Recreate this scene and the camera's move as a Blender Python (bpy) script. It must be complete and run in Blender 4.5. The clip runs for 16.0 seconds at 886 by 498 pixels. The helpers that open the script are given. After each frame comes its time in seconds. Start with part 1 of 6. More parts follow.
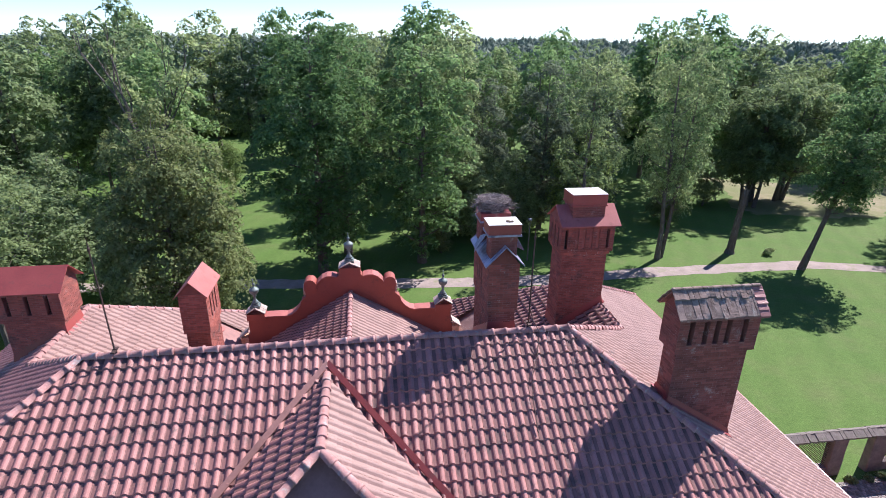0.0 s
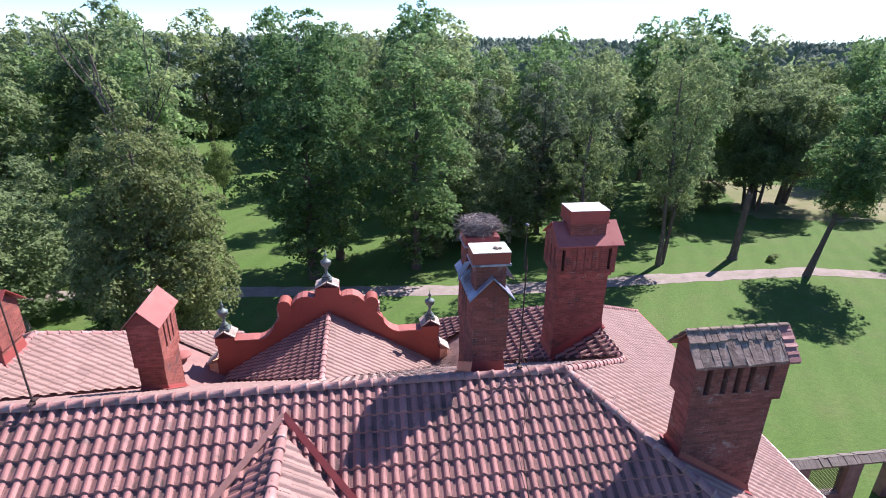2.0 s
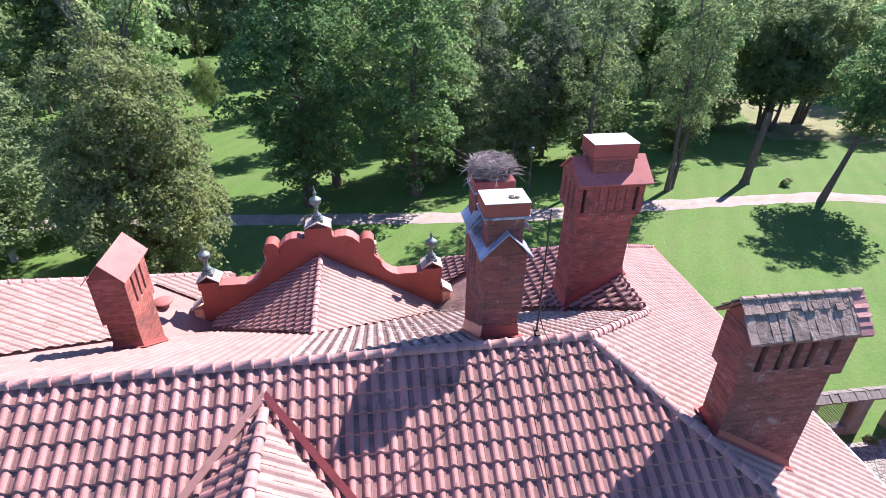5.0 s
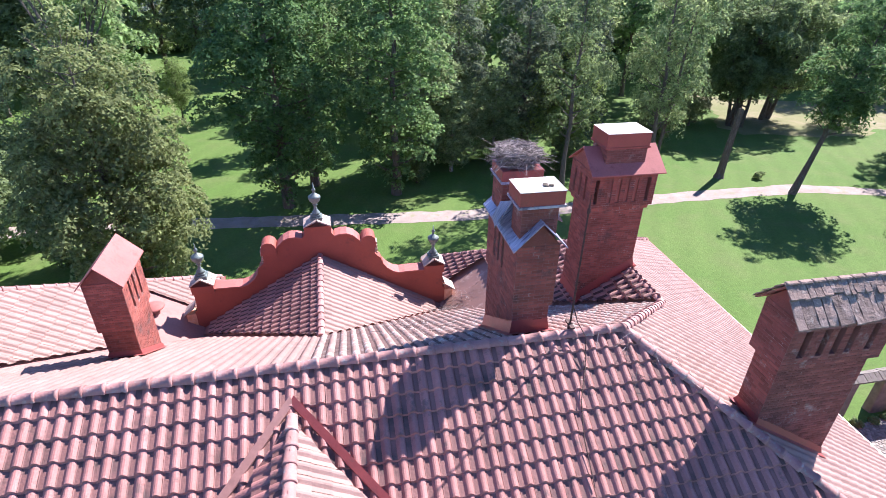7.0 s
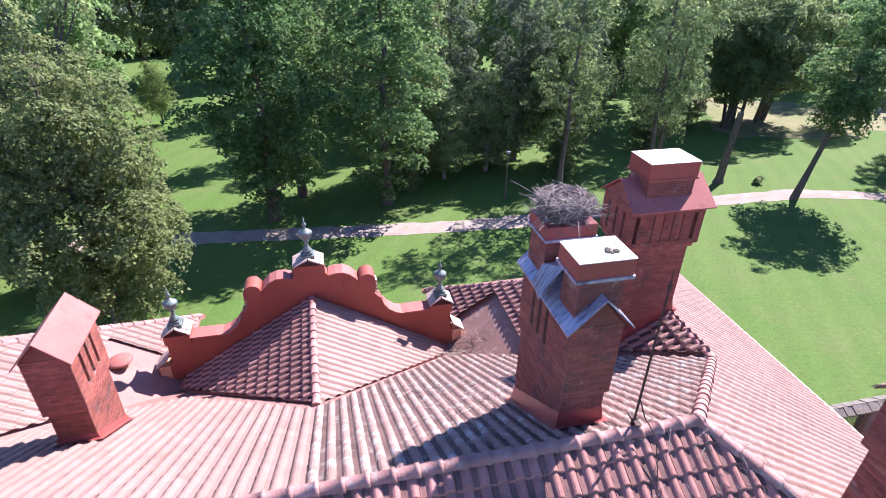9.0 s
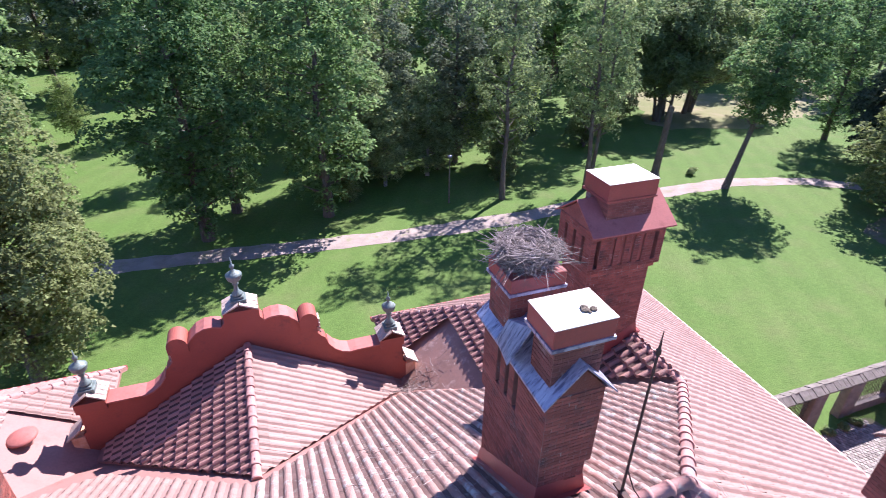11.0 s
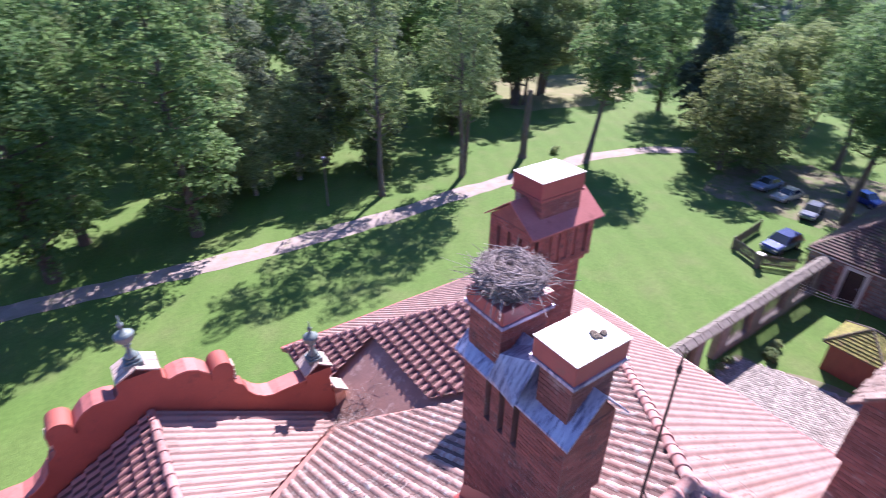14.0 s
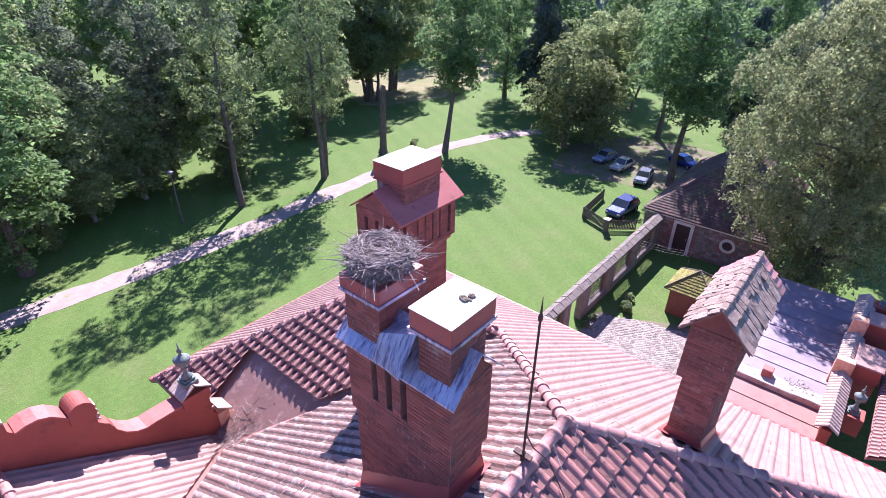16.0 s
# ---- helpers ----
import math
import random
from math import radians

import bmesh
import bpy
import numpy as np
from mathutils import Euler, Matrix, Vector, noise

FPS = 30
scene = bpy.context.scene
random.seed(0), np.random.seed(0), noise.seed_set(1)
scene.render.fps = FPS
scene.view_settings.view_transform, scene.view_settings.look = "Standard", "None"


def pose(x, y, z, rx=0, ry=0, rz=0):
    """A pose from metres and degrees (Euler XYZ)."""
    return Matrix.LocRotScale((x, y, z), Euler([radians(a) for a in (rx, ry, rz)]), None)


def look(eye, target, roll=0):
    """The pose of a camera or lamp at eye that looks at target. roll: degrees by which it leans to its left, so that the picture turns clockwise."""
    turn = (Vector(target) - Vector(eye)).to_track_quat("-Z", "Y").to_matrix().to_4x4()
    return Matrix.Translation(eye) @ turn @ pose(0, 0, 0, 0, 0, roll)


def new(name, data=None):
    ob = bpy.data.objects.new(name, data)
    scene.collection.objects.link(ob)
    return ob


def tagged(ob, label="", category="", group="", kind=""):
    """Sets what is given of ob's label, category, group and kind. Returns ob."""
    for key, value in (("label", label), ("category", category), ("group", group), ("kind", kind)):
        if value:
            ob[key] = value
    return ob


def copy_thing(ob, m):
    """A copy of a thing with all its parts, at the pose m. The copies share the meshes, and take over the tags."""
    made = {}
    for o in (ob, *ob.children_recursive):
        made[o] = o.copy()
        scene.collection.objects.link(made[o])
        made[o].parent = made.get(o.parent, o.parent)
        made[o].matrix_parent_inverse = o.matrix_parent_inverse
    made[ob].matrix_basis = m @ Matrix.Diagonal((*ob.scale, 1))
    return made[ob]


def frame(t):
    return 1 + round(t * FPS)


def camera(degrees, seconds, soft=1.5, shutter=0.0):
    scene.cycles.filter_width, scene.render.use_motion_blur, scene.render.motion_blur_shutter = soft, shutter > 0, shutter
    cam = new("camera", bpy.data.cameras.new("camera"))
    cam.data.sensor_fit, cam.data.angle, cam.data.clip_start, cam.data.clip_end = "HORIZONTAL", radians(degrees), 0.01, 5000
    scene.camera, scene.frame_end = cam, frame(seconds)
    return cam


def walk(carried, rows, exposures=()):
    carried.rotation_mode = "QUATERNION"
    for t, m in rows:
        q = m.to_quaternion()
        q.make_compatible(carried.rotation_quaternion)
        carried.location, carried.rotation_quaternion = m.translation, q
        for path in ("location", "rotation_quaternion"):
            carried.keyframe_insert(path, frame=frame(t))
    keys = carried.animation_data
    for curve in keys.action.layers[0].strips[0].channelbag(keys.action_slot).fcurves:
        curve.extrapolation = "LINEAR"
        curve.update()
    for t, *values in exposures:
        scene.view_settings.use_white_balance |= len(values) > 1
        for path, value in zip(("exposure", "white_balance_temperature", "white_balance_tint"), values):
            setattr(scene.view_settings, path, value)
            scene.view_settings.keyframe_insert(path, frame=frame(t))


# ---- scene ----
cam = camera(78.3, 16.0, soft=0.65, shutter=0.5)
PATH = [
    (0, (0.34, 0.199, 28.296), (0.611, 2.041, 27.566), 0.8),
    (0.5, (0.552, 0.711, 28.305), (0.826, 2.551, 27.572), 0.8),
    (1, (0.781, 1.247, 28.255), (1.055, 3.088, 27.524), 0.9),
    (1.5, (1.02, 1.857, 28.25), (1.294, 3.698, 27.519), 0.9),
    (2, (1.227, 2.441, 28.259), (1.502, 4.282, 27.528), 0.9),
    (2.5, (1.338, 2.976, 28.261), (1.615, 4.813, 27.52), 0.9),
    (3, (1.423, 3.49, 28.265), (1.699, 5.315, 27.494), 0.9),
    (3.5, (1.489, 3.903, 28.221), (1.762, 5.695, 27.375), 0.9),
    (4, (1.556, 4.286, 28.155), (1.825, 6.044, 27.24), 0.9),
    (4.5, (1.514, 4.611, 28.069), (1.784, 6.344, 27.108), 0.9),
    (5, (1.463, 4.897, 27.957), (1.724, 6.613, 26.963), 0.8),
    (7.5, (-0.004, 5.912, 27.462), (0.381, 7.607, 26.472), 1.2),
    (8, (-0.143, 6.612, 27.435), (0.252, 8.304, 26.445), 1.2),
    (10.5, (0.694, 10.282, 27.481), (1.178, 11.954, 26.494), 0.5),
    (11, (0.558, 10.183, 27.554), (1.153, 11.817, 26.566), 0.7),
    (11.5, (0.418, 10.145, 27.512), (1.06, 11.761, 26.524), 0.7),
    (12, (0.277, 10.239, 27.539), (0.932, 11.85, 26.552), 0.7),
    (12.5, (0.173, 10.603, 27.53), (0.832, 12.214, 26.545), 0.6),
    (13, (0.048, 11.129, 27.542), (0.762, 12.716, 26.557), 0.7),
    (13.5, (-0.129, 11.673, 27.523), (0.684, 13.205, 26.527), 0.7),
    (14, (-0.221, 11.955, 27.548), (0.774, 13.368, 26.541), 0.7),
    (14.5, (-0.274, 11.929, 27.556), (0.963, 13.13, 26.542), 0.5),
    (15, (-0.336, 11.821, 27.523), (0.97, 12.948, 26.511), 0.6),
    (15.5, (-0.365, 11.675, 27.516), (0.955, 12.787, 26.505), 0.6),
    (16, (-0.37, 11.638, 27.477), (0.96, 12.739, 26.468), 0.8),
]
walk(cam, [(t, look(eye, target, roll)) for t, eye, target, roll in PATH],
     [(0.0, 1.03, 6050, 18), (3.0, 1.16, 6050, 18), (4.0, 1.44, 6050, 18), (5.0, 1.58, 6050, 18), (8.0, 1.6, 6050, 20), (11.5, 1.54, 5950, 25), (16.0, 1.67, 5850, 31)])

# ---- light: clear sky, sun from behind and to the right ----
SUN_AZ, SUN_EL = 35.0, 45.0
world = bpy.data.worlds.new("sky")
scene.world = world
world.use_nodes = True
wn = world.node_tree
sky = wn.nodes.new("ShaderNodeTexSky")
sky.sky_type = "NISHITA"
sky.sun_disc = False
sky.sun_elevation = radians(SUN_EL)
sky.sun_rotation = radians(90 - SUN_AZ)
sky.air_density, sky.dust_density, sky.ozone_density = 0.7, 0.0, 1.2
wn.nodes["Background"].inputs[1].default_value = 0.097
haze = wn.nodes.new("ShaderNodeMix")
haze.data_type, haze.blend_type = "RGBA", "MULTIPLY"
haze.inputs[0].default_value = 1.0
haze.inputs[7].default_value = (0.76, 0.93, 1.14, 1)
wn.links.new(sky.outputs[0], haze.inputs[6])
wn.links.new(haze.outputs[2], wn.nodes["Background"].inputs[0])
sun = new("sun", bpy.data.lights.new("sun", "SUN"))
sun.data.energy, sun.data.angle, sun.data.color = 5.0, radians(0.55), (1.0, 0.95, 0.88)
sd = Vector((math.cos(radians(SUN_EL)) * math.cos(radians(SUN_AZ)), math.cos(radians(SUN_EL)) * math.sin(radians(SUN_AZ)), math.sin(radians(SUN_EL))))
sun.matrix_world = Matrix.Translation((60, 60, 60)) @ sd.to_track_quat("Z", "Y").to_matrix().to_4x4()

# ---- materials ----
def surf(name, c1, c2, scale=3.0, rough=0.8, metal=0.0, bump=0.3, bscale=40.0, island=0.0, per_object=0.0, spec=0.4, stain=None, stain_scale=1.0, stain_amount=0.5, stretch=None, wet=0.0):
    """Two-scale noise colour, optional stains with a shape of their own, grain bump, piece-to-piece variation."""
    m = bpy.data.materials.new(name)
    m.use_nodes = True
    n, l = m.node_tree.nodes, m.node_tree.links
    b = n["Principled BSDF"]
    geo = n.new("ShaderNodeNewGeometry")
    vec = geo.outputs["Position"]
    if stretch:
        mp = n.new("ShaderNodeMapping")
        mp.inputs["Scale"].default_value = stretch
        l.new(vec, mp.inputs["Vector"])
        vec = mp.outputs["Vector"]

    def tex(sc, detail=4.0, r=0.6):
        t = n.new("ShaderNodeTexNoise")
        t.inputs["Scale"].default_value, t.inputs["Detail"].default_value, t.inputs["Roughness"].default_value = sc, detail, r
        l.new(vec, t.inputs["Vector"])
        return t.outputs["Fac"]

    def ramp(fac, a, bb):
        r = n.new("ShaderNodeMapRange")
        r.inputs["From Min"].default_value, r.inputs["From Max"].default_value = a, bb
        l.new(fac, r.inputs["Value"])
        return r.outputs["Result"]

    def mix(fac, a, bb, kind="MIX"):
        x = n.new("ShaderNodeMix")
        x.data_type, x.blend_type = "RGBA", kind
        for sock, v in ((x.inputs[0], fac), (x.inputs[6], a), (x.inputs[7], bb)):
            if isinstance(v, (int, float)):
                sock.default_value = v
            elif isinstance(v, tuple):
                sock.default_value = (*v, 1)
            else:
                l.new(v, sock)
        return x.outputs[2]
    col = mix(ramp(tex(scale), 0.35, 0.68), c1, c2)
    fine = ramp(tex(bscale, 3.0), 0.25, 0.75)
    col = mix(0.35, col, mix(fine, (0.62, 0.62, 0.62), (1.25, 1.25, 1.25)), "MULTIPLY")
    if stain:
        s = ramp(tex(stain_scale, 6.0, 0.7), 0.62 - 0.25 * stain_amount, 0.72 - 0.2 * stain_amount)
        col = mix(s, col, stain)
    for amount, source in ((island, "geo"), (per_object, "object")):
        if amount:
            src = geo.outputs["Random Per Island"] if source == "geo" else n.new("ShaderNodeObjectInfo").outputs["Random"]
            mr = n.new("ShaderNodeMapRange")
            mr.inputs["To Min"].default_value, mr.inputs["To Max"].default_value = 1 - amount, 1 + amount
            l.new(src, mr.inputs["Value"])
            hs = n.new("ShaderNodeHueSaturation")
            l.new(mr.outputs["Result"], hs.inputs["Value"])
            l.new(col, hs.inputs["Color"])
            col = hs.outputs["Color"]
    l.new(col, b.inputs["Base Color"])
    b.inputs["Metallic"].default_value = metal
    b.inputs["Specular IOR Level"].default_value = spec
    rr = n.new("ShaderNodeMapRange")
    rr.inputs["To Min"].default_value, rr.inputs["To Max"].default_value = max(0.05, rough - 0.12), min(1.0, rough + 0.1)
    l.new(fine, rr.inputs["Value"])
    l.new(rr.outputs["Result"], b.inputs["Roughness"])
    if bump:
        bp = n.new("ShaderNodeBump")
        bp.inputs["Strength"].default_value, bp.inputs["Distance"].default_value = bump, 0.02
        l.new(fine, bp.inputs["Height"])
        l.new(bp.outputs["Normal"], b.inputs["Normal"])
    return m


def leaf(name, c1, c2, through_light=0.35, spread=0.35):
    """Foliage: colour from leaf to leaf, some light passes through."""
    m = bpy.data.materials.new(name)
    m.use_nodes = True
    n, l = m.node_tree.nodes, m.node_tree.links
    b, out = n["Principled BSDF"], n["Material Output"]
    geo = n.new("ShaderNodeNewGeometry")
    big = n.new("ShaderNodeTexNoise")
    big.inputs["Scale"].default_value = 0.35
    l.new(geo.outputs["Position"], big.inputs["Vector"])
    x = n.new("ShaderNodeMix")
    x.data_type = "RGBA"
    x.inputs[6].default_value, x.inputs[7].default_value = (*c1, 1), (*c2, 1)
    l.new(big.outputs["Fac"], x.inputs[0])
    mr = n.new("ShaderNodeMapRange")
    mr.inputs["To Min"].default_value, mr.inputs["To Max"].default_value = 1 - spread, 1 + spread
    l.new(geo.outputs["Random Per Island"], mr.inputs["Value"])
    oi = n.new("ShaderNodeObjectInfo")
    mo = n.new("ShaderNodeMapRange")
    mo.inputs["To Min"].default_value, mo.inputs["To Max"].default_value = 0.78, 1.25
    l.new(oi.outputs["Random"], mo.inputs["Value"])
    mul = n.new("ShaderNodeMath")
    mul.operation = "MULTIPLY"
    l.new(mr.outputs["Result"], mul.inputs[0])
    l.new(mo.outputs["Result"], mul.inputs[1])
    hs = n.new("ShaderNodeHueSaturation")
    mh = n.new("ShaderNodeMapRange")
    mh.inputs["To Min"].default_value, mh.inputs["To Max"].default_value = 0.512, 0.482
    l.new(oi.outputs["Random"], mh.inputs["Value"])
    l.new(mh.outputs["Result"], hs.inputs["Hue"])
    l.new(mul.outputs[0], hs.inputs["Value"])
    l.new(x.outputs[2], hs.inputs["Color"])
    l.new(hs.outputs["Color"], b.inputs["Base Color"])
    b.inputs["Roughness"].default_value = 0.68
    b.inputs["Specular IOR Level"].default_value = 0.14
    tr = n.new("ShaderNodeBsdfTranslucent")
    l.new(hs.outputs["Color"], tr.inputs["Color"])
    ms = n.new("ShaderNodeMixShader")
    ms.inputs[0].default_value = through_light
    l.new(b.outputs[0], ms.inputs[1])
    l.new(tr.outputs[0], ms.inputs[2])
    l.new(ms.outputs[0], out.inputs["Surface"])
    return m


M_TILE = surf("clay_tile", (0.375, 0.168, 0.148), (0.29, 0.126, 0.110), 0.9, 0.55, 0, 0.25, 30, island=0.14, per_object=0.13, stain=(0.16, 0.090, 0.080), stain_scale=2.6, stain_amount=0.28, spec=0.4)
# Paler copy of the clay for slopes facing the sun, sunlight put into colour.
M_TILEPALE = surf("clay_tile_sunlit", (0.328, 0.203, 0.174), (0.282, 0.172, 0.147), 0.8, 0.66, 0, 0.2, 30, island=0.08, per_object=0.08, stain=(0.25, 0.143, 0.122), stain_scale=2.2, stain_amount=0.2, spec=0.3)
M_TILEGREY = surf("clay_tile_lichened", (0.345, 0.215, 0.186), (0.275, 0.165, 0.142), 1.0, 0.75, 0, 0.35, 24, island=0.10, per_object=0.10, stain=(0.43, 0.385, 0.355), stain_scale=2.8, stain_amount=0.42, spec=0.25)
# Pan tones darker than the rolls: grime plus groove shade put into the colour.
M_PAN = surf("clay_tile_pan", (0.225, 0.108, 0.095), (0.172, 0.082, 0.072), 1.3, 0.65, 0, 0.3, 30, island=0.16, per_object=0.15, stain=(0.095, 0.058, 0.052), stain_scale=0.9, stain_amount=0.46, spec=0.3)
# Deepest pans, for slopes turned from the sun: shadow in the joints as colour.
M_PANSHADE = surf("clay_tile_shaded_pan", (0.125, 0.064, 0.058), (0.090, 0.047, 0.043), 1.3, 0.75, 0, 0.3, 30, island=0.14, per_object=0.13, stain=(0.07, 0.045, 0.04), stain_scale=1.6, stain_amount=0.35, spec=0.2)
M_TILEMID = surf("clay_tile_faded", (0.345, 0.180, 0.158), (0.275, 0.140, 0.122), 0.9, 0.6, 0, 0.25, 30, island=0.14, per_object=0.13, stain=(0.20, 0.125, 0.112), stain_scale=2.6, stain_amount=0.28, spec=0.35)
# Grey pans hold the dark of the back slope's grooves, with lichen stains.
M_PANGREY = surf("clay_tile_grey_shaded_pan", (0.150, 0.092, 0.083), (0.105, 0.064, 0.058), 1.3, 0.85, 0, 0.35, 24, island=0.14, per_object=0.13, stain=(0.21, 0.175, 0.16), stain_scale=2.4, stain_amount=0.30, spec=0.15)
M_RIDGE = surf("ridge_tile_clay", (0.41, 0.215, 0.195), (0.33, 0.165, 0.148), 1.5, 0.65, 0, 0.3, 25, per_object=0.2, stain=(0.33, 0.27, 0.255), stain_scale=5, stain_amount=0.32, spec=0.3)
M_PMETAL = surf("painted_roof_sheet", (0.315, 0.162, 0.140), (0.275, 0.140, 0.121), 0.7, 0.6, 0, 0.08, 12, stain=(0.235, 0.122, 0.105), stain_scale=1.4, stain_amount=0.3, spec=0.25)
# Lighter copy of the stucco red: sun on upturned faces put into the colour.
M_COPRED = surf("sunlit_coping_sheet", (0.395, 0.140, 0.118), (0.335, 0.112, 0.096), 0.9, 0.6, 0, 0.08, 14, stain=(0.27, 0.095, 0.08), stain_scale=2.5, stain_amount=0.3, spec=0.25)
M_OLDMETAL = surf("weathered_roof_sheet", (0.27, 0.15, 0.125), (0.21, 0.12, 0.10), 1.1, 0.5, 0.1, 0.1, 15, stain=(0.36, 0.24, 0.21), stain_scale=1.8, stain_amount=0.3)
M_REDMETAL = surf("red_painted_metal", (0.33, 0.075, 0.065), (0.27, 0.06, 0.055), 1.3, 0.42, 0, 0.06, 20, stain=(0.22, 0.07, 0.06), stain_scale=3, stain_amount=0.2)
M_HOODRED = surf("faded_hood_sheet", (0.40, 0.135, 0.120), (0.34, 0.110, 0.098), 1.3, 0.7, 0, 0.06, 20, spec=0.2, stain=(0.28, 0.09, 0.08), stain_scale=3, stain_amount=0.2)
M_CAPTOP = surf("white_cap_sheet", (0.70, 0.64, 0.60), (0.64, 0.58, 0.54), 2.0, 0.45, 0, 0.05, 30, stain=(0.52, 0.45, 0.41), stain_scale=5, stain_amount=0.12, spec=0.5)
# Blue-violet base carries the sky's reflection in the zinc as colour; streaks are stains.
M_GALV = surf("stained_zinc_sheet", (0.44, 0.42, 0.53), (0.29, 0.275, 0.38), 2.0, 0.45, 0.35, 0.1, 25, stain=(0.12, 0.105, 0.17), stain_scale=2.6, stain_amount=0.55, stretch=(1.2, 6.0, 1.2))
M_BRICK = surf("red_brick", (0.315, 0.090, 0.066), (0.225, 0.064, 0.050), 2.2, 0.85, 0, 0.6, 55, island=0.24, per_object=0.22, stain=(0.13, 0.062, 0.055), stain_scale=1.6, stain_amount=0.28)
M_BRICKOLD = surf("sooty_brick", (0.265, 0.086, 0.066), (0.175, 0.060, 0.050), 1.8, 0.9, 0, 0.7, 55, island=0.28, per_object=0.24, stain=(0.30, 0.215, 0.195), stain_scale=1.9, stain_amount=0.2)
M_MORTAR = surf("lime_mortar", (0.285, 0.128, 0.108), (0.205, 0.088, 0.074), 2.2, 0.95, 0, 0.5, 60, stain=(0.42, 0.32, 0.29), stain_scale=2.4, stain_amount=0.18)
M_BLACK = surf("flat_black", (0.02, 0.016, 0.015), (0.035, 0.025, 0.022), 4, 0.95, 0, 0.3, 40)
M_STUCCO = surf("red_stucco", (0.32, 0.082, 0.058), (0.27, 0.068, 0.05), 0.8, 0.7, 0, 0.25, 30, stain=(0.21, 0.06, 0.048), stain_scale=1.5, stain_amount=0.25)
M_ORANGE = surf("bare_orange_plaster", (0.62, 0.30, 0.17), (0.70, 0.42, 0.30), 5, 0.8, 0, 0.4, 30)
M_COPING = surf("pale_coping_tile", (0.47, 0.365, 0.31), (0.38, 0.28, 0.235), 3, 0.7, 0, 0.2, 30, island=0.22, stain=(0.22, 0.165, 0.145), stain_scale=4, stain_amount=0.3)
M_PATINA = surf("patinated_zinc", (0.170, 0.205, 0.192), (0.105, 0.135, 0.128), 6, 0.55, 0.12, 0.15, 30, stain=(0.26, 0.285, 0.265), stain_scale=8, stain_amount=0.3)
M_SLAB = surf("lichened_stone_slab", (0.295, 0.212, 0.178), (0.195, 0.135, 0.112), 4.5, 0.97, 0, 0.7, 16, island=0.16, per_object=0.2, stain=(0.35, 0.295, 0.255), stain_scale=8.0, stain_amount=0.25, spec=0.15)
M_WALLCAP = surf("lichened_wall_slab", (0.240, 0.202, 0.182), (0.160, 0.132, 0.117), 2.5, 0.95, 0, 0.5, 13, island=0.25, stain=(0.17, 0.16, 0.12), stain_scale=2.6, stain_amount=0.35)
M_RUST = surf("rusty_iron", (0.10, 0.055, 0.045), (0.06, 0.04, 0.038), 9, 0.7, 0.4, 0.3, 60)
M_TWIG = surf("dry_twig", (0.33, 0.27, 0.25), (0.15, 0.115, 0.11), 5, 0.9, 0, 0.3, 60, island=0.6)
M_STRAW = surf("nest_straw", (0.20, 0.155, 0.115), (0.11, 0.085, 0.065), 12, 0.95, 0, 0.9, 50)
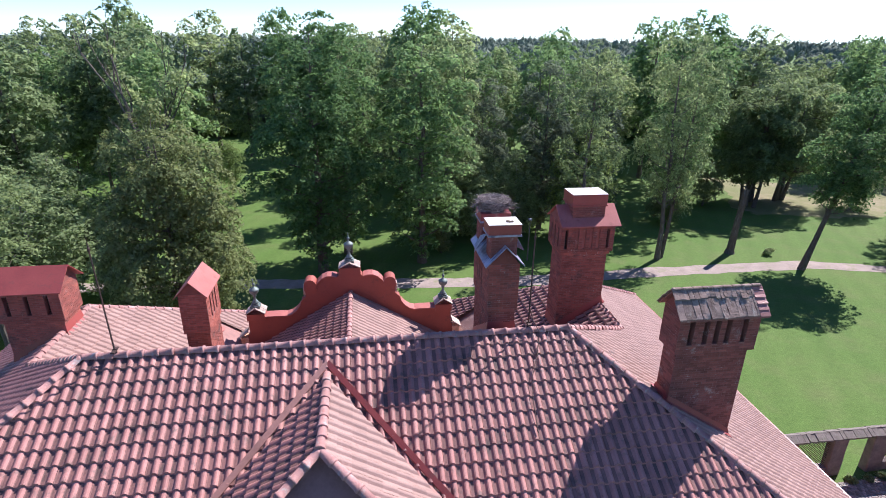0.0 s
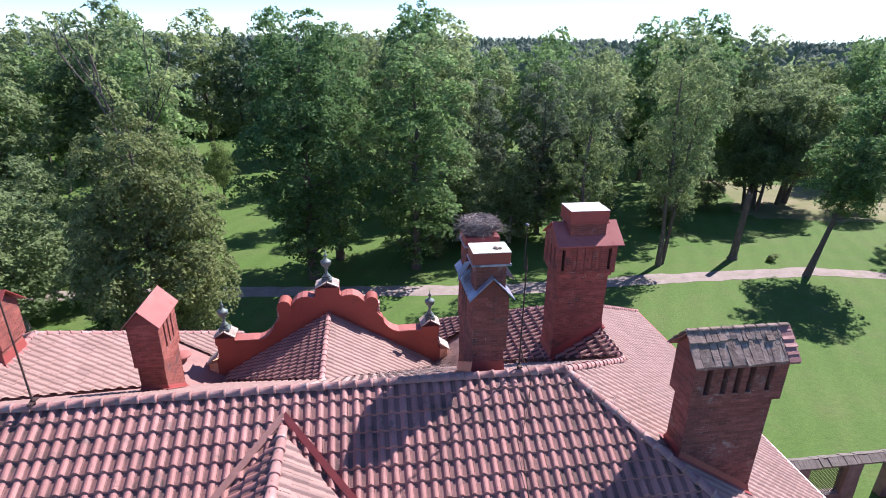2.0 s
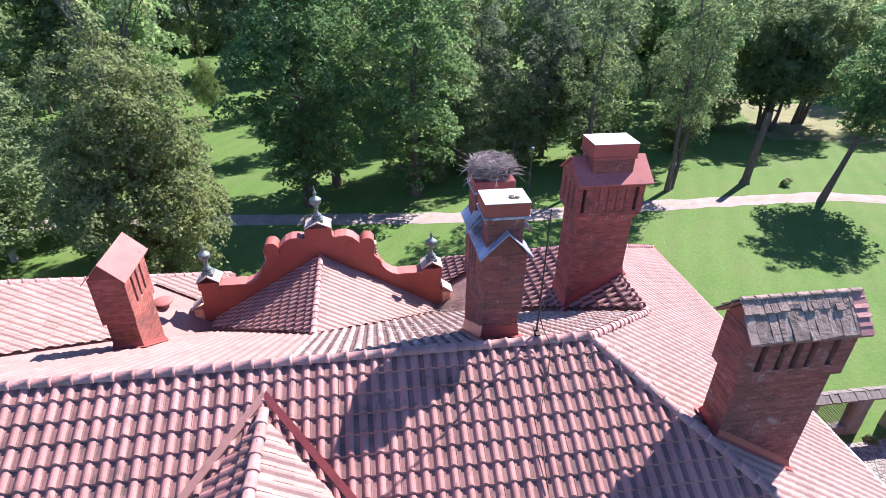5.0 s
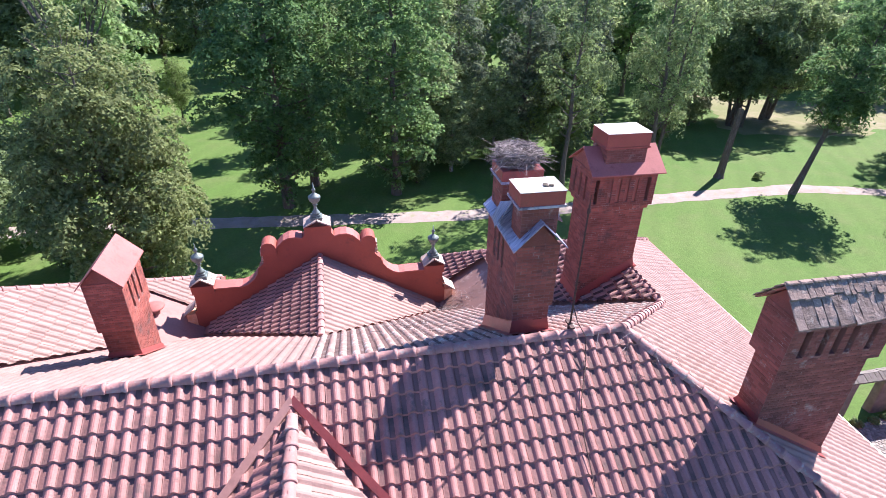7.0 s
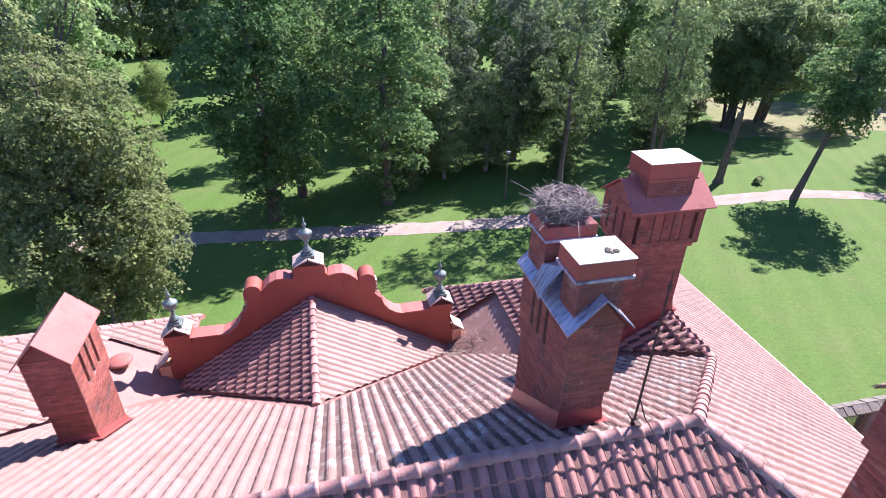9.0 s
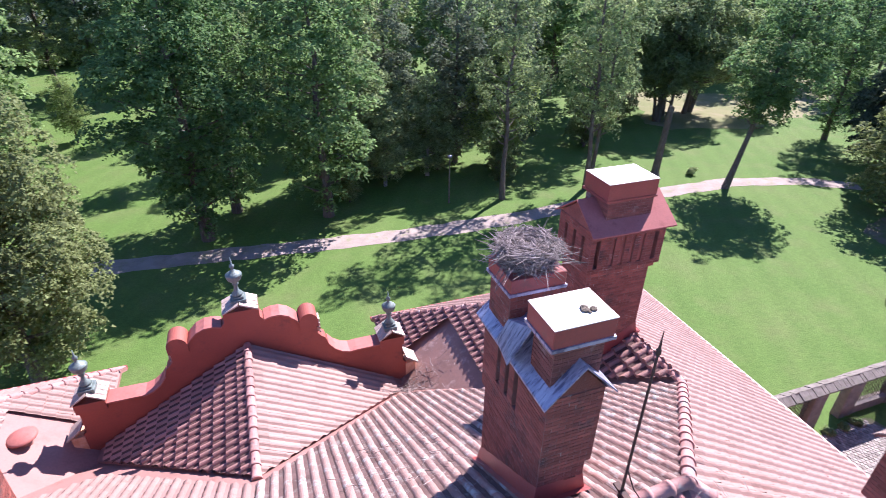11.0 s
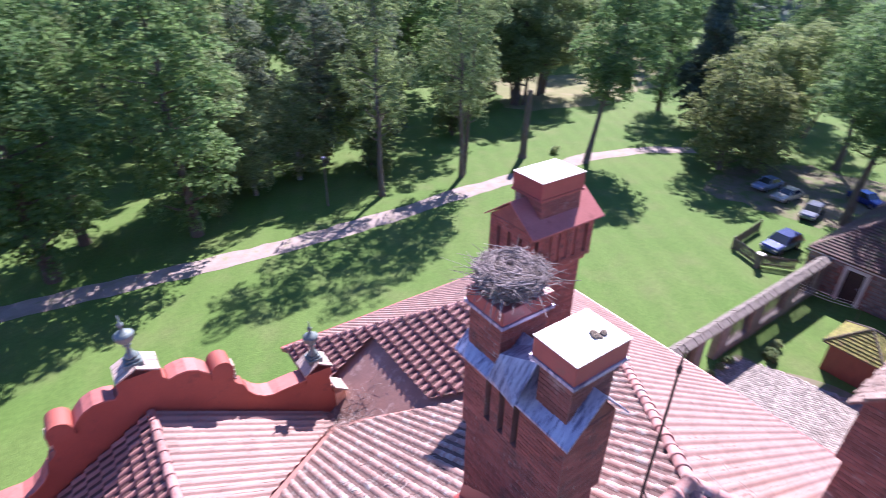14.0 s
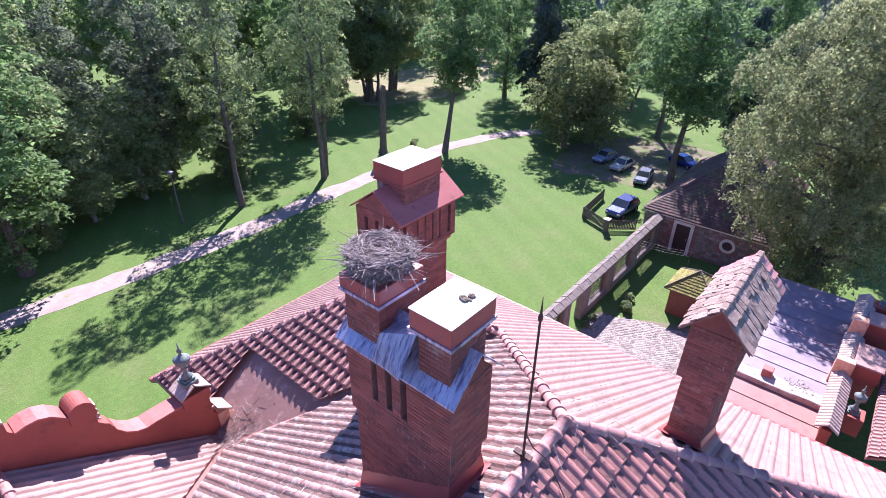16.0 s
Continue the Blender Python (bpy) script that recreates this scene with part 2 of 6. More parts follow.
def lawn(name):
    """Mown grass: broad tired patches, soft mowing stripes, tufts and blades as grain."""
    m = bpy.data.materials.new(name)
    m.use_nodes = True
    n, l = m.node_tree.nodes, m.node_tree.links
    b = n["Principled BSDF"]
    pos = n.new("ShaderNodeNewGeometry").outputs["Position"]

    def noise_at(scale, lo, hi, detail=4.0, a=0.32, z=0.68, vec=pos):
        t = n.new("ShaderNodeTexNoise")
        t.inputs["Scale"].default_value, t.inputs["Detail"].default_value = scale, detail
        l.new(vec, t.inputs["Vector"])
        r = n.new("ShaderNodeMapRange")
        r.inputs["From Min"].default_value, r.inputs["From Max"].default_value = a, z
        r.inputs["To Min"].default_value, r.inputs["To Max"].default_value = lo, hi
        l.new(t.outputs["Fac"], r.inputs["Value"])
        return r.outputs["Result"]

    def blend(fac, a, c, kind="MIX"):
        x = n.new("ShaderNodeMix")
        x.data_type, x.blend_type = "RGBA", kind
        for sock, v in ((x.inputs[0], fac), (x.inputs[6], a), (x.inputs[7], c)):
            if isinstance(v, tuple):
                sock.default_value = (*v, 1)
            elif isinstance(v, (int, float)):
                sock.default_value = v
            else:
                l.new(v, sock)
        return x.outputs[2]

    def times(a, c):
        x = n.new("ShaderNodeMath")
        x.operation = "MULTIPLY"
        l.new(a, x.inputs[0])
        l.new(c, x.inputs[1])
        return x.outputs[0]
    col = blend(noise_at(0.09, 0, 1), (0.078, 0.142, 0.031), (0.098, 0.153, 0.040))
    col = blend(noise_at(0.3, 0, 0.85, 7.0, 0.48, 0.72), col, (0.110, 0.146, 0.048))
    col = blend(noise_at(0.7, 0, 0.5, 6.0, 0.55, 0.78), col, (0.080, 0.146, 0.034))
    turn = n.new("ShaderNodeMapping")
    turn.inputs["Rotation"].default_value = (0, 0, radians(28))
    l.new(pos, turn.inputs["Vector"])
    wave = n.new("ShaderNodeTexWave")
    wave.inputs["Scale"].default_value, wave.inputs["Distortion"].default_value, wave.inputs["Detail Scale"].default_value = 0.11, 6.0, 0.25
    l.new(turn.outputs["Vector"], wave.inputs["Vector"])
    stripe = n.new("ShaderNodeMapRange")
    stripe.inputs["To Min"].default_value, stripe.inputs["To Max"].default_value = 0.965, 1.03
    l.new(wave.outputs["Fac"], stripe.inputs["Value"])
    grain = times(times(noise_at(2.6, 0.90, 1.1, 5.0), noise_at(9.0, 0.86, 1.14, 3.0)), stripe.outputs["Result"])
    hs = n.new("ShaderNodeHueSaturation")
    l.new(grain, hs.inputs["Value"])
    l.new(col, hs.inputs["Color"])
    l.new(hs.outputs["Color"], b.inputs["Base Color"])
    b.inputs["Roughness"].default_value, b.inputs["Specular IOR Level"].default_value = 0.9, 0.15
    bp = n.new("ShaderNodeBump")
    bp.inputs["Strength"].default_value, bp.inputs["Distance"].default_value = 0.5, 0.04
    l.new(noise_at(9.0, 0, 1, 4.0), bp.inputs["Height"])
    l.new(bp.outputs["Normal"], b.inputs["Normal"])
    return m


M_GRASS = lawn("mown_lawn")
M_MEADOW = surf("dry_meadow", (0.215, 0.200, 0.110), (0.165, 0.178, 0.082), 0.2, 0.95, 0, 0.8, 6, spec=0.1, stain=(0.25, 0.215, 0.14), stain_scale=0.15, stain_amount=0.5)
M_SAND = surf("gravel_path", (0.335, 0.270, 0.245), (0.255, 0.205, 0.185), 0.7, 0.95, 0, 0.6, 12, spec=0.2, stain=(0.23, 0.215, 0.14), stain_scale=0.8, stain_amount=0.35)
M_EARTH = surf("trodden_earth", (0.19, 0.155, 0.115), (0.14, 0.125, 0.08), 0.4, 0.95, 0, 0.6, 8, spec=0.15, stain=(0.10, 0.135, 0.045), stain_scale=0.5, stain_amount=0.6)
M_COBBLE = surf("cobble_stone", (0.33, 0.284, 0.258), (0.225, 0.188, 0.170), 2.0, 0.85, 0, 0.4, 30, island=0.3)
M_FIELD = surf("fieldstone", (0.26, 0.215, 0.195), (0.17, 0.14, 0.13), 2.0, 0.9, 0, 0.6, 25, island=0.3)
M_WHITE = surf("white_limewash", (0.66, 0.60, 0.55), (0.56, 0.50, 0.46), 2.0, 0.85, 0, 0.2, 30)
# Dark tile colour deepened to hold the tree shade over the barn.
M_BARNROOF = surf("dark_barn_tile", (0.125, 0.066, 0.056), (0.085, 0.048, 0.043), 1.0, 0.75, 0, 0.4, 20, island=0.3, stain=(0.10, 0.11, 0.05), stain_scale=0.5, stain_amount=0.45)
M_MOSS = surf("mossy_tile", (0.24, 0.22, 0.055), (0.15, 0.15, 0.045), 3.5, 0.95, 0, 1.0, 18, island=0.3, stain=(0.20, 0.10, 0.075), stain_scale=3.0, stain_amount=0.3)
M_WOOD = surf("grey_timber", (0.17, 0.135, 0.115), (0.11, 0.088, 0.078), 3, 0.85, 0, 0.4, 40, island=0.25)
M_DARKDOOR = surf("dark_door_paint", (0.055, 0.03, 0.032), (0.04, 0.024, 0.026), 3, 0.6, 0, 0.2, 30)
# Lavender version of the pink roof sheet, blue tree shade put into its colour.
M_SLATEROOF = surf("flat_roof_sheet", (0.275, 0.222, 0.265), (0.225, 0.185, 0.225), 0.8, 0.45, 0.1, 0.08, 15, stain=(0.32, 0.25, 0.27), stain_scale=1.1, stain_amount=0.3)
M_BARK = surf("bark", (0.15, 0.12, 0.10), (0.09, 0.072, 0.06), 2.5, 0.95, 0, 0.9, 12, stain=(0.20, 0.19, 0.16), stain_scale=2, stain_amount=0.3, stretch=(3, 3, 0.6))
M_BIRCH = surf("pale_bark", (0.38, 0.36, 0.33), (0.26, 0.24, 0.215), 2.0, 0.9, 0, 0.5, 14, stain=(0.07, 0.06, 0.055), stain_scale=3, stain_amount=0.3)
L_MAPLE = leaf("maple_leaf", (0.2, 0.31, 0.115), (0.148, 0.245, 0.098), 0.56)
L_LINDEN = leaf("linden_leaf", (0.196, 0.236, 0.094), (0.148, 0.188, 0.080), 0.46)
L_BIRCH = leaf("birch_leaf", (0.3, 0.37, 0.172), (0.232, 0.305, 0.146), 0.56)
L_ASH = leaf("ash_leaf", (0.258, 0.326, 0.142), (0.194, 0.262, 0.118), 0.57)
L_LIGHT = leaf("young_leaf", (0.27, 0.345, 0.115), (0.205, 0.285, 0.10), 0.55)
L_DARK = leaf("alder_leaf", (0.15, 0.188, 0.115), (0.114, 0.152, 0.098), 0.45)
L_CONIFER = leaf("spruce_needle", (0.095, 0.13, 0.088), (0.07, 0.105, 0.078), 0.25)
L_WILLOW = leaf("olive_leaf", (0.335, 0.358, 0.170), (0.262, 0.288, 0.142), 0.60)
# Pale base: distance haze put into the colour of the far canopy.
M_FARWOOD = surf("distant_canopy", (0.150, 0.180, 0.135), (0.115, 0.145, 0.115), 0.05, 0.95, 0, 0.0, 0.4, island=0.3, spec=0.05)

# ---- building helpers ----
def thing(name, label, category, group="", kind="", at=(0, 0, 0)):
    ob = new(name)
    ob.location = at
    ob.empty_display_size = 0.2
    return tagged(ob, label, category, group, kind)


def put(name, me, material, parent=None, label=""):
    ob = new(name, me)
    if material is not None and not me.materials:
        me.materials.append(material)
    if parent is not None:
        ob.parent = parent
        ob.matrix_parent_inverse = Matrix.Translation(parent.matrix_basis.translation).inverted() if parent.parent is None else Matrix()
    if label:
        ob["label"] = label
    return ob


def part(name, bm, material, parent, label=""):
    """Links a bmesh as one mesh object under a thing or a part; the bmesh is in world coordinates."""
    me = bpy.data.meshes.new(name)
    bmesh.ops.recalc_face_normals(bm, faces=bm.faces)
    bm.to_mesh(me)
    bm.free()
    return put(name, me, material, parent, label)


def raw(name, verts, faces, material, parent=None, label="", smooth=False):
    me = bpy.data.meshes.new(name)
    me.from_pydata(verts, [], faces)
    if smooth:
        me.polygons.foreach_set("use_smooth", [True] * len(me.polygons))
    me.update()
    return put(name, me, material, parent, label)


def box(bm, x0, x1, y0, y1, z0, z1, bevel=0.0):
    r = bmesh.ops.create_cube(bm, size=1.0)
    for v in r["verts"]:
        v.co = Vector((x0 + (v.co.x + 0.5) * (x1 - x0), y0 + (v.co.y + 0.5) * (y1 - y0), z0 + (v.co.z + 0.5) * (z1 - z0)))
    if bevel:
        es = list({e for v in r["verts"] for e in v.link_edges})
        bmesh.ops.bevel(bm, geom=es, offset=bevel, segments=1, affect="EDGES")
    return bm


def boxes(*args, bevel=0.0):
    bm = bmesh.new()
    for a in args:
        box(bm, *a, bevel=bevel)
    return bm


def extrude_xz(bm, pts, y0, y1):
    """A solid from an outline in x and z, between two depths."""
    a = [bm.verts.new((x, y0, z)) for x, z in pts]
    b = [bm.verts.new((x, y1, z)) for x, z in pts]
    bm.faces.new(a)
    bm.faces.new(b[::-1])
    for i in range(len(pts)):
        j = (i + 1) % len(pts)
        bm.faces.new((a[j], a[i], b[i], b[j]))
    return bm


def sheet(bm, corners, thick):
    """A flat plate: the corners are its upper face, thick goes down."""
    a = [bm.verts.new(c) for c in corners]
    b = [bm.verts.new((c[0], c[1], c[2] - thick)) for c in corners]
    bm.faces.new(a)
    bm.faces.new(b[::-1])
    for i in range(len(a)):
        j = (i + 1) % len(a)
        bm.faces.new((a[j], a[i], b[i], b[j]))
    return bm


def lathe(bm, cx, cy, z, prof, n=16):
    """A turned solid from (radius, height) pairs."""
    rings = []
    for r, h in prof:
        rings.append([bm.verts.new((cx + r * math.cos(2 * math.pi * k / n), cy + r * math.sin(2 * math.pi * k / n), z + h)) for k in range(n)])
    for a, b in zip(rings, rings[1:]):
        for k in range(n):
            bm.faces.new((a[k], a[(k + 1) % n], b[(k + 1) % n], b[k]))
    bm.faces.new(rings[0][::-1])
    bm.faces.new(rings[-1])
    return bm


def tube(bm, pts, radii, n=7):
    """A round bar through points, with a radius at each."""
    rings = []
    for i, p in enumerate(pts):
        p = Vector(p)
        d = (Vector(pts[min(i + 1, len(pts) - 1)]) - Vector(pts[max(i - 1, 0)])).normalized()
        u = d.orthogonal().normalized()
        if i and abs(d.z) < 0.9:
            u = d.cross(Vector((0, 0, 1))).normalized()
        w = d.cross(u)
        rings.append([bm.verts.new(p + radii[i] * (u * math.cos(2 * math.pi * k / n) + w * math.sin(2 * math.pi * k / n))) for k in range(n)])
    for a, b in zip(rings, rings[1:]):
        best = min(range(n), key=lambda s: sum((a[k].co - b[(k + s) % n].co).length for k in range(n)))
        for k in range(n):
            bm.faces.new((a[k], a[(k + 1) % n], b[(k + 1 + best) % n], b[(k + best) % n]))
    bm.faces.new(rings[0][::-1])
    bm.faces.new(rings[-1])
    return bm


def clip(poly, line):
    """Keeps the part of a polygon left of a line in plan; vertices are (a, b, h)."""
    (ax, ay), (bx, by) = line
    side = lambda p: (bx - ax) * (p[1] - ay) - (by - ay) * (p[0] - ax)
    out = []
    for i, p in enumerate(poly):
        q = poly[(i + 1) % len(poly)]
        sp, sq = side(p), side(q)
        if sp >= 0:
            out.append(p)
        if (sp < 0) != (sq < 0):
            t = sp / (sp - sq)
            out.append(tuple(p[k] + t * (q[k] - p[k]) for k in range(3)))
    return out


# ---- ground ----
def ground_sheet():
    """One sheet to the horizon, gently uneven far off."""
    xs = [-3000, -1200, -500, -250] + list(range(-160, 241, 10)) + [300, 500, 1200, 3000]
    ys = [-3000, -1000, -300, -100] + list(range(-60, 261, 10)) + [320, 420, 600, 1000, 1800, 3500]
    vs, fs = [], []
    for y in ys:
        for x in xs:
            d = max(0.0, math.hypot(x, y) - 130)
            vs.append((x, y, min(1.0, d / 150) * 2.0 * noise.noise(Vector((x / 120, y / 120, 0))) - 0.0))
    w = len(xs)
    for j in range(len(ys) - 1):
        for i in range(w - 1):
            fs.append((j * w + i, j * w + i + 1, (j + 1) * w + i + 1, (j + 1) * w + i))
    g = raw("ground", vs, fs, M_GRASS, smooth=True)
    tagged(g, "green mown lawn with faint mowing stripes and shade", "lawn", kind="structure")
    return g


ground_sheet()


def ribbon(name, centre, width, z, material, label, category, seed=0, step=1.5):
    """A strip of loose surface with an uneven edge along a centre line."""
    rnd = random.Random(seed)
    pts = []
    for (x0, y0), (x1, y1) in zip(centre, centre[1:]):
        k = max(1, int(math.hypot(x1 - x0, y1 - y0) / step))
        pts += [(x0 + (x1 - x0) * i / k, y0 + (y1 - y0) * i / k) for i in range(k)]
    pts.append(centre[-1])
    vs, fs = [], []
    for i, (x, y) in enumerate(pts):
        a, b = pts[max(0, i - 1)], pts[min(len(pts) - 1, i + 1)]
        d = Vector((b[0] - a[0], b[1] - a[1])).normalized()
        wl, wr = width / 2 + rnd.uniform(-0.22, 0.22), width / 2 + rnd.uniform(-0.22, 0.22)
        vs += [(x - d.y * wl, y + d.x * wl, z), (x, y, z + 0.03), (x + d.y * wr, y - d.x * wr, z)]
        if i:
            o = 3 * i
            fs += [(o - 3, o - 2, o + 1, o), (o - 2, o - 1, o + 2, o + 1)]
    return tagged(raw(name, vs, fs, material), label, category, kind="structure")


def patch(name, ring, z, material, label, category, seed=0, ragged=0.5):
    """A flat patch of another ground, with an uneven outline."""
    rnd = random.Random(seed)
    out = []
    for (x0, y0), (x1, y1) in zip(ring, ring[1:] + ring[:1]):
        k = max(1, int(math.hypot(x1 - x0, y1 - y0) / 1.5))
        out += [(x0 + (x1 - x0) * i / k + rnd.uniform(-ragged, ragged), y0 + (y1 - y0) * i / k + rnd.uniform(-ragged, ragged), z) for i in range(k)]
    return tagged(raw(name, out, [tuple(range(len(out)))], material), label, category, kind="structure")


ribbon("path", [(-120, 69), (-60, 65.5), (-15, 62.6), (3, 60.8), (14, 59.9), (27, 59.8), (37, 60.5), (50, 60.6), (60, 60.4), (69, 57.6), (74.5, 54)], 2.7, 0.02, M_SAND, "pale pinkish gravel park path with ragged grass edges", "path", 3)
patch("parking_ground", [(62, 44), (72, 48), (82, 42), (84, 30), (74, 27), (64, 31)], 0.012, M_EARTH, "bare trodden earth where cars are parked", "parking", 5, 0.8)
patch("meadow", [(66, 82), (84, 78), (110, 84), (140, 110), (130, 150), (95, 140), (74, 108)], 0.02, M_MEADOW, "dry brownish mown meadow beyond the trees", "meadow", 6, 1.5)

# ---- the house: levels and plan of its roofs ----
P = 0.64                      # rise over run of all slopes
CX = -0.61                    # middle axis
XR, YR, ZR = 6.37, 14.3, 19.88    # main ridge: its end, line and height
WX, WY0, WY1, WZ = 10.25, 18.17, 22.6, 17.4   # wing ridge
EX, EYF, EYB = 17.0, 3.68, 29.35              # eaves: side, front, back
IX = 4.2                      # inner eave of a wing
GZ, GP = 16.40, 0.60          # ridge and slope of the small cross roof
TW, TG = 0.295, 0.35          # tile: width, course in plan
mx = lambda x: 2 * CX - x

house = thing("manor_house", "large red manor house with tiled hip roofs and painted sheet valleys", "house", at=(CX, 14, 0))
TILE_PROFILE = [(0.0, 0.010), (0.06, 0.0), (0.36, 0.0), (0.44, 0.018), (0.54, 0.042), (0.66, 0.054), (0.78, 0.050), (0.90, 0.030), (0.985, 0.004)]


def tile_faces(w, g, lift=0.068, over=0.045):
    """Faces of one pan tile as lists of (across, down, height)."""
    fs = []
    pr = [(u * w, h) for u, h in TILE_PROFILE]      # faces come in pairs: top, lower lip; the first two pairs are the pan
    for (u0, h0), (u1, h1) in zip(pr, pr[1:]):
        fs.append([(u0, -over, h0), (u0, g, h0 + lift), (u1, g, h1 + lift), (u1, -over, h1)])
        fs.append([(u0, g, h0 + lift), (u0, g, h0 - 0.004), (u1, g, h1 - 0.004), (u1, g, h1 + lift)])
    return fs


def slope(name, plan, zf, down, parent, material=None, w=TW, g=TG, single=None, label="", phase=0.0, seed=1, lift=0.068, pan=None):
    """Lays tiles over a plan polygon (convex, left-handed order found here); zf gives the height in plan."""
    rnd = random.Random(seed)
    material = material or M_TILE
    dx, dy = down
    ax, ay = -dy, dx            # across
    to = lambda x, y: (x * ax + y * ay, x * dx + y * dy)
    ring = [to(*p) for p in plan]
    area = sum(p[0] * q[1] - q[0] * p[1] for p, q in zip(ring, ring[1:] + ring[:1]))
    if area < 0:
        ring = ring[::-1]
    lines = list(zip(ring, ring[1:] + ring[:1]))
    a0, a1 = min(p[0] for p in ring), max(p[0] for p in ring)
    b0, b1 = min(p[1] for p in ring), max(p[1] for p in ring)
    base = tile_faces(w, g, lift)
    verts, faces, alone, pans = [], [], [], []
    nz = 1.0 / math.sqrt(1 + P * P)
    inside = lambda p, tol: all((q[0] - o[0]) * (p[1] - o[1]) - (q[1] - o[1]) * (p[0] - o[0]) >= tol * math.hypot(q[0] - o[0], q[1] - o[1]) for o, q in lines)
    for j in range(int((b1 - b0) / g) + 2):
        b = b0 + phase + (j - 1) * g
        for i in range(int((a1 - a0) / w) + 2):
            a = (math.floor(a0 / w) + i) * w
            mid = (a + w / 2, b + g / 2)
            if not inside(mid, -0.36):
                continue
            whole = all(inside(c, 0) for c in ((a, b - 0.05), (a + w, b - 0.05), (a, b + g), (a + w, b + g)))
            hh, sk = rnd.uniform(-0.004, 0.004), rnd.uniform(-0.004, 0.004)
            x0, y0 = a * ax + b * dx, a * ay + b * dy
            if whole and single and single(x0, y0) and len(alone) < 300:
                alone.append((a, b, hh, sk))
                continue
            for fi, f in enumerate(base):
                q = [(p[0] + a + sk, p[1] + b, p[2] + hh) for p in f]
                if not whole:
                    for ln in lines:
                        q = clip(q, ln)
                        if len(q) < 3:
                            break
                    if len(q) < 3:
                        continue
                k = len(verts)
                for p in q:
                    x, y = p[0] * ax + p[1] * dx, p[0] * ay + p[1] * dy
                    verts.append((x, y, zf(x, y) + p[2] / nz))
                faces.append(tuple(range(k, k + len(q))))
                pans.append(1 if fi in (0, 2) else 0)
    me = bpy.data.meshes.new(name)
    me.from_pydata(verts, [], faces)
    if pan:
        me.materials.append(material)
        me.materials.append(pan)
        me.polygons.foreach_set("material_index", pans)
    me.update()
    bm = bmesh.new()
    bm.from_mesh(me)
    bmesh.ops.remove_doubles(bm, verts=bm.verts, dist=0.0005)
    bm.to_mesh(me)
    bm.free()
    ob = put(name, me, material, parent, label)
    ob["kind"] = "stuff"
    LATER.append((alone, zf, down, parent, material, w, g, lift, pan))
    return ob


LATER = []


def single_tiles():
    """The tiles that can be picked apart, each an object on one shared mesh for each slope."""
    nz = 1.0 / math.sqrt(1 + P * P)
    for alone, zf, (dx, dy), parent, material, w, g, lift, pan in LATER:
        if not alone:
            continue
        ax, ay = -dy, dx
        verts, faces, index = [], [], {}
        rise = zf(dx, dy) - zf(0, 0)
        for f in tile_faces(w, g, lift):
            ids = []
            for a, b, h in f:
                key = (round(a, 4), round(b, 4), round(h, 4))
                if key not in index:
                    index[key] = len(verts)
                    verts.append((a * ax + b * dx, a * ay + b * dy, b * rise + h / nz))
                ids.append(index[key])
            faces.append(ids)
        me = bpy.data.meshes.new("roof_tile")
        me.from_pydata(verts, [], faces)
        me.materials.append(material)
        if pan:
            me.materials.append(pan)
            me.polygons.foreach_set("material_index", [1 if i in (0, 2) else 0 for i in range(len(me.polygons))])
        for a, b, hh, sk in alone:
            ob = new("roof_tile", me)
            ob.parent = parent
            ob.matrix_parent_inverse = Matrix.Translation(house.location).inverted() if parent is house else Matrix()
            x, y = (a + sk) * ax + b * dx, (a + sk) * ay + b * dy
            ob.location = (x, y, zf(x, y) + hh)
            ob.rotation_euler = (0, 0, sk * 0.8)


def deck(name, corners, material, thick=0.16, label=""):
    return part(name, sheet(bmesh.new(), corners, thick), material, house, label)


z_front = lambda x, y: ZR - P * (YR - y)
z_back = lambda x, y: ZR - P * (y - YR)
z_right = lambda x, y: ZR - P * (x - XR)
z_left = lambda x, y: ZR - P * (mx(XR) - x)
z_inr = lambda x, y: WZ - P * (WX - x)
z_inl = lambda x, y: WZ - P * (x - mx(WX))
z_end = lambda x, y: WZ - P * (y - WY1)
z_gr = lambda x, y: GZ - GP * (x - CX)
z_gl = lambda x, y: GZ - GP * (CX - x)
over = lambda zf, pts, d=0.0: [(x, y, zf(x, y) + d) for x, y in pts]

# boards and painted sheet under the tiles, which shows in the valleys
f_front = [(mx(XR), YR), (XR, YR), (EX, EYF), (mx(EX), EYF)]
deck("front_slope", over(z_front, f_front, -0.02), M_PMETAL)
r_main, r_wing = [(XR, YR), (EX, EYF), (EX, WY0), (WX, WY0)], [(WX, WY0), (EX, WY0), (EX, EYB), (WX, WY1)]
deck("side_slope", over(z_right, [(XR, YR), (EX, EYF), (EX, EYB), (WX, WY1), (WX, WY0)], -0.02), M_PMETAL)
mirror = lambda pts: [(mx(x), y) for x, y in pts]
deck("side_slope", over(z_left, mirror([(XR, YR), (EX, EYF), (EX, EYB), (WX, WY1), (WX, WY0)]), -0.02), M_PMETAL)
VX, VY = 4.18, 24.24          # lowest point where the valleys meet
deck("back_slope", over(z_back, [(mx(XR), YR), (XR, YR), (WX, WY0), (VX + 0.3, VY + 0.2), (VX + 0.3, 24.9), (mx(VX + 0.3), 24.9), (mx(VX + 0.3), VY + 0.2), (mx(WX), WY0)], -0.02), M_PMETAL, label="smooth pink painted sheet valley")
inner = [(WX, WY0), (WX, WY1), (IX, WY1 + WX - IX), (IX, 25.0), (VX, VY)]
deck("wing_inner_slope", over(z_inr, inner, -0.03), M_OLDMETAL, label="weathered brown sheet valley")
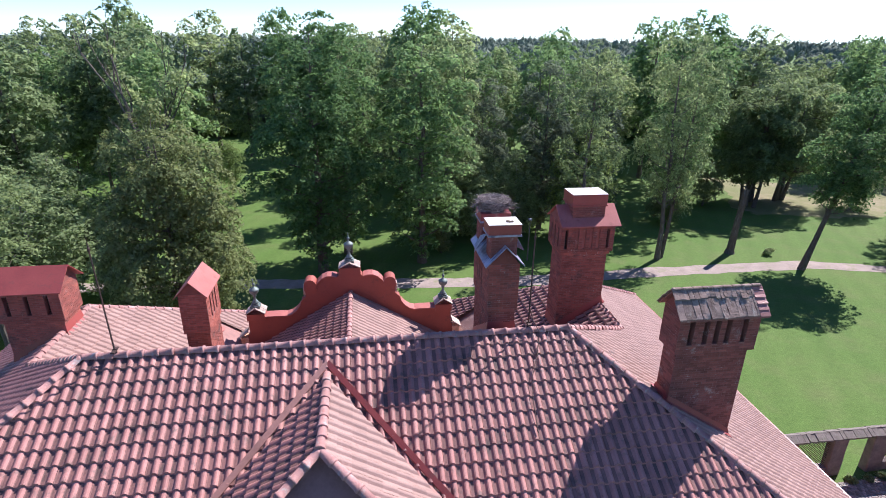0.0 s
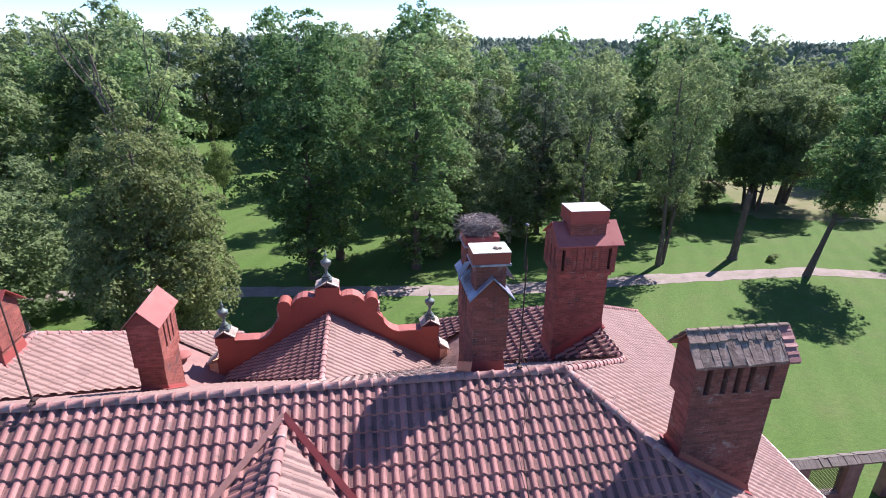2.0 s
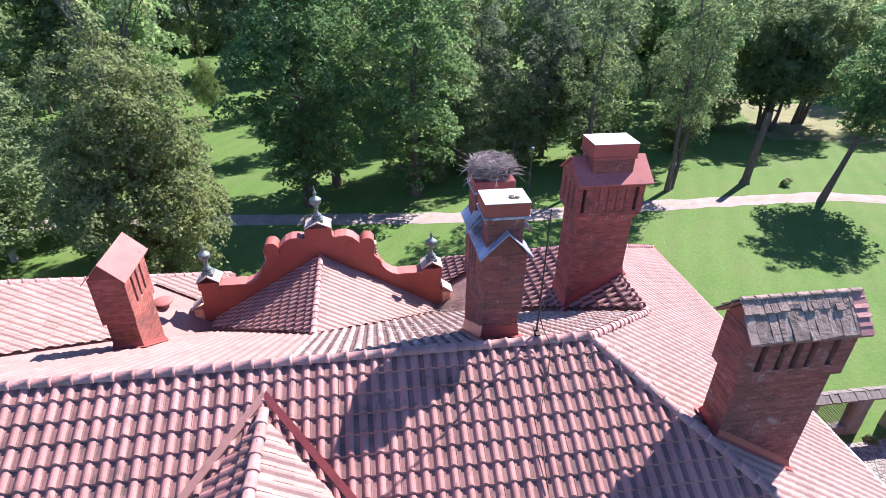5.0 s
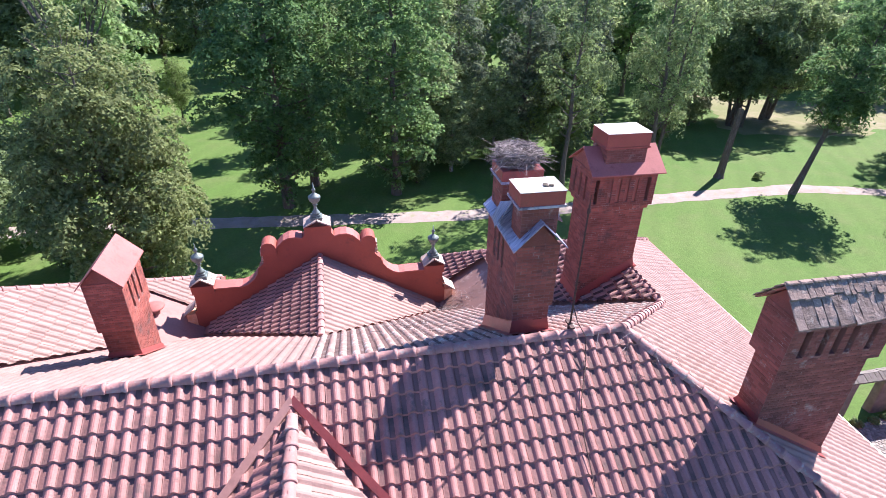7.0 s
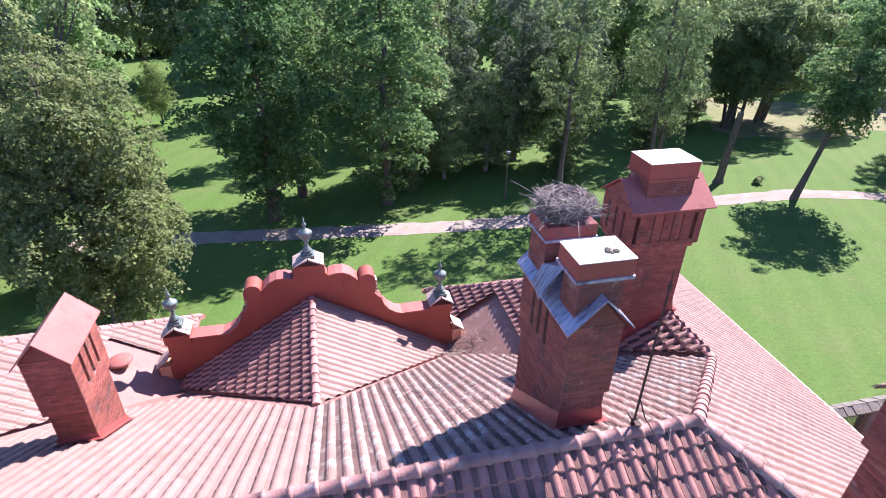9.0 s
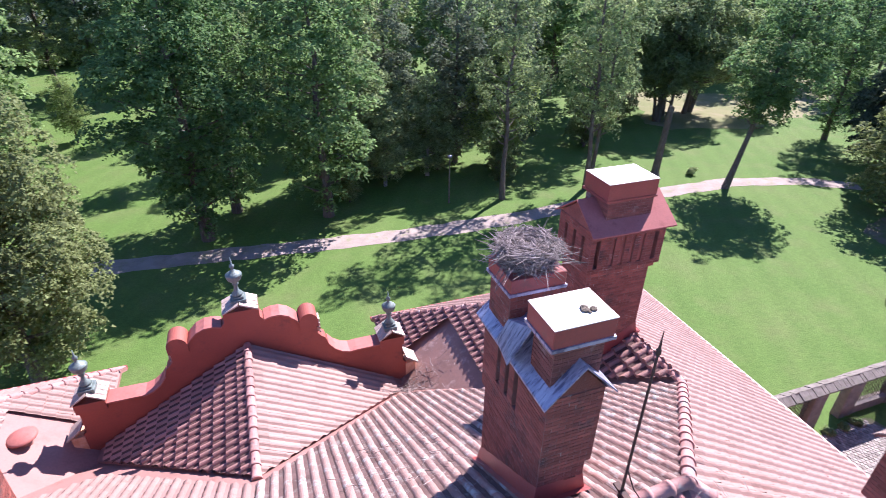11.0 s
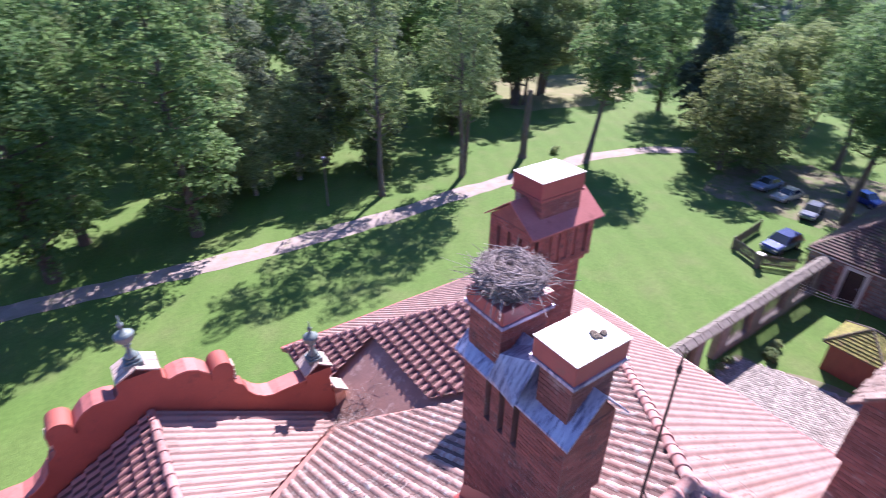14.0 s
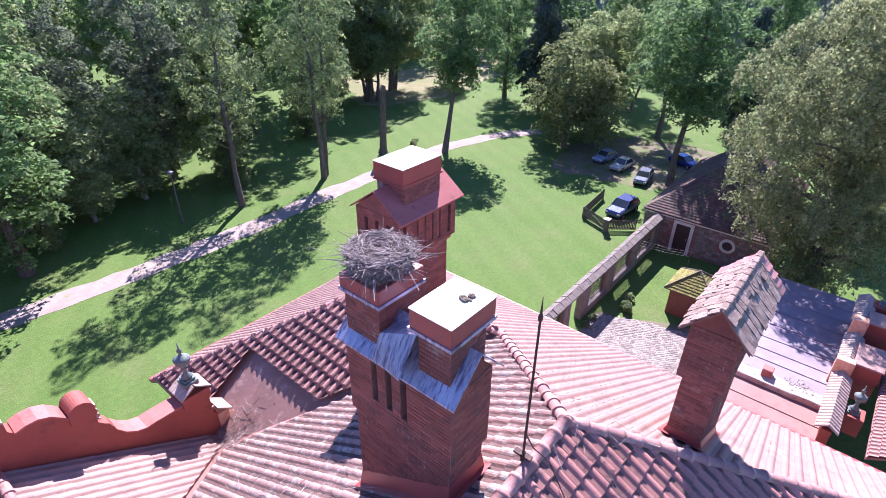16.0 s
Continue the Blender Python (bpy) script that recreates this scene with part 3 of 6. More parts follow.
deck("wing_inner_slope", over(z_inl, mirror(inner), -0.03), M_PMETAL)
endp = [(WX, WY1), (EX, EYB), (IX, EYB), (IX, WY1 + WX - IX)]
deck("wing_end_slope", over(z_end, endp, -0.02), M_PMETAL)
deck("wing_end_slope", over(z_end, mirror(endp), -0.02), M_PMETAL)
gab = [(CX, 19.72), (4.35, 24.4), (4.35, 24.95), (CX, 24.95)]
deck("cross_slope", over(z_gr, gab, 0.06), M_PMETAL, 0.2)
deck("cross_slope", over(z_gl, mirror(gab), 0.06), M_PMETAL, 0.2)

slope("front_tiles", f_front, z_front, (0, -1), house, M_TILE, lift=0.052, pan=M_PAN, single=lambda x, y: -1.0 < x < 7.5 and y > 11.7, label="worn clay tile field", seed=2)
# Sun-facing slopes take the sunlit-coloured tile, the opposite slopes the plain one.
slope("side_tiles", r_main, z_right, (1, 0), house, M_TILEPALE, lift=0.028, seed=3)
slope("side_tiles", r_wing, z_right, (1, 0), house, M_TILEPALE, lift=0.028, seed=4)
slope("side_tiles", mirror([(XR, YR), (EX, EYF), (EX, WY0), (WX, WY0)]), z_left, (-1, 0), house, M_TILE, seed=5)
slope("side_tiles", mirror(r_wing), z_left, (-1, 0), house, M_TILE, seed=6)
back_r = [(CX, YR), (XR, YR), (WX - 0.05, WY0 + 0.02), (5.0, 23.1), (4.0, 23.75), (CX, 19.15)]
slope("back_tiles", back_r, z_back, (0, 1), house, M_TILEGREY, pan=M_PANGREY, lift=0.040, single=lambda x, y: x > 0.5 and y < 20.5, label="pale tile field with grey lichen", seed=7)
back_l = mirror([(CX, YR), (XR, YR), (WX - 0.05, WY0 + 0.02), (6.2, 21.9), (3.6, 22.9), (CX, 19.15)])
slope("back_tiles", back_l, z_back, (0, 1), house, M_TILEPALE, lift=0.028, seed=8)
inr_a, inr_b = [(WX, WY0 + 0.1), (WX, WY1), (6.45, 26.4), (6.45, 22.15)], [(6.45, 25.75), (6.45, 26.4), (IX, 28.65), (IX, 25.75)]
slope("wing_inner_tiles", inr_a, lambda x, y: z_inr(x, y) + 0.07, (-1, 0), house, M_TILEMID, lift=0.085, pan=M_PANSHADE, single=lambda x, y: y > 20, seed=9)
slope("wing_inner_tiles", inr_b, lambda x, y: z_inr(x, y) + 0.07, (-1, 0), house, M_TILEMID, lift=0.085, pan=M_PANSHADE, seed=10)
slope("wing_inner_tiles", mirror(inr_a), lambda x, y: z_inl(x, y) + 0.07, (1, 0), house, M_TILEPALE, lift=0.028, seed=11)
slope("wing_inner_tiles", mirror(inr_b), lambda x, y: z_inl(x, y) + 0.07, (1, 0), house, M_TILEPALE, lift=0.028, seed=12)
slope("wing_end_tiles", endp, z_end, (0, 1), house, M_TILEPALE, lift=0.028, seed=13)
slope("wing_end_tiles", mirror(endp), z_end, (0, 1), house, M_TILEPALE, lift=0.028, seed=14)
gab_t = [(CX, 19.6), (4.0, 24.05), (4.0, 24.72), (CX, 24.72)]
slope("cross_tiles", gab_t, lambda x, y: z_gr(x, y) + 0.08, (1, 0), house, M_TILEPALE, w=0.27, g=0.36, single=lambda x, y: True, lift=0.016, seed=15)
slope("cross_tiles", mirror(gab_t), lambda x, y: z_gl(x, y) + 0.08, (-1, 0), house, M_TILEMID, lift=0.085, pan=M_PANSHADE, w=0.27, g=0.36, single=lambda x, y: True, seed=16)

# dormer on the front slope
DX, DY0, DY1, DZ = -0.94, 13.75, 10.42, 19.30
z_dr = lambda x, y: DZ - 0.62 * (x - DX)
z_dl = lambda x, y: DZ - 0.62 * (DX - x)
dw = 3.6
dorm_r = [(DX, DY0 - 0.40), (DX, DY1), (DX + dw, DY1 - 2.9), (DX + dw, 9.45)]
dorm_l = [(2 * DX - x, y) for x, y in dorm_r]
deck("dormer_slope", over(z_dr, [(DX, DY0), (DX, DY1), (DX + dw, DY1 - 2.9), (DX + dw, 10.3)], 0.0), M_PMETAL, 0.1)
deck("dormer_slope", over(z_dl, [(2 * DX - x, y) for x, y in [(DX, DY0), (DX, DY1), (DX + dw, DY1 - 2.9), (DX + dw, 10.3)]], 0.0), M_PMETAL, 0.1)
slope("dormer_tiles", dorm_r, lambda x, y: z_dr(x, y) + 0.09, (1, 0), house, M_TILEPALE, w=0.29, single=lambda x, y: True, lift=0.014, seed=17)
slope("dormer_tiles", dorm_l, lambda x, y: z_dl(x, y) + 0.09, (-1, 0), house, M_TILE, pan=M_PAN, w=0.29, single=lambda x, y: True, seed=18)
deck("dormer_front", [(DX, DY1 + 0.15, DZ - 0.15), (DX + 2.6, DY1 - 2.0, DZ - 1.75), (DX - 2.6, DY1 - 2.0, DZ - 1.75)], M_PMETAL, 0.1)
for s in (1, -1):
    bmf = bmesh.new()
    a, b = Vector((DX + s * 0.02, DY0 - 0.02, z_front(0, DY0 - 0.02))), Vector((DX + s * 3.55, 10.0, z_front(0, 10.0)))
    out_, in_ = Vector((s * 0.02, 0.02, 0.16)), Vector((s * -0.07, -0.07, 0.06))
    sheet(bmf, [a + in_, b + in_, b + out_, a + out_][::s], 0.04)
    # Same sheet on both sides; the dark right strip has shade put into colour.
    part("dormer_flashing", bmf, M_REDMETAL if s > 0 else M_PMETAL, house, "sheet flashing beside the dormer")


# ridge and hip tiles
def ridge_mesh(length=0.44, r=0.112):
    bm = bmesh.new()
    n = 8
    prof = [(0.0, r), (0.05, r * 1.02), (0.09, r * 1.02), (length - 0.075, r * 1.10), (length - 0.07, r * 1.24), (length, r * 1.25)]
    rings = [[bm.verts.new((q * math.cos(math.pi * k / n), s, q * math.sin(math.pi * k / n) * 0.95)) for k in range(n + 1)] for s, q in prof]
    for a, b in zip(rings, rings[1:]):
        for k in range(n):
            f = bm.faces.new((a[k], a[k + 1], b[k + 1], b[k]))
            f.smooth = True
    bm.faces.new(rings[-1])
    bm.faces.new(rings[0][::-1])
    me = bpy.data.meshes.new("ridge_tile")
    bmesh.ops.recalc_face_normals(bm, faces=bm.faces)
    bm.to_mesh(me)
    bm.free()
    me.materials.append(M_RIDGE)
    return me


RIDGE = ridge_mesh()
RUNS = []


def ridge_run(a, b, step=0.40, lift=0.03, scale=1.0):
    RUNS.append((Vector(a), Vector(b), step, lift, scale))


def lay_ridges():
    rnd = random.Random(5)
    inv = Matrix.Translation(house.location).inverted()
    for a, b, step, lift, s in RUNS:
        d = b - a
        k = max(1, round(d.length / step))
        q = d.to_track_quat("Y", "Z")
        for i in range(k):
            ob = new("ridge_tile", RIDGE)
            ob.parent = house
            ob.matrix_parent_inverse = inv
            p = a + d * (i / k)
            m = Matrix.Translation(p + Vector((rnd.uniform(-.008, .008), rnd.uniform(-.008, .008), lift))) @ q.to_matrix().to_4x4() @ pose(0, 0, 0, rnd.uniform(-.8, .8), rnd.uniform(-3, 3), rnd.uniform(-1.2, 1.2))
            ob.matrix_basis = m @ Matrix.Diagonal((s, d.length / k / 0.40, s, 1))


ridge_run((mx(XR), YR, ZR), (XR, YR, ZR))
for f in (lambda x: x, mx):
    ridge_run((f(XR), YR, ZR), (f(EX), EYF, z_front(0, EYF)))
    ridge_run((f(WX), WY0, WZ), (f(XR), YR, ZR))
    ridge_run((f(WX), WY1, WZ), (f(WX), WY0, WZ))
    ridge_run((f(EX), EYB, z_end(0, EYB)), (f(WX), WY1, WZ))
    ridge_run((f(IX), WY1 + WX - IX, z_inr(IX, 0)), (f(WX), WY1, WZ))
ridge_run((CX, 24.7, GZ + 0.09), (CX, 19.55, GZ + 0.09), scale=0.95)
ridge_run((DX, DY0 - 0.3, DZ + 0.08), (DX, DY1, DZ + 0.08))
for s in (1, -1):
    ridge_run((DX, DY1, DZ + 0.06), (DX + s * 2.9, DY1 - 2.4, DZ - 1.74))

# plain walls that carry the roofs
bmw = boxes((mx(EX) + 0.7, EX - 0.7, EYF + 0.7, EYF + 1.2, 0, 12.9), (EX - 1.2, EX - 0.7, EYF + 1.2, EYB - 0.7, 0, 12.9), (mx(EX) + 0.7, mx(EX) + 1.2, EYF + 1.2, EYB - 0.7, 0, 12.9),
            (IX + 0.5, EX - 1.2, EYB - 1.2, EYB - 0.7, 0, 12.9), (mx(EX) + 1.2, mx(IX) - 0.5, EYB - 1.2, EYB - 0.7, 0, 12.9),
            (IX + 0.5, IX + 1.0, 25.2, EYB - 1.2, 0, 12.9), (mx(IX) - 1.0, mx(IX) - 0.5, 25.2, EYB - 1.2, 0, 12.9), (mx(IX) - 0.5, IX + 0.5, 24.8, 25.2, 0, 12.8))
part("outer_wall", bmw, M_BRICK, house)
for g in ((EX, EX + 0.14, EYF, EYB, z_right(EX, 0) - 0.16, z_right(EX, 0) - 0.02), (mx(EX) - 0.14, mx(EX), EYF, EYB, z_right(EX, 0) - 0.16, z_right(EX, 0) - 0.02), (IX, EX, EYB, EYB + 0.14, z_end(0, EYB) - 0.16, z_end(0, EYB) - 0.02), (mx(EX), mx(IX), EYB, EYB + 0.14, z_end(0, EYB) - 0.16, z_end(0, EYB) - 0.02)):
    part("gutter", boxes(g), M_REDMETAL, house)

# ---- chimneys ----
BRICKS = []                  # (parent, material, boxes): the single bricks, laid at the end
BL, BH, BJ = 0.245, 0.064, 0.011


def lay_face(out, o, u, nrm, width, z0, z1, slots, rnd):
    """Running-bond bricks on an upright face from o along u; slots are (u0, u1, z0, z1)."""
    rows = int((z1 - z0) / (BH + BJ))
    if rows < 1:
        return
    hh = (z1 - z0) / rows
    for r in range(rows):
        za, zb = z0 + r * hh + BJ / 2, z0 + (r + 1) * hh - BJ / 2
        free = [(0.0, width)]
        for s0, s1, t0, t1 in slots:
            if za < t1 and zb > t0:
                free = [iv for a, b in free for iv in ((a, min(b, s0)), (max(a, s1), b)) if iv[1] - iv[0] > 0.04]
        for a, b in free:
            p = a
            first = BL if r % 2 else BL / 2
            while p < b - 0.02:
                q = min(b, p + (first if p == a else BL))
                if b - q < 0.06:
                    q = b
                out.append((o + u * ((p + q) / 2), u, nrm, (q - p) / 2 - BJ / 2, (za + zb) / 2, (zb - za) / 2, 0.006 + rnd.uniform(-0.003, 0.004)))
                p = q


def brick_block(parent, x0, x1, y0, y1, z0, z1, material, slots=None, singles=0, seed=1, core_name="masonry"):
    """A brick shaft: mortar core, four faces of bricks, real flue slots. slots: {face: [(u0, u1, z0, z1)]}, faces S E N W."""
    rnd = random.Random(seed)
    slots = slots or {}
    solids = []
    zs = [(s[2], s[3]) for v in slots.values() for s in v]
    faces = {"S": (Vector((x0, y0, 0)), Vector((1, 0, 0)), Vector((0, -1, 0)), x1 - x0), "E": (Vector((x1, y0, 0)), Vector((0, 1, 0)), Vector((1, 0, 0)), y1 - y0),
             "N": (Vector((x1, y1, 0)), Vector((-1, 0, 0)), Vector((0, 1, 0)), x1 - x0), "W": (Vector((x0, y1, 0)), Vector((0, -1, 0)), Vector((-1, 0, 0)), y1 - y0)}
    if not zs:
        solids.append((core_name, (x0, x1, y0, y1, z0, z1)))
    else:
        sa, sb = min(z[0] for z in zs), max(z[1] for z in zs)
        solids.append((core_name, (x0, x1, y0, y1, z0, sa)))
        if sb < z1 - 0.01:
            solids.append((core_name, (x0, x1, y0, y1, sb, z1)))
        dp = 0.2
        for k, (o, u, nn, wd) in faces.items():
            free = [(0.0 if k in "SN" else dp, wd if k in "SN" else wd - dp)]
            for s0, s1, _, _ in slots.get(k, []):
                free = [iv for a, b in free for iv in ((a, min(b, s0)), (max(a, s1), b)) if iv[1] - iv[0] > 0.01]
            for a, b in free:
                p, q, w = o + u * a, o + u * b, o + u * b - nn * dp
                solids.append(("slot_pier", (min(p.x, q.x, w.x), max(p.x, q.x, w.x), min(p.y, q.y, w.y), max(p.y, q.y, w.y), sa, sb)))
        part("flue", boxes((x0 + dp, x1 - dp, y0 + dp, y1 - dp, sa, sb)), M_BLACK, parent, "black flue core behind the slots")
    for nm, dims in solids:
        core = part(nm, boxes(dims), M_MORTAR, parent)
    out = []
    for k, (o, u, nn, wd) in faces.items():
        lay_face(out, o, u, nn, wd, z0, z1, slots.get(k, []), rnd)
    keep = []
    if singles:
        pick = [b for b in out if b[2].y < -0.5 or b[2].x < -0.5]
        pick.sort(key=lambda b: -b[4])
        keep = pick[:singles]
        ids = {id(b) for b in keep}
        out = [b for b in out if id(b) not in ids]
        BRICKS.append((parent, material, keep))
    verts, fs = [], []
    for c, u, nn, hu, zc, hz, d in out:
        k = len(verts)
        e = 0.006
        for dd, ee in ((-0.01, 0.0), (d, e)):
            for su, sz in ((-1, -1), (1, -1), (1, 1), (-1, 1)):
                p = c + u * (su * (hu - ee)) + nn * dd
                verts.append((p.x, p.y, zc + sz * (hz - ee * 0.6)))
        fs += [(k + 4, k + 5, k + 6, k + 7), (k, k + 1, k + 5, k + 4), (k + 1, k + 2, k + 6, k + 5), (k + 2, k + 3, k + 7, k + 6), (k + 3, k, k + 4, k + 7)]
    ob = raw("brickwork", verts, fs, material, parent)
    ob["kind"] = "stuff"
    return core


def single_bricks():
    me = bpy.data.meshes.new("brick")
    v = [(x * (1 - 0.03 * (y > 0)), y * 0.5 + 0.5, z * (1 - 0.06 * (y > 0))) for x in (-1, 1) for y in (-1, 1) for z in (-1, 1)]
    me.from_pydata(v, [], [(0, 1, 3, 2), (4, 6, 7, 5), (0, 4, 5, 1), (2, 3, 7, 6), (0, 2, 6, 4), (1, 5, 7, 3)])
    for parent, material, lot in BRICKS:
        m2 = me.copy()
        m2.materials.append(material)
        inv = Matrix.Translation(parent.location).inverted()
        for c, u, nn, hu, zc, hz, d in lot:
            ob = new("brick", m2)
            ob.parent = parent
            ob.matrix_parent_inverse = inv
            m = Matrix((u, nn, Vector((0, 0, 1)))).transposed().to_4x4()
            m = Matrix.Translation((c.x, c.y, zc)) @ m @ Matrix.Translation((0, -0.01, 0)) @ Matrix.Diagonal((hu, d + 0.01, hz, 1))
            ob.matrix_basis = m


def hood(parent, x0, x1, y0, y1, ze, zr, axis, material, thick=0.035, label="", name="hood"):
    """A gabled sheet roof; axis is the way its ridge runs."""
    bm = bmesh.new()
    if axis == "x":
        ym = (y0 + y1) / 2
        sheet(bm, [(x0, y0, ze), (x1, y0, ze), (x1, ym, zr), (x0, ym, zr)], thick)
        sheet(bm, [(x0, ym, zr), (x1, ym, zr), (x1, y1, ze), (x0, y1, ze)], thick)
    else:
        xm = (x0 + x1) / 2
        sheet(bm, [(x0, y0, ze), (xm, y0, zr), (xm, y1, zr), (x0, y1, ze)], thick)
        sheet(bm, [(xm, y0, zr), (x1, y0, ze), (x1, y1, ze), (xm, y1, zr)], thick)
    return part(name, bm, material, parent, label)


def gable_fill(parent, x0, x1, y0, y1, ze, zr, axis, material):
    """The masonry triangles under a hood, one at each end."""
    for end in (0, 1):
        bm = bmesh.new()
        if axis == "x":
            p = x0 if end == 0 else x1 - 0.12
            a = [(y0, ze), (y1, ze), ((y0 + y1) / 2, zr)]
            va = [bm.verts.new((p, y, z)) for y, z in a]
            vb = [bm.verts.new((p + 0.12, y, z)) for y, z in a]
            bm.faces.new(va)
            bm.faces.new(vb[::-1])
            for i in range(3):
                bm.faces.new((va[i], vb[i], vb[(i + 1) % 3], va[(i + 1) % 3]))
        else:
            p = y0 if end == 0 else y1 - 0.12
            extrude_xz(bm, [(x0, ze), (x1, ze), ((x0 + x1) / 2, zr)], p, p + 0.12)
        part("gable_masonry", bm, material, parent)


def flashing(parent, x0, x1, y0, y1, zf, h=0.3, material=None, out=0.05):
    """A sheet apron round a shaft that follows the roof plane zf."""
    bm = bmesh.new()
    c = [(x0 - out, y0 - out), (x1 + out, y0 - out), (x1 + out, y1 + out), (x0 - out, y1 + out)]
    far = [(x0 - out - 0.09, y0 - out - 0.09), (x1 + out + 0.09, y0 - out - 0.09), (x1 + out + 0.09, y1 + out + 0.09), (x0 - out - 0.09, y1 + out + 0.09)]
    i4 = [(x0 - 0.005, y0 - 0.005), (x1 + 0.005, y0 - 0.005), (x1 + 0.005, y1 + 0.005), (x0 - 0.005, y1 + 0.005)]
    rings = [[bm.verts.new((x, y, zf(x, y) + d)) for x, y in ring] for ring, d in ((far, 0.1), (c, 0.13), (i4, 0.13 + h))]
    for a, b in zip(rings, rings[1:]):
        for k in range(4):
            bm.faces.new((a[k], a[(k + 1) % 4], b[(k + 1) % 4], b[k]))
    return part("flashing", bm, material or M_REDMETAL, parent)


def cap_box(parent, x0, x1, y0, y1, z0, z1, top=True, strip=None):
    """A sheet-metal cap with a folded drip edge and a zinc flashing under it."""
    cap = part("cap", boxes((x0, x1, y0, y1, z0, z1), bevel=0.012), M_REDMETAL, parent, "red painted sheet cap")
    fl = bmesh.new()
    box(fl, x0 - 0.02, x1 + 0.02, y0 - 0.02, y1 + 0.02, z0 - 0.045, z0 + 0.012)
    part("cap_flashing", fl, strip or M_GALV, parent, "sheet strip under the cap")
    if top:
        part("cap_top", boxes((x0 - 0.006, x1 + 0.006, y0 - 0.006, y1 + 0.006, z1 + 0.002, z1 + 0.016)), M_CAPTOP, cap, "white cap top")
    return cap


# the double chimney with the nest
c1 = thing("chimney", "tall double red brick chimney with zinc hood and white-topped cap", "chimney", "roof chimneys", at=(4.42, 16.0, 18.5))
brick_block(c1, 3.99, 4.85, 15.06, 17.17, 17.9, 20.25, M_BRICK, singles=0, seed=11)
w_slots = [(u, u + 0.13, 20.78, 21.66) for u in (0.56, 0.88, 1.20)]
brick_block(c1, 3.94, 4.90, 15.0, 17.22, 20.25, 21.84, M_BRICK, {"W": w_slots, "E": [(2.22 - b, 2.22 - a, z0, z1) for a, b, z0, z1 in w_slots]}, singles=230, seed=12)
gable_fill(c1, 3.95, 4.89, 15.01, 17.21, 21.84, 22.36, "y", M_BRICKOLD)
hood(c1, 3.81, 5.03, 14.87, 17.33, 21.82, 22.45, "y", M_GALV, label="zinc hood streaked with dark stains")
brick_block(c1, 3.99, 4.80, 15.09, 15.67, 21.95, 22.76, M_BRICKOLD, singles=70, seed=13, core_name="front_shaft")
cap_box(c1, 3.885, 4.88, 15.0, 15.75, 22.78, 23.10)
brick_block(c1, 3.98, 4.88, 16.46, 17.19, 21.95, 22.74, M_BRICK, seed=14, core_name="rear_shaft")
cap_box(c1, 3.94, 4.93, 16.40, 17.25, 22.76, 23.02, top=False)
flashing(c1, 3.99, 4.85, 15.06, 17.17, z_back, 0.34)
bmd = bmesh.new()
for k in range(9):
    a, r = random.Random(k).uniform(0, 6.28), random.Random(k + 50).uniform(0.0, 0.13)
    bmesh.ops.create_icosphere(bmd, subdivisions=1, radius=0.028 + 0.02 * (k % 3), matrix=Matrix.Translation((4.52 + r * math.cos(a), 15.28 + 0.6 * r * math.sin(a), 23.125)) @ Matrix.Diagonal((1, 1, 0.6, 1)))
clod = part("moss_clump", bmd, M_STRAW, None)
tagged(clod, "small dry moss clump on a white chimney cap", "moss")

saddle = bmesh.new()
sheet(saddle, [(3.98, 15.70, 22.62), (4.86, 15.70, 22.62), (4.90, 16.40, 22.30), (3.94, 16.40, 22.30)], 0.03)
sheet(saddle, [(3.62, 15.72, 22.02), (3.98, 15.70, 22.62), (3.94, 16.40, 22.30), (3.78, 16.44, 21.92)], 0.03)
sheet(saddle, [(4.86, 15.70, 22.62), (5.22, 15.72, 22.02), (5.06, 16.44, 21.92), (4.90, 16.40, 22.30)], 0.03)
part("saddle", saddle, M_GALV, c1, "creased zinc saddle between the stacks")

# the broad chimney behind it
c2 = thing("chimney", "broad tall red brick chimney with red sheet hood and white-topped cap", "chimney", "roof chimneys", at=(9.3, 20.9, 16))
brick_block(c2, 8.32, 10.28, 20.32, 21.55, 15.2, 19.85, M_BRICK, seed=21)
brick_block(c2, 8.24, 10.36, 20.24, 21.63, 19.85, 20.0, M_BRICK, seed=22, core_name="corbel")
s_sl = [(u, u + 0.13, 20.15, 20.98) for u in (0.16, 0.62, 0.92, 1.22, 1.52, 1.95)]
e_sl = [(u, u + 0.13, 20.15, 20.98) for u in (0.3, 0.71, 1.12)]
brick_block(c2, 8.16, 10.44, 20.16, 21.71, 20.0, 21.22, M_BRICK, {"S": s_sl, "N": s_sl, "E": e_sl, "W": e_sl}, singles=120, seed=23)
gable_fill(c2, 8.17, 10.43, 20.17, 21.70, 21.22, 21.78, "x", M_BRICKOLD)
hood(c2, 8.08, 10.62, 20.0, 21.87, 21.17, 21.85, "x", M_HOODRED, label="faded red sheet hood")
for u in (0.62, 0.92, 1.22, 1.52):
    part("bricked_slot", boxes((8.16 + u + 0.004, 8.16 + u + 0.126, 20.205, 20.33, 20.15, 20.98)), M_BRICKOLD, c2, "shallow blind slot bricked up behind")
brick_block(c2, 8.64, 10.0, 20.37, 21.36, 21.1, 21.93, M_BRICKOLD, singles=80, seed=24, core_name="upper_shaft")
cap_box(c2, 8.58, 10.06, 20.36, 21.42, 21.95, 22.39, strip=M_REDMETAL)
flashing(c2, 8.32, 10.28, 20.32, 21.55, z_inr, 0.35)

# the chimney with the stone-slab hood
c3 = thing("chimney", "old weathered brick chimney with a lichened slab roof", "chimney", "roof chimneys", at=(9.95, 12.75, 17))
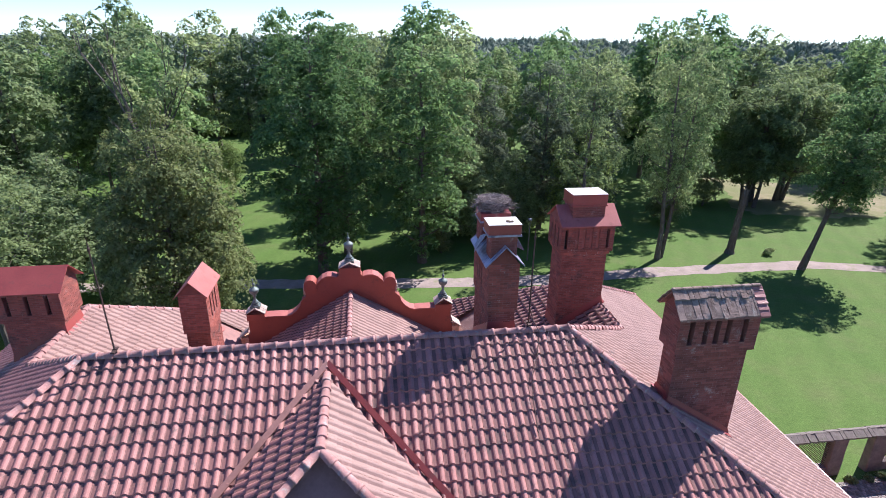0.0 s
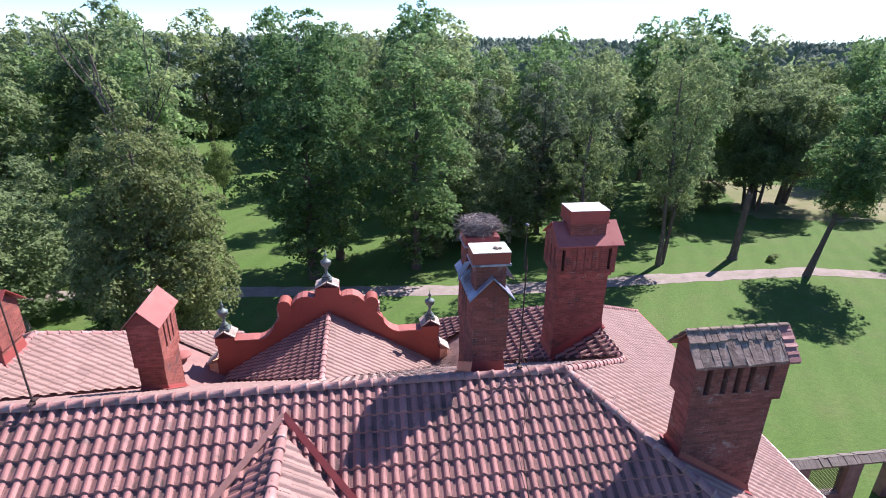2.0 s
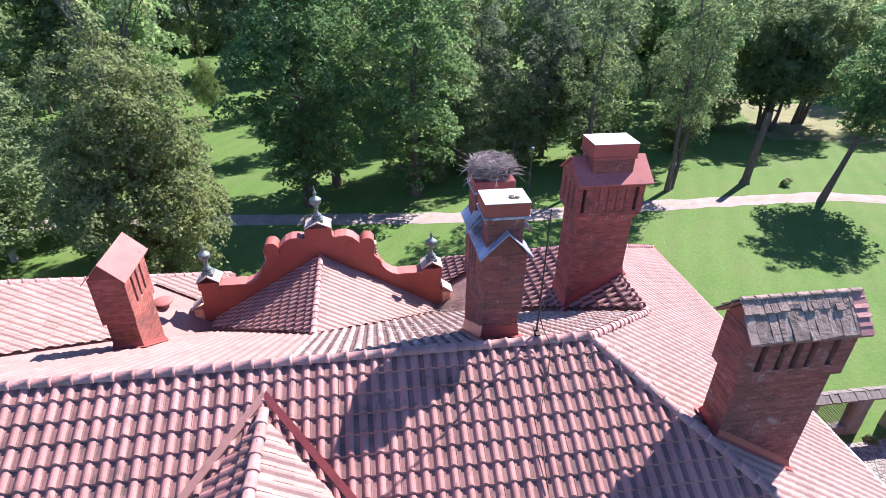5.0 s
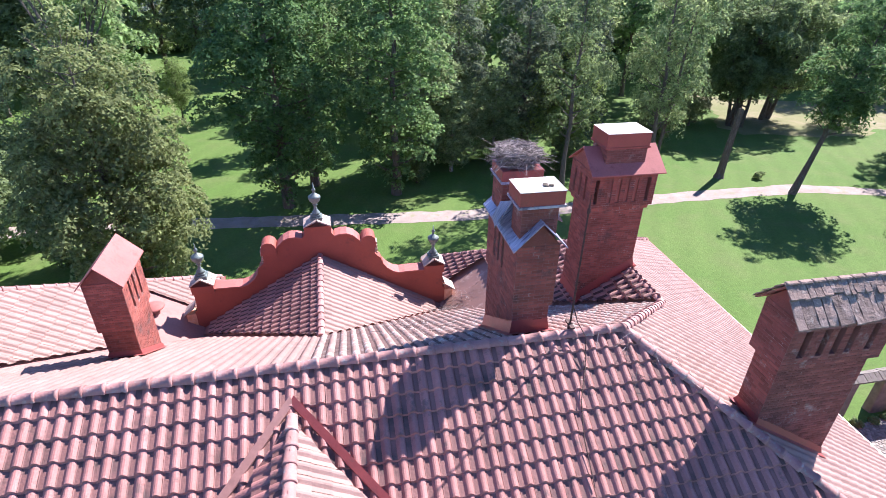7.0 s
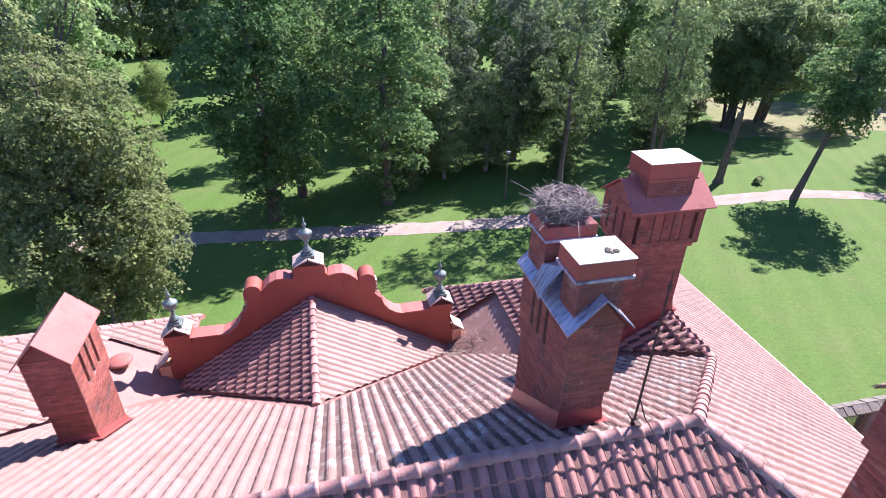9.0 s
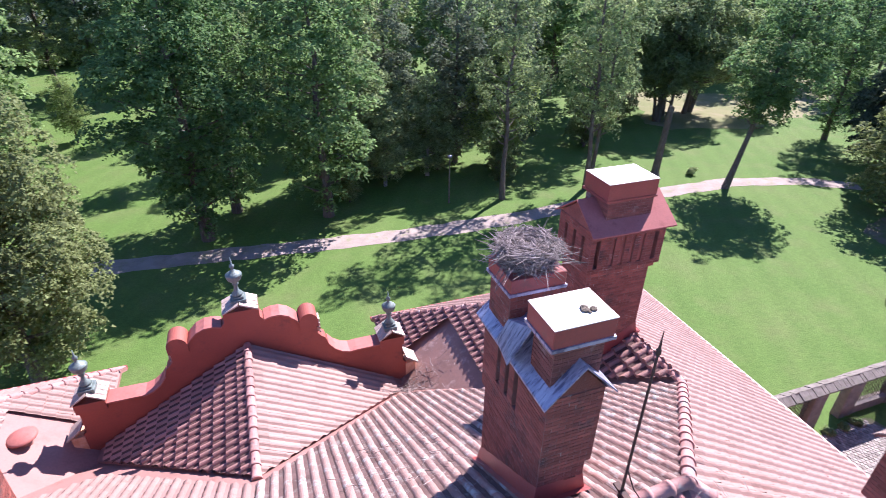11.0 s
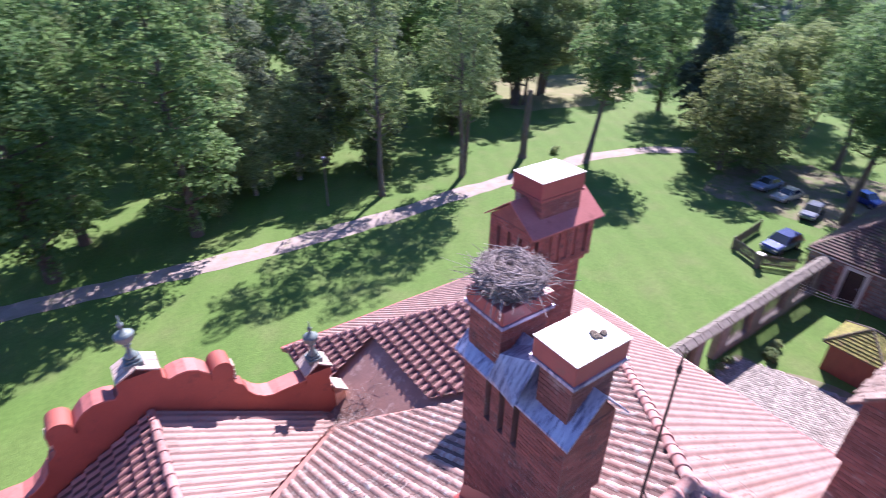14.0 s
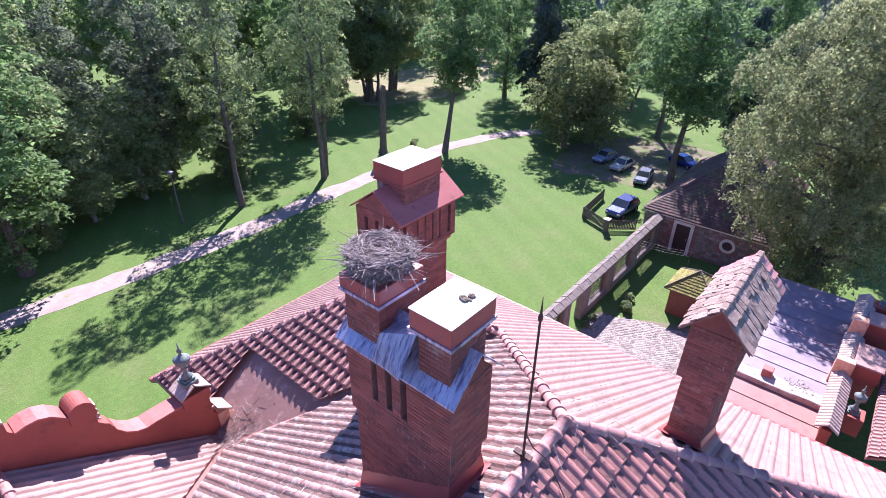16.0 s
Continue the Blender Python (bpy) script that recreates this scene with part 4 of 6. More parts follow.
brick_block(c3, 8.88, 11.08, 12.42, 13.10, 15.6, 20.0, M_BRICKOLD, seed=31, singles=100)
o_sl = [(u, u + 0.16, 20.28, 21.02) for u in (0.30, 0.74, 1.08, 1.42, 1.92)]
brick_block(c3, 8.76, 11.20, 12.32, 13.20, 20.0, 21.25, M_BRICKOLD, {"S": o_sl, "N": o_sl}, singles=160, seed=32)
gable_fill(c3, 8.77, 11.19, 12.33, 13.19, 21.25, 21.74, "x", M_BRICKOLD)
hood(c3, 8.64, 11.30, 12.14, 13.36, 21.18, 21.82, "x", M_MORTAR, 0.05, name="slab_bed")
flashing(c3, 8.88, 11.08, 12.42, 13.10, z_right, 0.16)
rnd = random.Random(33)


def hood_slab(x0, x1, side, f0, f1, lift, material, thick=0.03):
    """One thin slab on a hood slope; f runs from the eave to the ridge."""
    y_of = lambda f: 12.76 + side * 0.64 * (1 - f)
    z_of = lambda f: 21.16 + 0.68 * f
    bm = bmesh.new()
    n = 3
    rows = []
    for k in range(n + 1):
        f = f0 + (f1 - f0) * k / n
        w0, w1, h = rnd.uniform(-.010, .010), rnd.uniform(-.010, .010), rnd.uniform(-.007, .007)
        e = rnd.uniform(-0.03, 0.03) if k == 0 else 0.0
        fall = lift * (1 - 0.6 * k / n)
        rows.append([(x0 + w0, y_of(f) + side * e, z_of(f) + fall + h), (x1 + w1, y_of(f) + side * e, z_of(f) + fall + h + rnd.uniform(-.006, .006))])
    for a, b in zip(rows, rows[1:]):
        sheet(bm, [a[0], a[1], b[1], b[0]], thick)
    bmesh.ops.remove_doubles(bm, verts=bm.verts, dist=0.001)
    part("slab", bm, material, c3)


for side in (-1, 1):
    for row, (f0, f1) in enumerate(((0.60, 1.0), (0.0, 0.66)) if side < 0 else ((0.66, 1.0), (0.34, 0.72), (0.0, 0.40))):
        x = 8.58
        while x < 10.98:
            x1 = min(10.99, x + rnd.uniform(0.09, 0.21))
            hood_slab(x + 0.005, x1 - 0.005, side, f0 + rnd.uniform(-0.04, 0.04) * (f0 > 0), f1, 0.055 + 0.014 * (1 - row) + rnd.uniform(0, 0.018), M_SLAB)
            x = x1
    for row in range(5):
        hood_slab(10.995, 11.32 + rnd.uniform(-0.012, 0.012), side, row * 0.2, min(1.0, row * 0.2 + 0.24), 0.034, M_TILE, 0.014)
for k in range(9):
    x = 8.60 + k * 0.30
    part("ridge_slab", boxes((x, x + 0.29, 12.70, 12.82, 21.82 + rnd.uniform(0, 0.015), 21.885), bevel=0.02), M_SLAB, c3)

# the small chimney by the cross roof
c4 = thing("chimney", "slender red brick chimney with pink sheet hood and three slots", "chimney", "roof chimneys", at=(-6.15, 20.05, 16))
C4X = -6.15
brick_block(c4, C4X - 0.42, C4X + 0.42, 19.28, 20.82, 15.0, 17.75, M_BRICK, seed=41)
c4s = [(u, u + 0.13, 18.2, 19.18) for u in (0.42, 0.78, 1.14)]
brick_block(c4, C4X - 0.48, C4X + 0.48, 19.2, 20.9, 17.75, 19.35, M_BRICK, {"E": c4s, "W": c4s}, singles=150, seed=42)
gable_fill(c4, C4X - 0.47, C4X + 0.47, 19.21, 20.89, 19.35, 19.85, "y", M_BRICKOLD)
hood(c4, C4X - 0.60, C4X + 0.60, 19.05, 21.05, 19.28, 19.92, "y", M_COPRED, label="sunlit pink sheet hood")
flashing(c4, C4X - 0.42, C4X + 0.42, 19.28, 20.82, z_back, 0.15)

# the broad chimney on the far wing ridge
c5 = thing("chimney", "broad red brick chimney with red sheet hood on a wing ridge", "chimney", "roof chimneys", at=(-12.4, 21.1, 16))
brick_block(c5, -13.45, -11.35, 20.5, 21.75, 14.6, 17.95, M_BRICK, seed=51)
c5s = [(u, u + 0.16, 18.25, 19.05) for u in (0.35, 1.05, 1.75)]
brick_block(c5, -13.55, -11.25, 20.4, 21.85, 17.95, 19.3, M_BRICK, {"S": c5s, "N": c5s}, singles=100, seed=52)
gable_fill(c5, -13.54, -11.26, 20.41, 21.84, 19.3, 19.9, "x", M_BRICKOLD)
hood(c5, -13.75, -11.05, 20.2, 22.05, 19.22, 19.98, "x", M_REDMETAL, label="red sheet hood")
flashing(c5, -13.45, -11.35, 20.5, 21.75, lambda x, y: WZ - P * abs(x - mx(WX)), 0.3)


# the nest
def build_nest():
    nest = thing("stork_nest", "large round stork nest of dry grey twigs on a chimney", "nest", at=(4.43, 16.84, 23.0))
    rnd = random.Random(71)
    cx, cy, cz, R = 4.43, 16.84, 23.0, 0.60
    verts, faces = [], []

    def stick(p, q, r):
        d = (q - p).normalized()
        u = d.orthogonal().normalized()
        w = d.cross(u)
        k = len(verts)
        mid = (p + q) / 2 + Vector((rnd.uniform(-.03, .03), rnd.uniform(-.03, .03), rnd.uniform(-.02, .03)))
        for c, s in ((p, 1.0), (mid, 0.9), (q, 0.45)):
            for a in range(4):
                verts.append(c + (u * math.cos(a * math.pi / 2) + w * math.sin(a * math.pi / 2)) * r * s)
        for ring in (0, 4):
            for a in range(4):
                faces.append((k + ring + a, k + ring + (a + 1) % 4, k + ring + 4 + (a + 1) % 4, k + ring + 4 + a))
    for i in range(1900):
        a = rnd.uniform(0, 2 * math.pi)
        if rnd.random() < 0.42:          # across the flat top
            rr, z = R * math.sqrt(rnd.uniform(0.0, 1)) * 0.95, cz + rnd.uniform(0.30, 0.43)
        else:
            lev = rnd.random()
            rr, z = R * (0.74 + 0.26 * lev) * rnd.uniform(0.7, 1.04), cz + 0.02 + lev * 0.36
        c = Vector((cx + rr * math.cos(a), cy + rr * math.sin(a), z))
        t = Vector((-math.sin(a), math.cos(a), rnd.uniform(-0.35, 0.35)))
        t += Vector((math.cos(a), math.sin(a), 0)) * rnd.uniform(-1.0, 1.0)
        t.normalize()
        ln = rnd.uniform(0.16, 0.52)
        stick(c - t * ln / 2, c + t * ln / 2, rnd.uniform(0.0035, 0.0095))
    for i in range(130):
        a = rnd.uniform(0, 2 * math.pi)
        c = Vector((cx + R * 0.85 * math.cos(a), cy + R * 0.85 * math.sin(a), cz + rnd.uniform(0.05, 0.34)))
        d = Vector((math.cos(a + rnd.uniform(-.9, .9)), math.sin(a + rnd.uniform(-.9, .9)), rnd.uniform(-0.5, 0.45)))
        stick(c, c + d * rnd.uniform(0.22, 0.55), rnd.uniform(0.004, 0.009))
    o = raw("stick_mass", [tuple(v) for v in verts], faces, M_TWIG, nest)
    o["kind"] = "stuff"
    bm = bmesh.new()
    lathe(bm, cx, cy, cz, [(0.36, 0.0), (0.44, 0.12), (0.46, 0.22), (0.38, 0.30), (0.20, 0.34), (0.05, 0.35)], 22)
    for v in bm.verts:
        v.co += Vector(noise.noise_vector(v.co * 6)) * 0.035
    part("straw_bed", bm, M_STRAW, nest, "matted straw bed inside the nest")
    nest.scale = (0.88, 0.88, 1.0)


build_nest()

# lightning rods
def rod(x, y, z0, z1, lean=(0, 0)):
    r = thing("lightning_rod", "thin rusty iron lightning rod on the roof ridge", "lightning rod", "lightning rods", at=(x, y, z0))
    h = z1 - z0
    part("shaft", tube(bmesh.new(), [(x, y, z0), (x + lean[0] * 0.5, y + lean[1] * 0.5, z0 + h * 0.5), (x + lean[0], y + lean[1], z1 - 0.4)], [0.024, 0.021, 0.018]), M_RUST, r)
    part("tip", lathe(bmesh.new(), x + lean[0], y + lean[1], z1 - 0.42, [(0.022, 0), (0.036, 0.03), (0.036, 0.1), (0.02, 0.13), (0.004, 0.42)], 8), M_RUST, r)
    part("bracket", boxes((x - 0.05, x + 0.05, y - 0.16, y + 0.16, z0 + 0.06, z0 + 0.10), (x - 0.05, x + 0.05, y - 0.02, y + 0.02, z0 - 0.05, z0 + 0.12)), M_RUST, r)
    return r


rod(5.12, 14.42, 20.02, 23.25)
rod(-6.7, 14.28, 20.02, 23.4, (-0.1, 0.1))
cab = thing("earth_cable", "thin dark earthing cable lying on roof tiles", "cable", at=(5.12, 14.2, 20))
part("wire", tube(bmesh.new(), [(5.14, 14.46, 20.6), (5.22, 14.3, 20.25), (5.35, 14.05, 20.0), (5.2, 13.6, 19.56), (4.9, 13.0, 19.2), (4.75, 12.4, 18.82), (4.7, 11.6, 18.32)], [0.012] * 7, 5), M_RUST, cab)

# ---- ornamental gable parapet ----
HALF = [(0.0, 17.74), (0.52, 17.74), (0.52, 17.42), (0.62, 17.30), (0.85, 17.36), (1.10, 17.36), (1.35, 17.25), (1.55, 17.05), (1.68, 16.88), (1.68, 17.0), (1.74, 17.12), (1.86, 17.20), (2.0, 17.20), (2.12, 17.10), (2.18, 16.92),
        (2.18, 16.35), (2.28, 16.22), (2.40, 16.12), (2.48, 15.85), (2.66, 15.60), (2.90, 15.42), (3.15, 15.34), (3.4, 15.36), (4.22, 15.36), (4.22, 15.54), (5.0, 15.54), (5.0, 14.4), (5.12, 14.3), (5.12, 12.7)]


def build_parapet():
    p = thing("gable_parapet", "red stuccoed ornamental gable parapet with scrolled outline", "parapet", at=(CX, 25.0, 12.7))
    pts = [(CX + x, z) for x, z in HALF] + [(CX - x, z) for x, z in HALF[::-1][:-1]]
    part("gable_wall", extrude_xz(bmesh.new(), pts[::-1], 24.78, 25.22), M_STUCCO, p)
    for s in (1, -1):
        # rounded sheet copings follow the outline, in the lighter sunlit red
        bm = bmesh.new()
        run = HALF[3:9]
        for (xa, za), (xb, zb) in zip(run, run[1:]):
            x0, x1 = CX + s * xa, CX + s * xb
            sheet(bm, [(x0, 24.70, za + 0.045), (x1, 24.70, zb + 0.045), (x1, 25.30, zb + 0.045), (x0, 25.30, za + 0.045)][::s], 0.05)
        part("coping", bm, M_COPRED, p)
        bm = bmesh.new()
        run = HALF[18:24]
        for (xa, za), (xb, zb) in zip(run, run[1:]):
            x0, x1 = CX + s * xa, CX + s * xb
            sheet(bm, [(x0, 24.70, za + 0.045), (x1, 24.70, zb + 0.045), (x1, 25.30, zb + 0.045), (x0, 25.30, za + 0.045)][::s], 0.05)
        part("coping", bm, M_COPRED, p)
        bm = bmesh.new()
        n = 14
        ring = [(CX + s * (1.93 + 0.29 * math.cos(math.pi * k / n)), 16.95 + 0.29 * math.sin(math.pi * k / n)) for k in range(n + 1)]
        extrude_xz(bm, ring + [(CX + s * 1.64, 16.7), (CX + s * 2.22, 16.7)][::1], 24.68, 25.34)
        part("scroll", bm, M_STUCCO, p, "rounded red scroll")
        # ragged tile blocks beside the scrolls and below the end pedestals
        part("ragged_tile_edge", boxes(*[(CX + s * 2.24 - 0.06, CX + s * 2.24 + 0.06, 25.0, 25.36, 16.15 + 0.16 * k, 16.27 + 0.16 * k) for k in range(4)]), M_COPING, p, "broken pale tile ends")
        cx = CX + s * 4.62
        bm = bmesh.new()
        for a, b in ((-0.46, -0.02), (0.02, 0.46)):
            for k in range(4):
                y0 = 24.62 + 0.2 * k
                za, zb = (15.62, 15.9) if a < 0 else (15.9, 15.62)
                sheet(bm, [(cx + a, y0, za), (cx + b, y0, zb), (cx + b, y0 + 0.185, zb), (cx + a, y0 + 0.185, za)], 0.05)
        part("pedestal_tiles", bm, M_COPING, p, "pale clay tiles over the pedestal")
        part("pedestal", boxes((cx - 0.42, cx + 0.42, 24.68, 25.34, 15.2, 15.55)), M_STUCCO, p)
        part("buttress_tiles", sheet(bmesh.new(), [(CX + s * 5.1, 24.66, 14.62), (CX + s * 5.55, 24.66, 14.28), (CX + s * 5.55, 25.3, 14.28), (CX + s * 5.1, 25.3, 14.62)][::s], 0.06), M_COPING, p)
        part("buttress", boxes((min(CX + s * 5.1, CX + s * 5.46), max(CX + s * 5.1, CX + s * 5.46), 24.76, 25.24, 13.6, 14.24)), M_ORANGE, p, "bare orange plaster buttress")
    bm = bmesh.new()
    for a, b in ((-0.52, -0.02), (0.02, 0.52)):
        for k in range(4):
            y0 = 24.62 + 0.2 * k
            za, zb = (17.84, 18.08) if a < 0 else (18.08, 17.84)
            sheet(bm, [(CX + a, y0, za), (CX + b, y0, zb), (CX + b, y0 + 0.185, zb), (CX + a, y0 + 0.185, za)], 0.05)
    part("pedestal_tiles", bm, M_COPING, p, "pale clay tiles over the pedestal")


build_parapet()
FIN = [(0.13, 0.14), (0.13, 0.18), (0.20, 0.20), (0.19, 0.24), (0.10, 0.34), (0.065, 0.50), (0.075, 0.58), (0.12, 0.62), (0.07, 0.66), (0.13, 0.72), (0.23, 0.82), (0.275, 0.93), (0.27, 0.99), (0.285, 1.0), (0.285, 1.03), (0.20, 1.10), (0.10, 1.17), (0.05, 1.22), (0.045, 1.27), (0.085, 1.33), (0.085, 1.40), (0.03, 1.46), (0.012, 1.72)]


def finial(x, y, z, s=1.0):
    f = thing("roof_finial", "grey-green zinc urn finial on a square foot", "finial", "roof finials", at=(x, y, z))
    part("urn", lathe(bmesh.new(), x, y, z, [(r * s, h * s) for r, h in FIN], 18), M_PATINA, f)
    part("foot", boxes((x - 0.27 * s, x + 0.27 * s, y - 0.27 * s, y + 0.27 * s, z - 0.1, z + 0.06 * s), (x - 0.2 * s, x + 0.2 * s, y - 0.2 * s, y + 0.2 * s, z + 0.06 * s, z + 0.15 * s), bevel=0.012), M_PATINA, f)
    for o in f.children:
        if o.name.startswith("urn"):
            o.data.polygons.foreach_set("use_smooth", [True] * len(o.data.polygons))
    return f


finial(CX, 25.0, 18.08, 0.83)
finial(CX + 4.62, 25.0, 15.9, 0.83)
finial(CX - 4.62, 25.0, 15.9, 0.83)

# ---- trees ----
def crown_mesh(name, boughs, per, size, material, seed, droop=0.0, aspect=1.6, spray=0.62, quads=False, thick=1.35, hang=0.0):
    """Leaves in compact domed sprays with gaps between them, set over the boughs; boughs are (centre, radius, flatten)."""
    rs = np.random.RandomState(seed)
    cs, outs = [], []
    for (c, r, fl) in boughs:
        k = max(5, int(thick * 3.5 * r * r))
        d = rs.normal(size=(k, 3))
        d /= np.linalg.norm(d, axis=1)[:, None]
        d[:, 2] = np.where(d[:, 2] < -0.30, -d[:, 2] * 0.5, d[:, 2])
        p = d * (r * (1.16 - 0.62 * rs.rand(k) ** 2.0))[:, None]
        p[:, 2] *= fl
        cs.append(p + np.array(c))
        outs.append(d)
    c, o = np.concatenate(cs), np.concatenate(outs)
    k = len(c)
    o = o * 0.8 + np.array([0, 0, 0.55])
    o /= np.linalg.norm(o, axis=1)[:, None]
    reach = spray * (0.55 + 0.75 * rs.rand(k))
    m = rs.poisson(per * 2.3 * (reach / (0.92 * spray)) ** 2)
    idx = np.repeat(np.arange(k), m)
    n = len(idx)
    off = rs.normal(size=(n, 3)) * np.array([0.62, 0.62, 0.62])
    along = (off * o[idx]).sum(axis=1)[:, None]
    off = off - o[idx] * along
    far2 = (off ** 2).sum(axis=1)[:, None]
    off = (off + o[idx] * (along * 0.22 - 0.34 * np.minimum(far2, 2.5))) * reach[idx][:, None]
    off[:, 2] -= hang * np.abs(rs.normal(size=n)) * reach[idx] * 1.5
    c = c[idx] + off
    nrm = rs.normal(size=(n, 3)) * 0.40 + o[idx] * 0.55 + np.array([0, 0, 0.30]) + off * 0.5
    nrm /= np.linalg.norm(nrm, axis=1)[:, None] + 1e-9
    u = np.cross(nrm, rs.normal(size=(n, 3)))
    u /= np.linalg.norm(u, axis=1)[:, None] + 1e-9
    u[:, 2] -= droop
    w = np.cross(nrm, u)
    s = size * (0.55 + 0.9 * rs.rand(n))[:, None]
    a, b = u * s * aspect / 2, w * s / 2
    bend = nrm * s * 0.16
    sides = 4 if quads else 3
    v = np.empty((n, sides, 3))
    if quads:
        v[:, 0], v[:, 1], v[:, 2], v[:, 3] = c - a - bend, c + b * (0.7 + 0.6 * rs.rand(n))[:, None] + bend, c + a - bend, c - b * (0.7 + 0.6 * rs.rand(n))[:, None] + bend
    else:
        v[:, 0], v[:, 1], v[:, 2] = c - a, c + a * 0.5 + b, c + a * (0.2 + 0.6 * rs.rand(n))[:, None] - b
    me = bpy.data.meshes.new(name)
    me.vertices.add(sides * n)
    me.vertices.foreach_set("co", v.reshape(-1))
    me.loops.add(sides * n)
    me.loops.foreach_set("vertex_index", np.arange(sides * n, dtype=np.int32))
    me.polygons.add(n)
    me.polygons.foreach_set("loop_start", np.arange(0, sides * n, sides, dtype=np.int32))
    me.update()
    me.validate()
    me.materials.append(material)
    return me


def tree(name, label, h, r, base, kind, material, bark, seed, per=10, size=0.30, lean=(0, 0), trunk=0.42, boughs=42, stems=1, droop=0.0, top=0.5, bough=0.40, quads=False, spray=0.62, thick=1.35, foot=0.45, clump=0.6, forest=False, hang=0.0, splay=2.0):
    """h: height, r: crown radius, base: height where the crown begins, top: how narrow the crown grows upward."""
    rnd = random.Random(seed)
    t = thing(name, label, "tree", kind)
    bm = bmesh.new()
    masses = []
    for s in range(stems):
        ox, oy = (0, 0) if stems == 1 else (rnd.uniform(-clump, clump), rnd.uniform(-clump, clump))
        sx, sy = lean[0] + (rnd.uniform(-splay, splay) if stems > 1 else 0), lean[1] + (rnd.uniform(-splay, splay) * 0.75 if stems > 1 else 0)
        k = 6
        pts, rad = [], []
        for i in range(k + 1):
            f = i / k
            pts.append((ox + sx * f + rnd.uniform(-.16, .16) * h / 25 * (i > 0), oy + sy * f + rnd.uniform(-.16, .16) * h / 25 * (i > 0), h * 0.92 * f - (0.15 if i == 0 else 0)))
            rad.append(trunk * (1.35 if i == 0 else (1 - f) ** 0.8 * 0.95 + 0.05) / (1 if stems == 1 else 1.4))
        tube(bm, pts, rad, 8)
        nb = boughs // stems
        for j in range(nb):
            g = (j + rnd.random()) / nb                     # height within the crown
            env = r * min(1.0, foot + 2.0 * g) * max(0.0, 1 - g ** 3.2) ** top + 0.25
            R = min(max(env * rnd.uniform(bough * 0.55, bough * 1.5), 1.1), 3.1)
            a = j * 2.4 + rnd.uniform(-0.7, 0.7)
            reach = max(0.1, env * rnd.uniform(0.80, 1.12) - R * 0.75) if rnd.random() < 0.85 else env * rnd.uniform(0.1, 0.4)
            z = base + (h - base) * g - R * 0.6 * g
            f = max(0.05, z / h - 0.03 - 0.05 * reach / r)
            i = min(k - 1, int(f / 0.92 * k))
            p = Vector(pts[i]).lerp(Vector(pts[i + 1]), min(1.0, f / 0.92 * k - i))
            axis = Vector((ox + sx * z / h, oy + sy * z / h, 0))
            e = Vector((axis.x + math.cos(a) * reach, axis.y + math.sin(a) * reach, z))
            if not forest or j % 3 == 0:
                q = p.lerp(e, 0.5) + Vector((0, 0, -0.25 if droop < 0.3 else 0.3))
                r0 = max(0.05, trunk * 0.45 * (1 - f))
                tube(bm, [p, q, e], [r0, r0 * 0.6, 0.02], 5)
            masses.append(((e.x, e.y, e.z), R, rnd.uniform(0.62, 0.9)))
    part("trunk", bm, bark, t)
    put("crown", crown_mesh("crown", masses, per, size, material, seed, droop, quads=quads, spray=spray, thick=thick, hang=hang), None, t)
    return t


def bare_tree(name, label, h, seed, material, bark):
    """An old tree with a fan of bare grey limbs and leaves left on some of them."""
    rnd = random.Random(seed)
    t = thing(name, label, "tree", "park trees")
    bm = bmesh.new()
    masses = []

    def limb(p, d, length, r, level):
        q = p + d * length * 0.5 + Vector((rnd.uniform(-.2, .2), rnd.uniform(-.2, .2), 0.0))
        e = p + d * length
        tube(bm, [p, q, e], [r, r * 0.78, r * 0.55], 6)
        if level == 3:
            if rnd.random() < 0.38:
                masses.append(((e.x, e.y, e.z - 0.2), rnd.uniform(0.8, 1.3), 0.8))
            return
        for k in range(3 if level else 5):
            a = rnd.uniform(0, 6.28)
            side = Vector((math.cos(a), math.sin(a), 0))
            nd = (d * 0.9 + side * rnd.uniform(0.25, 0.6) + Vector((0, 0, 0.45))).normalized()
            limb(e if k else q, nd, length * rnd.uniform(0.42, 0.62), r * 0.52, level + 1)
    limb(Vector((0, 0, -0.1)), Vector((0.02, 0, 1)).normalized(), h * 0.48, 0.36, 0)
    part("trunk", bm, bark, t)
    put("crown", crown_mesh("crown", masses, 9, 0.24, material, seed, 0.2), None, t)
    return t


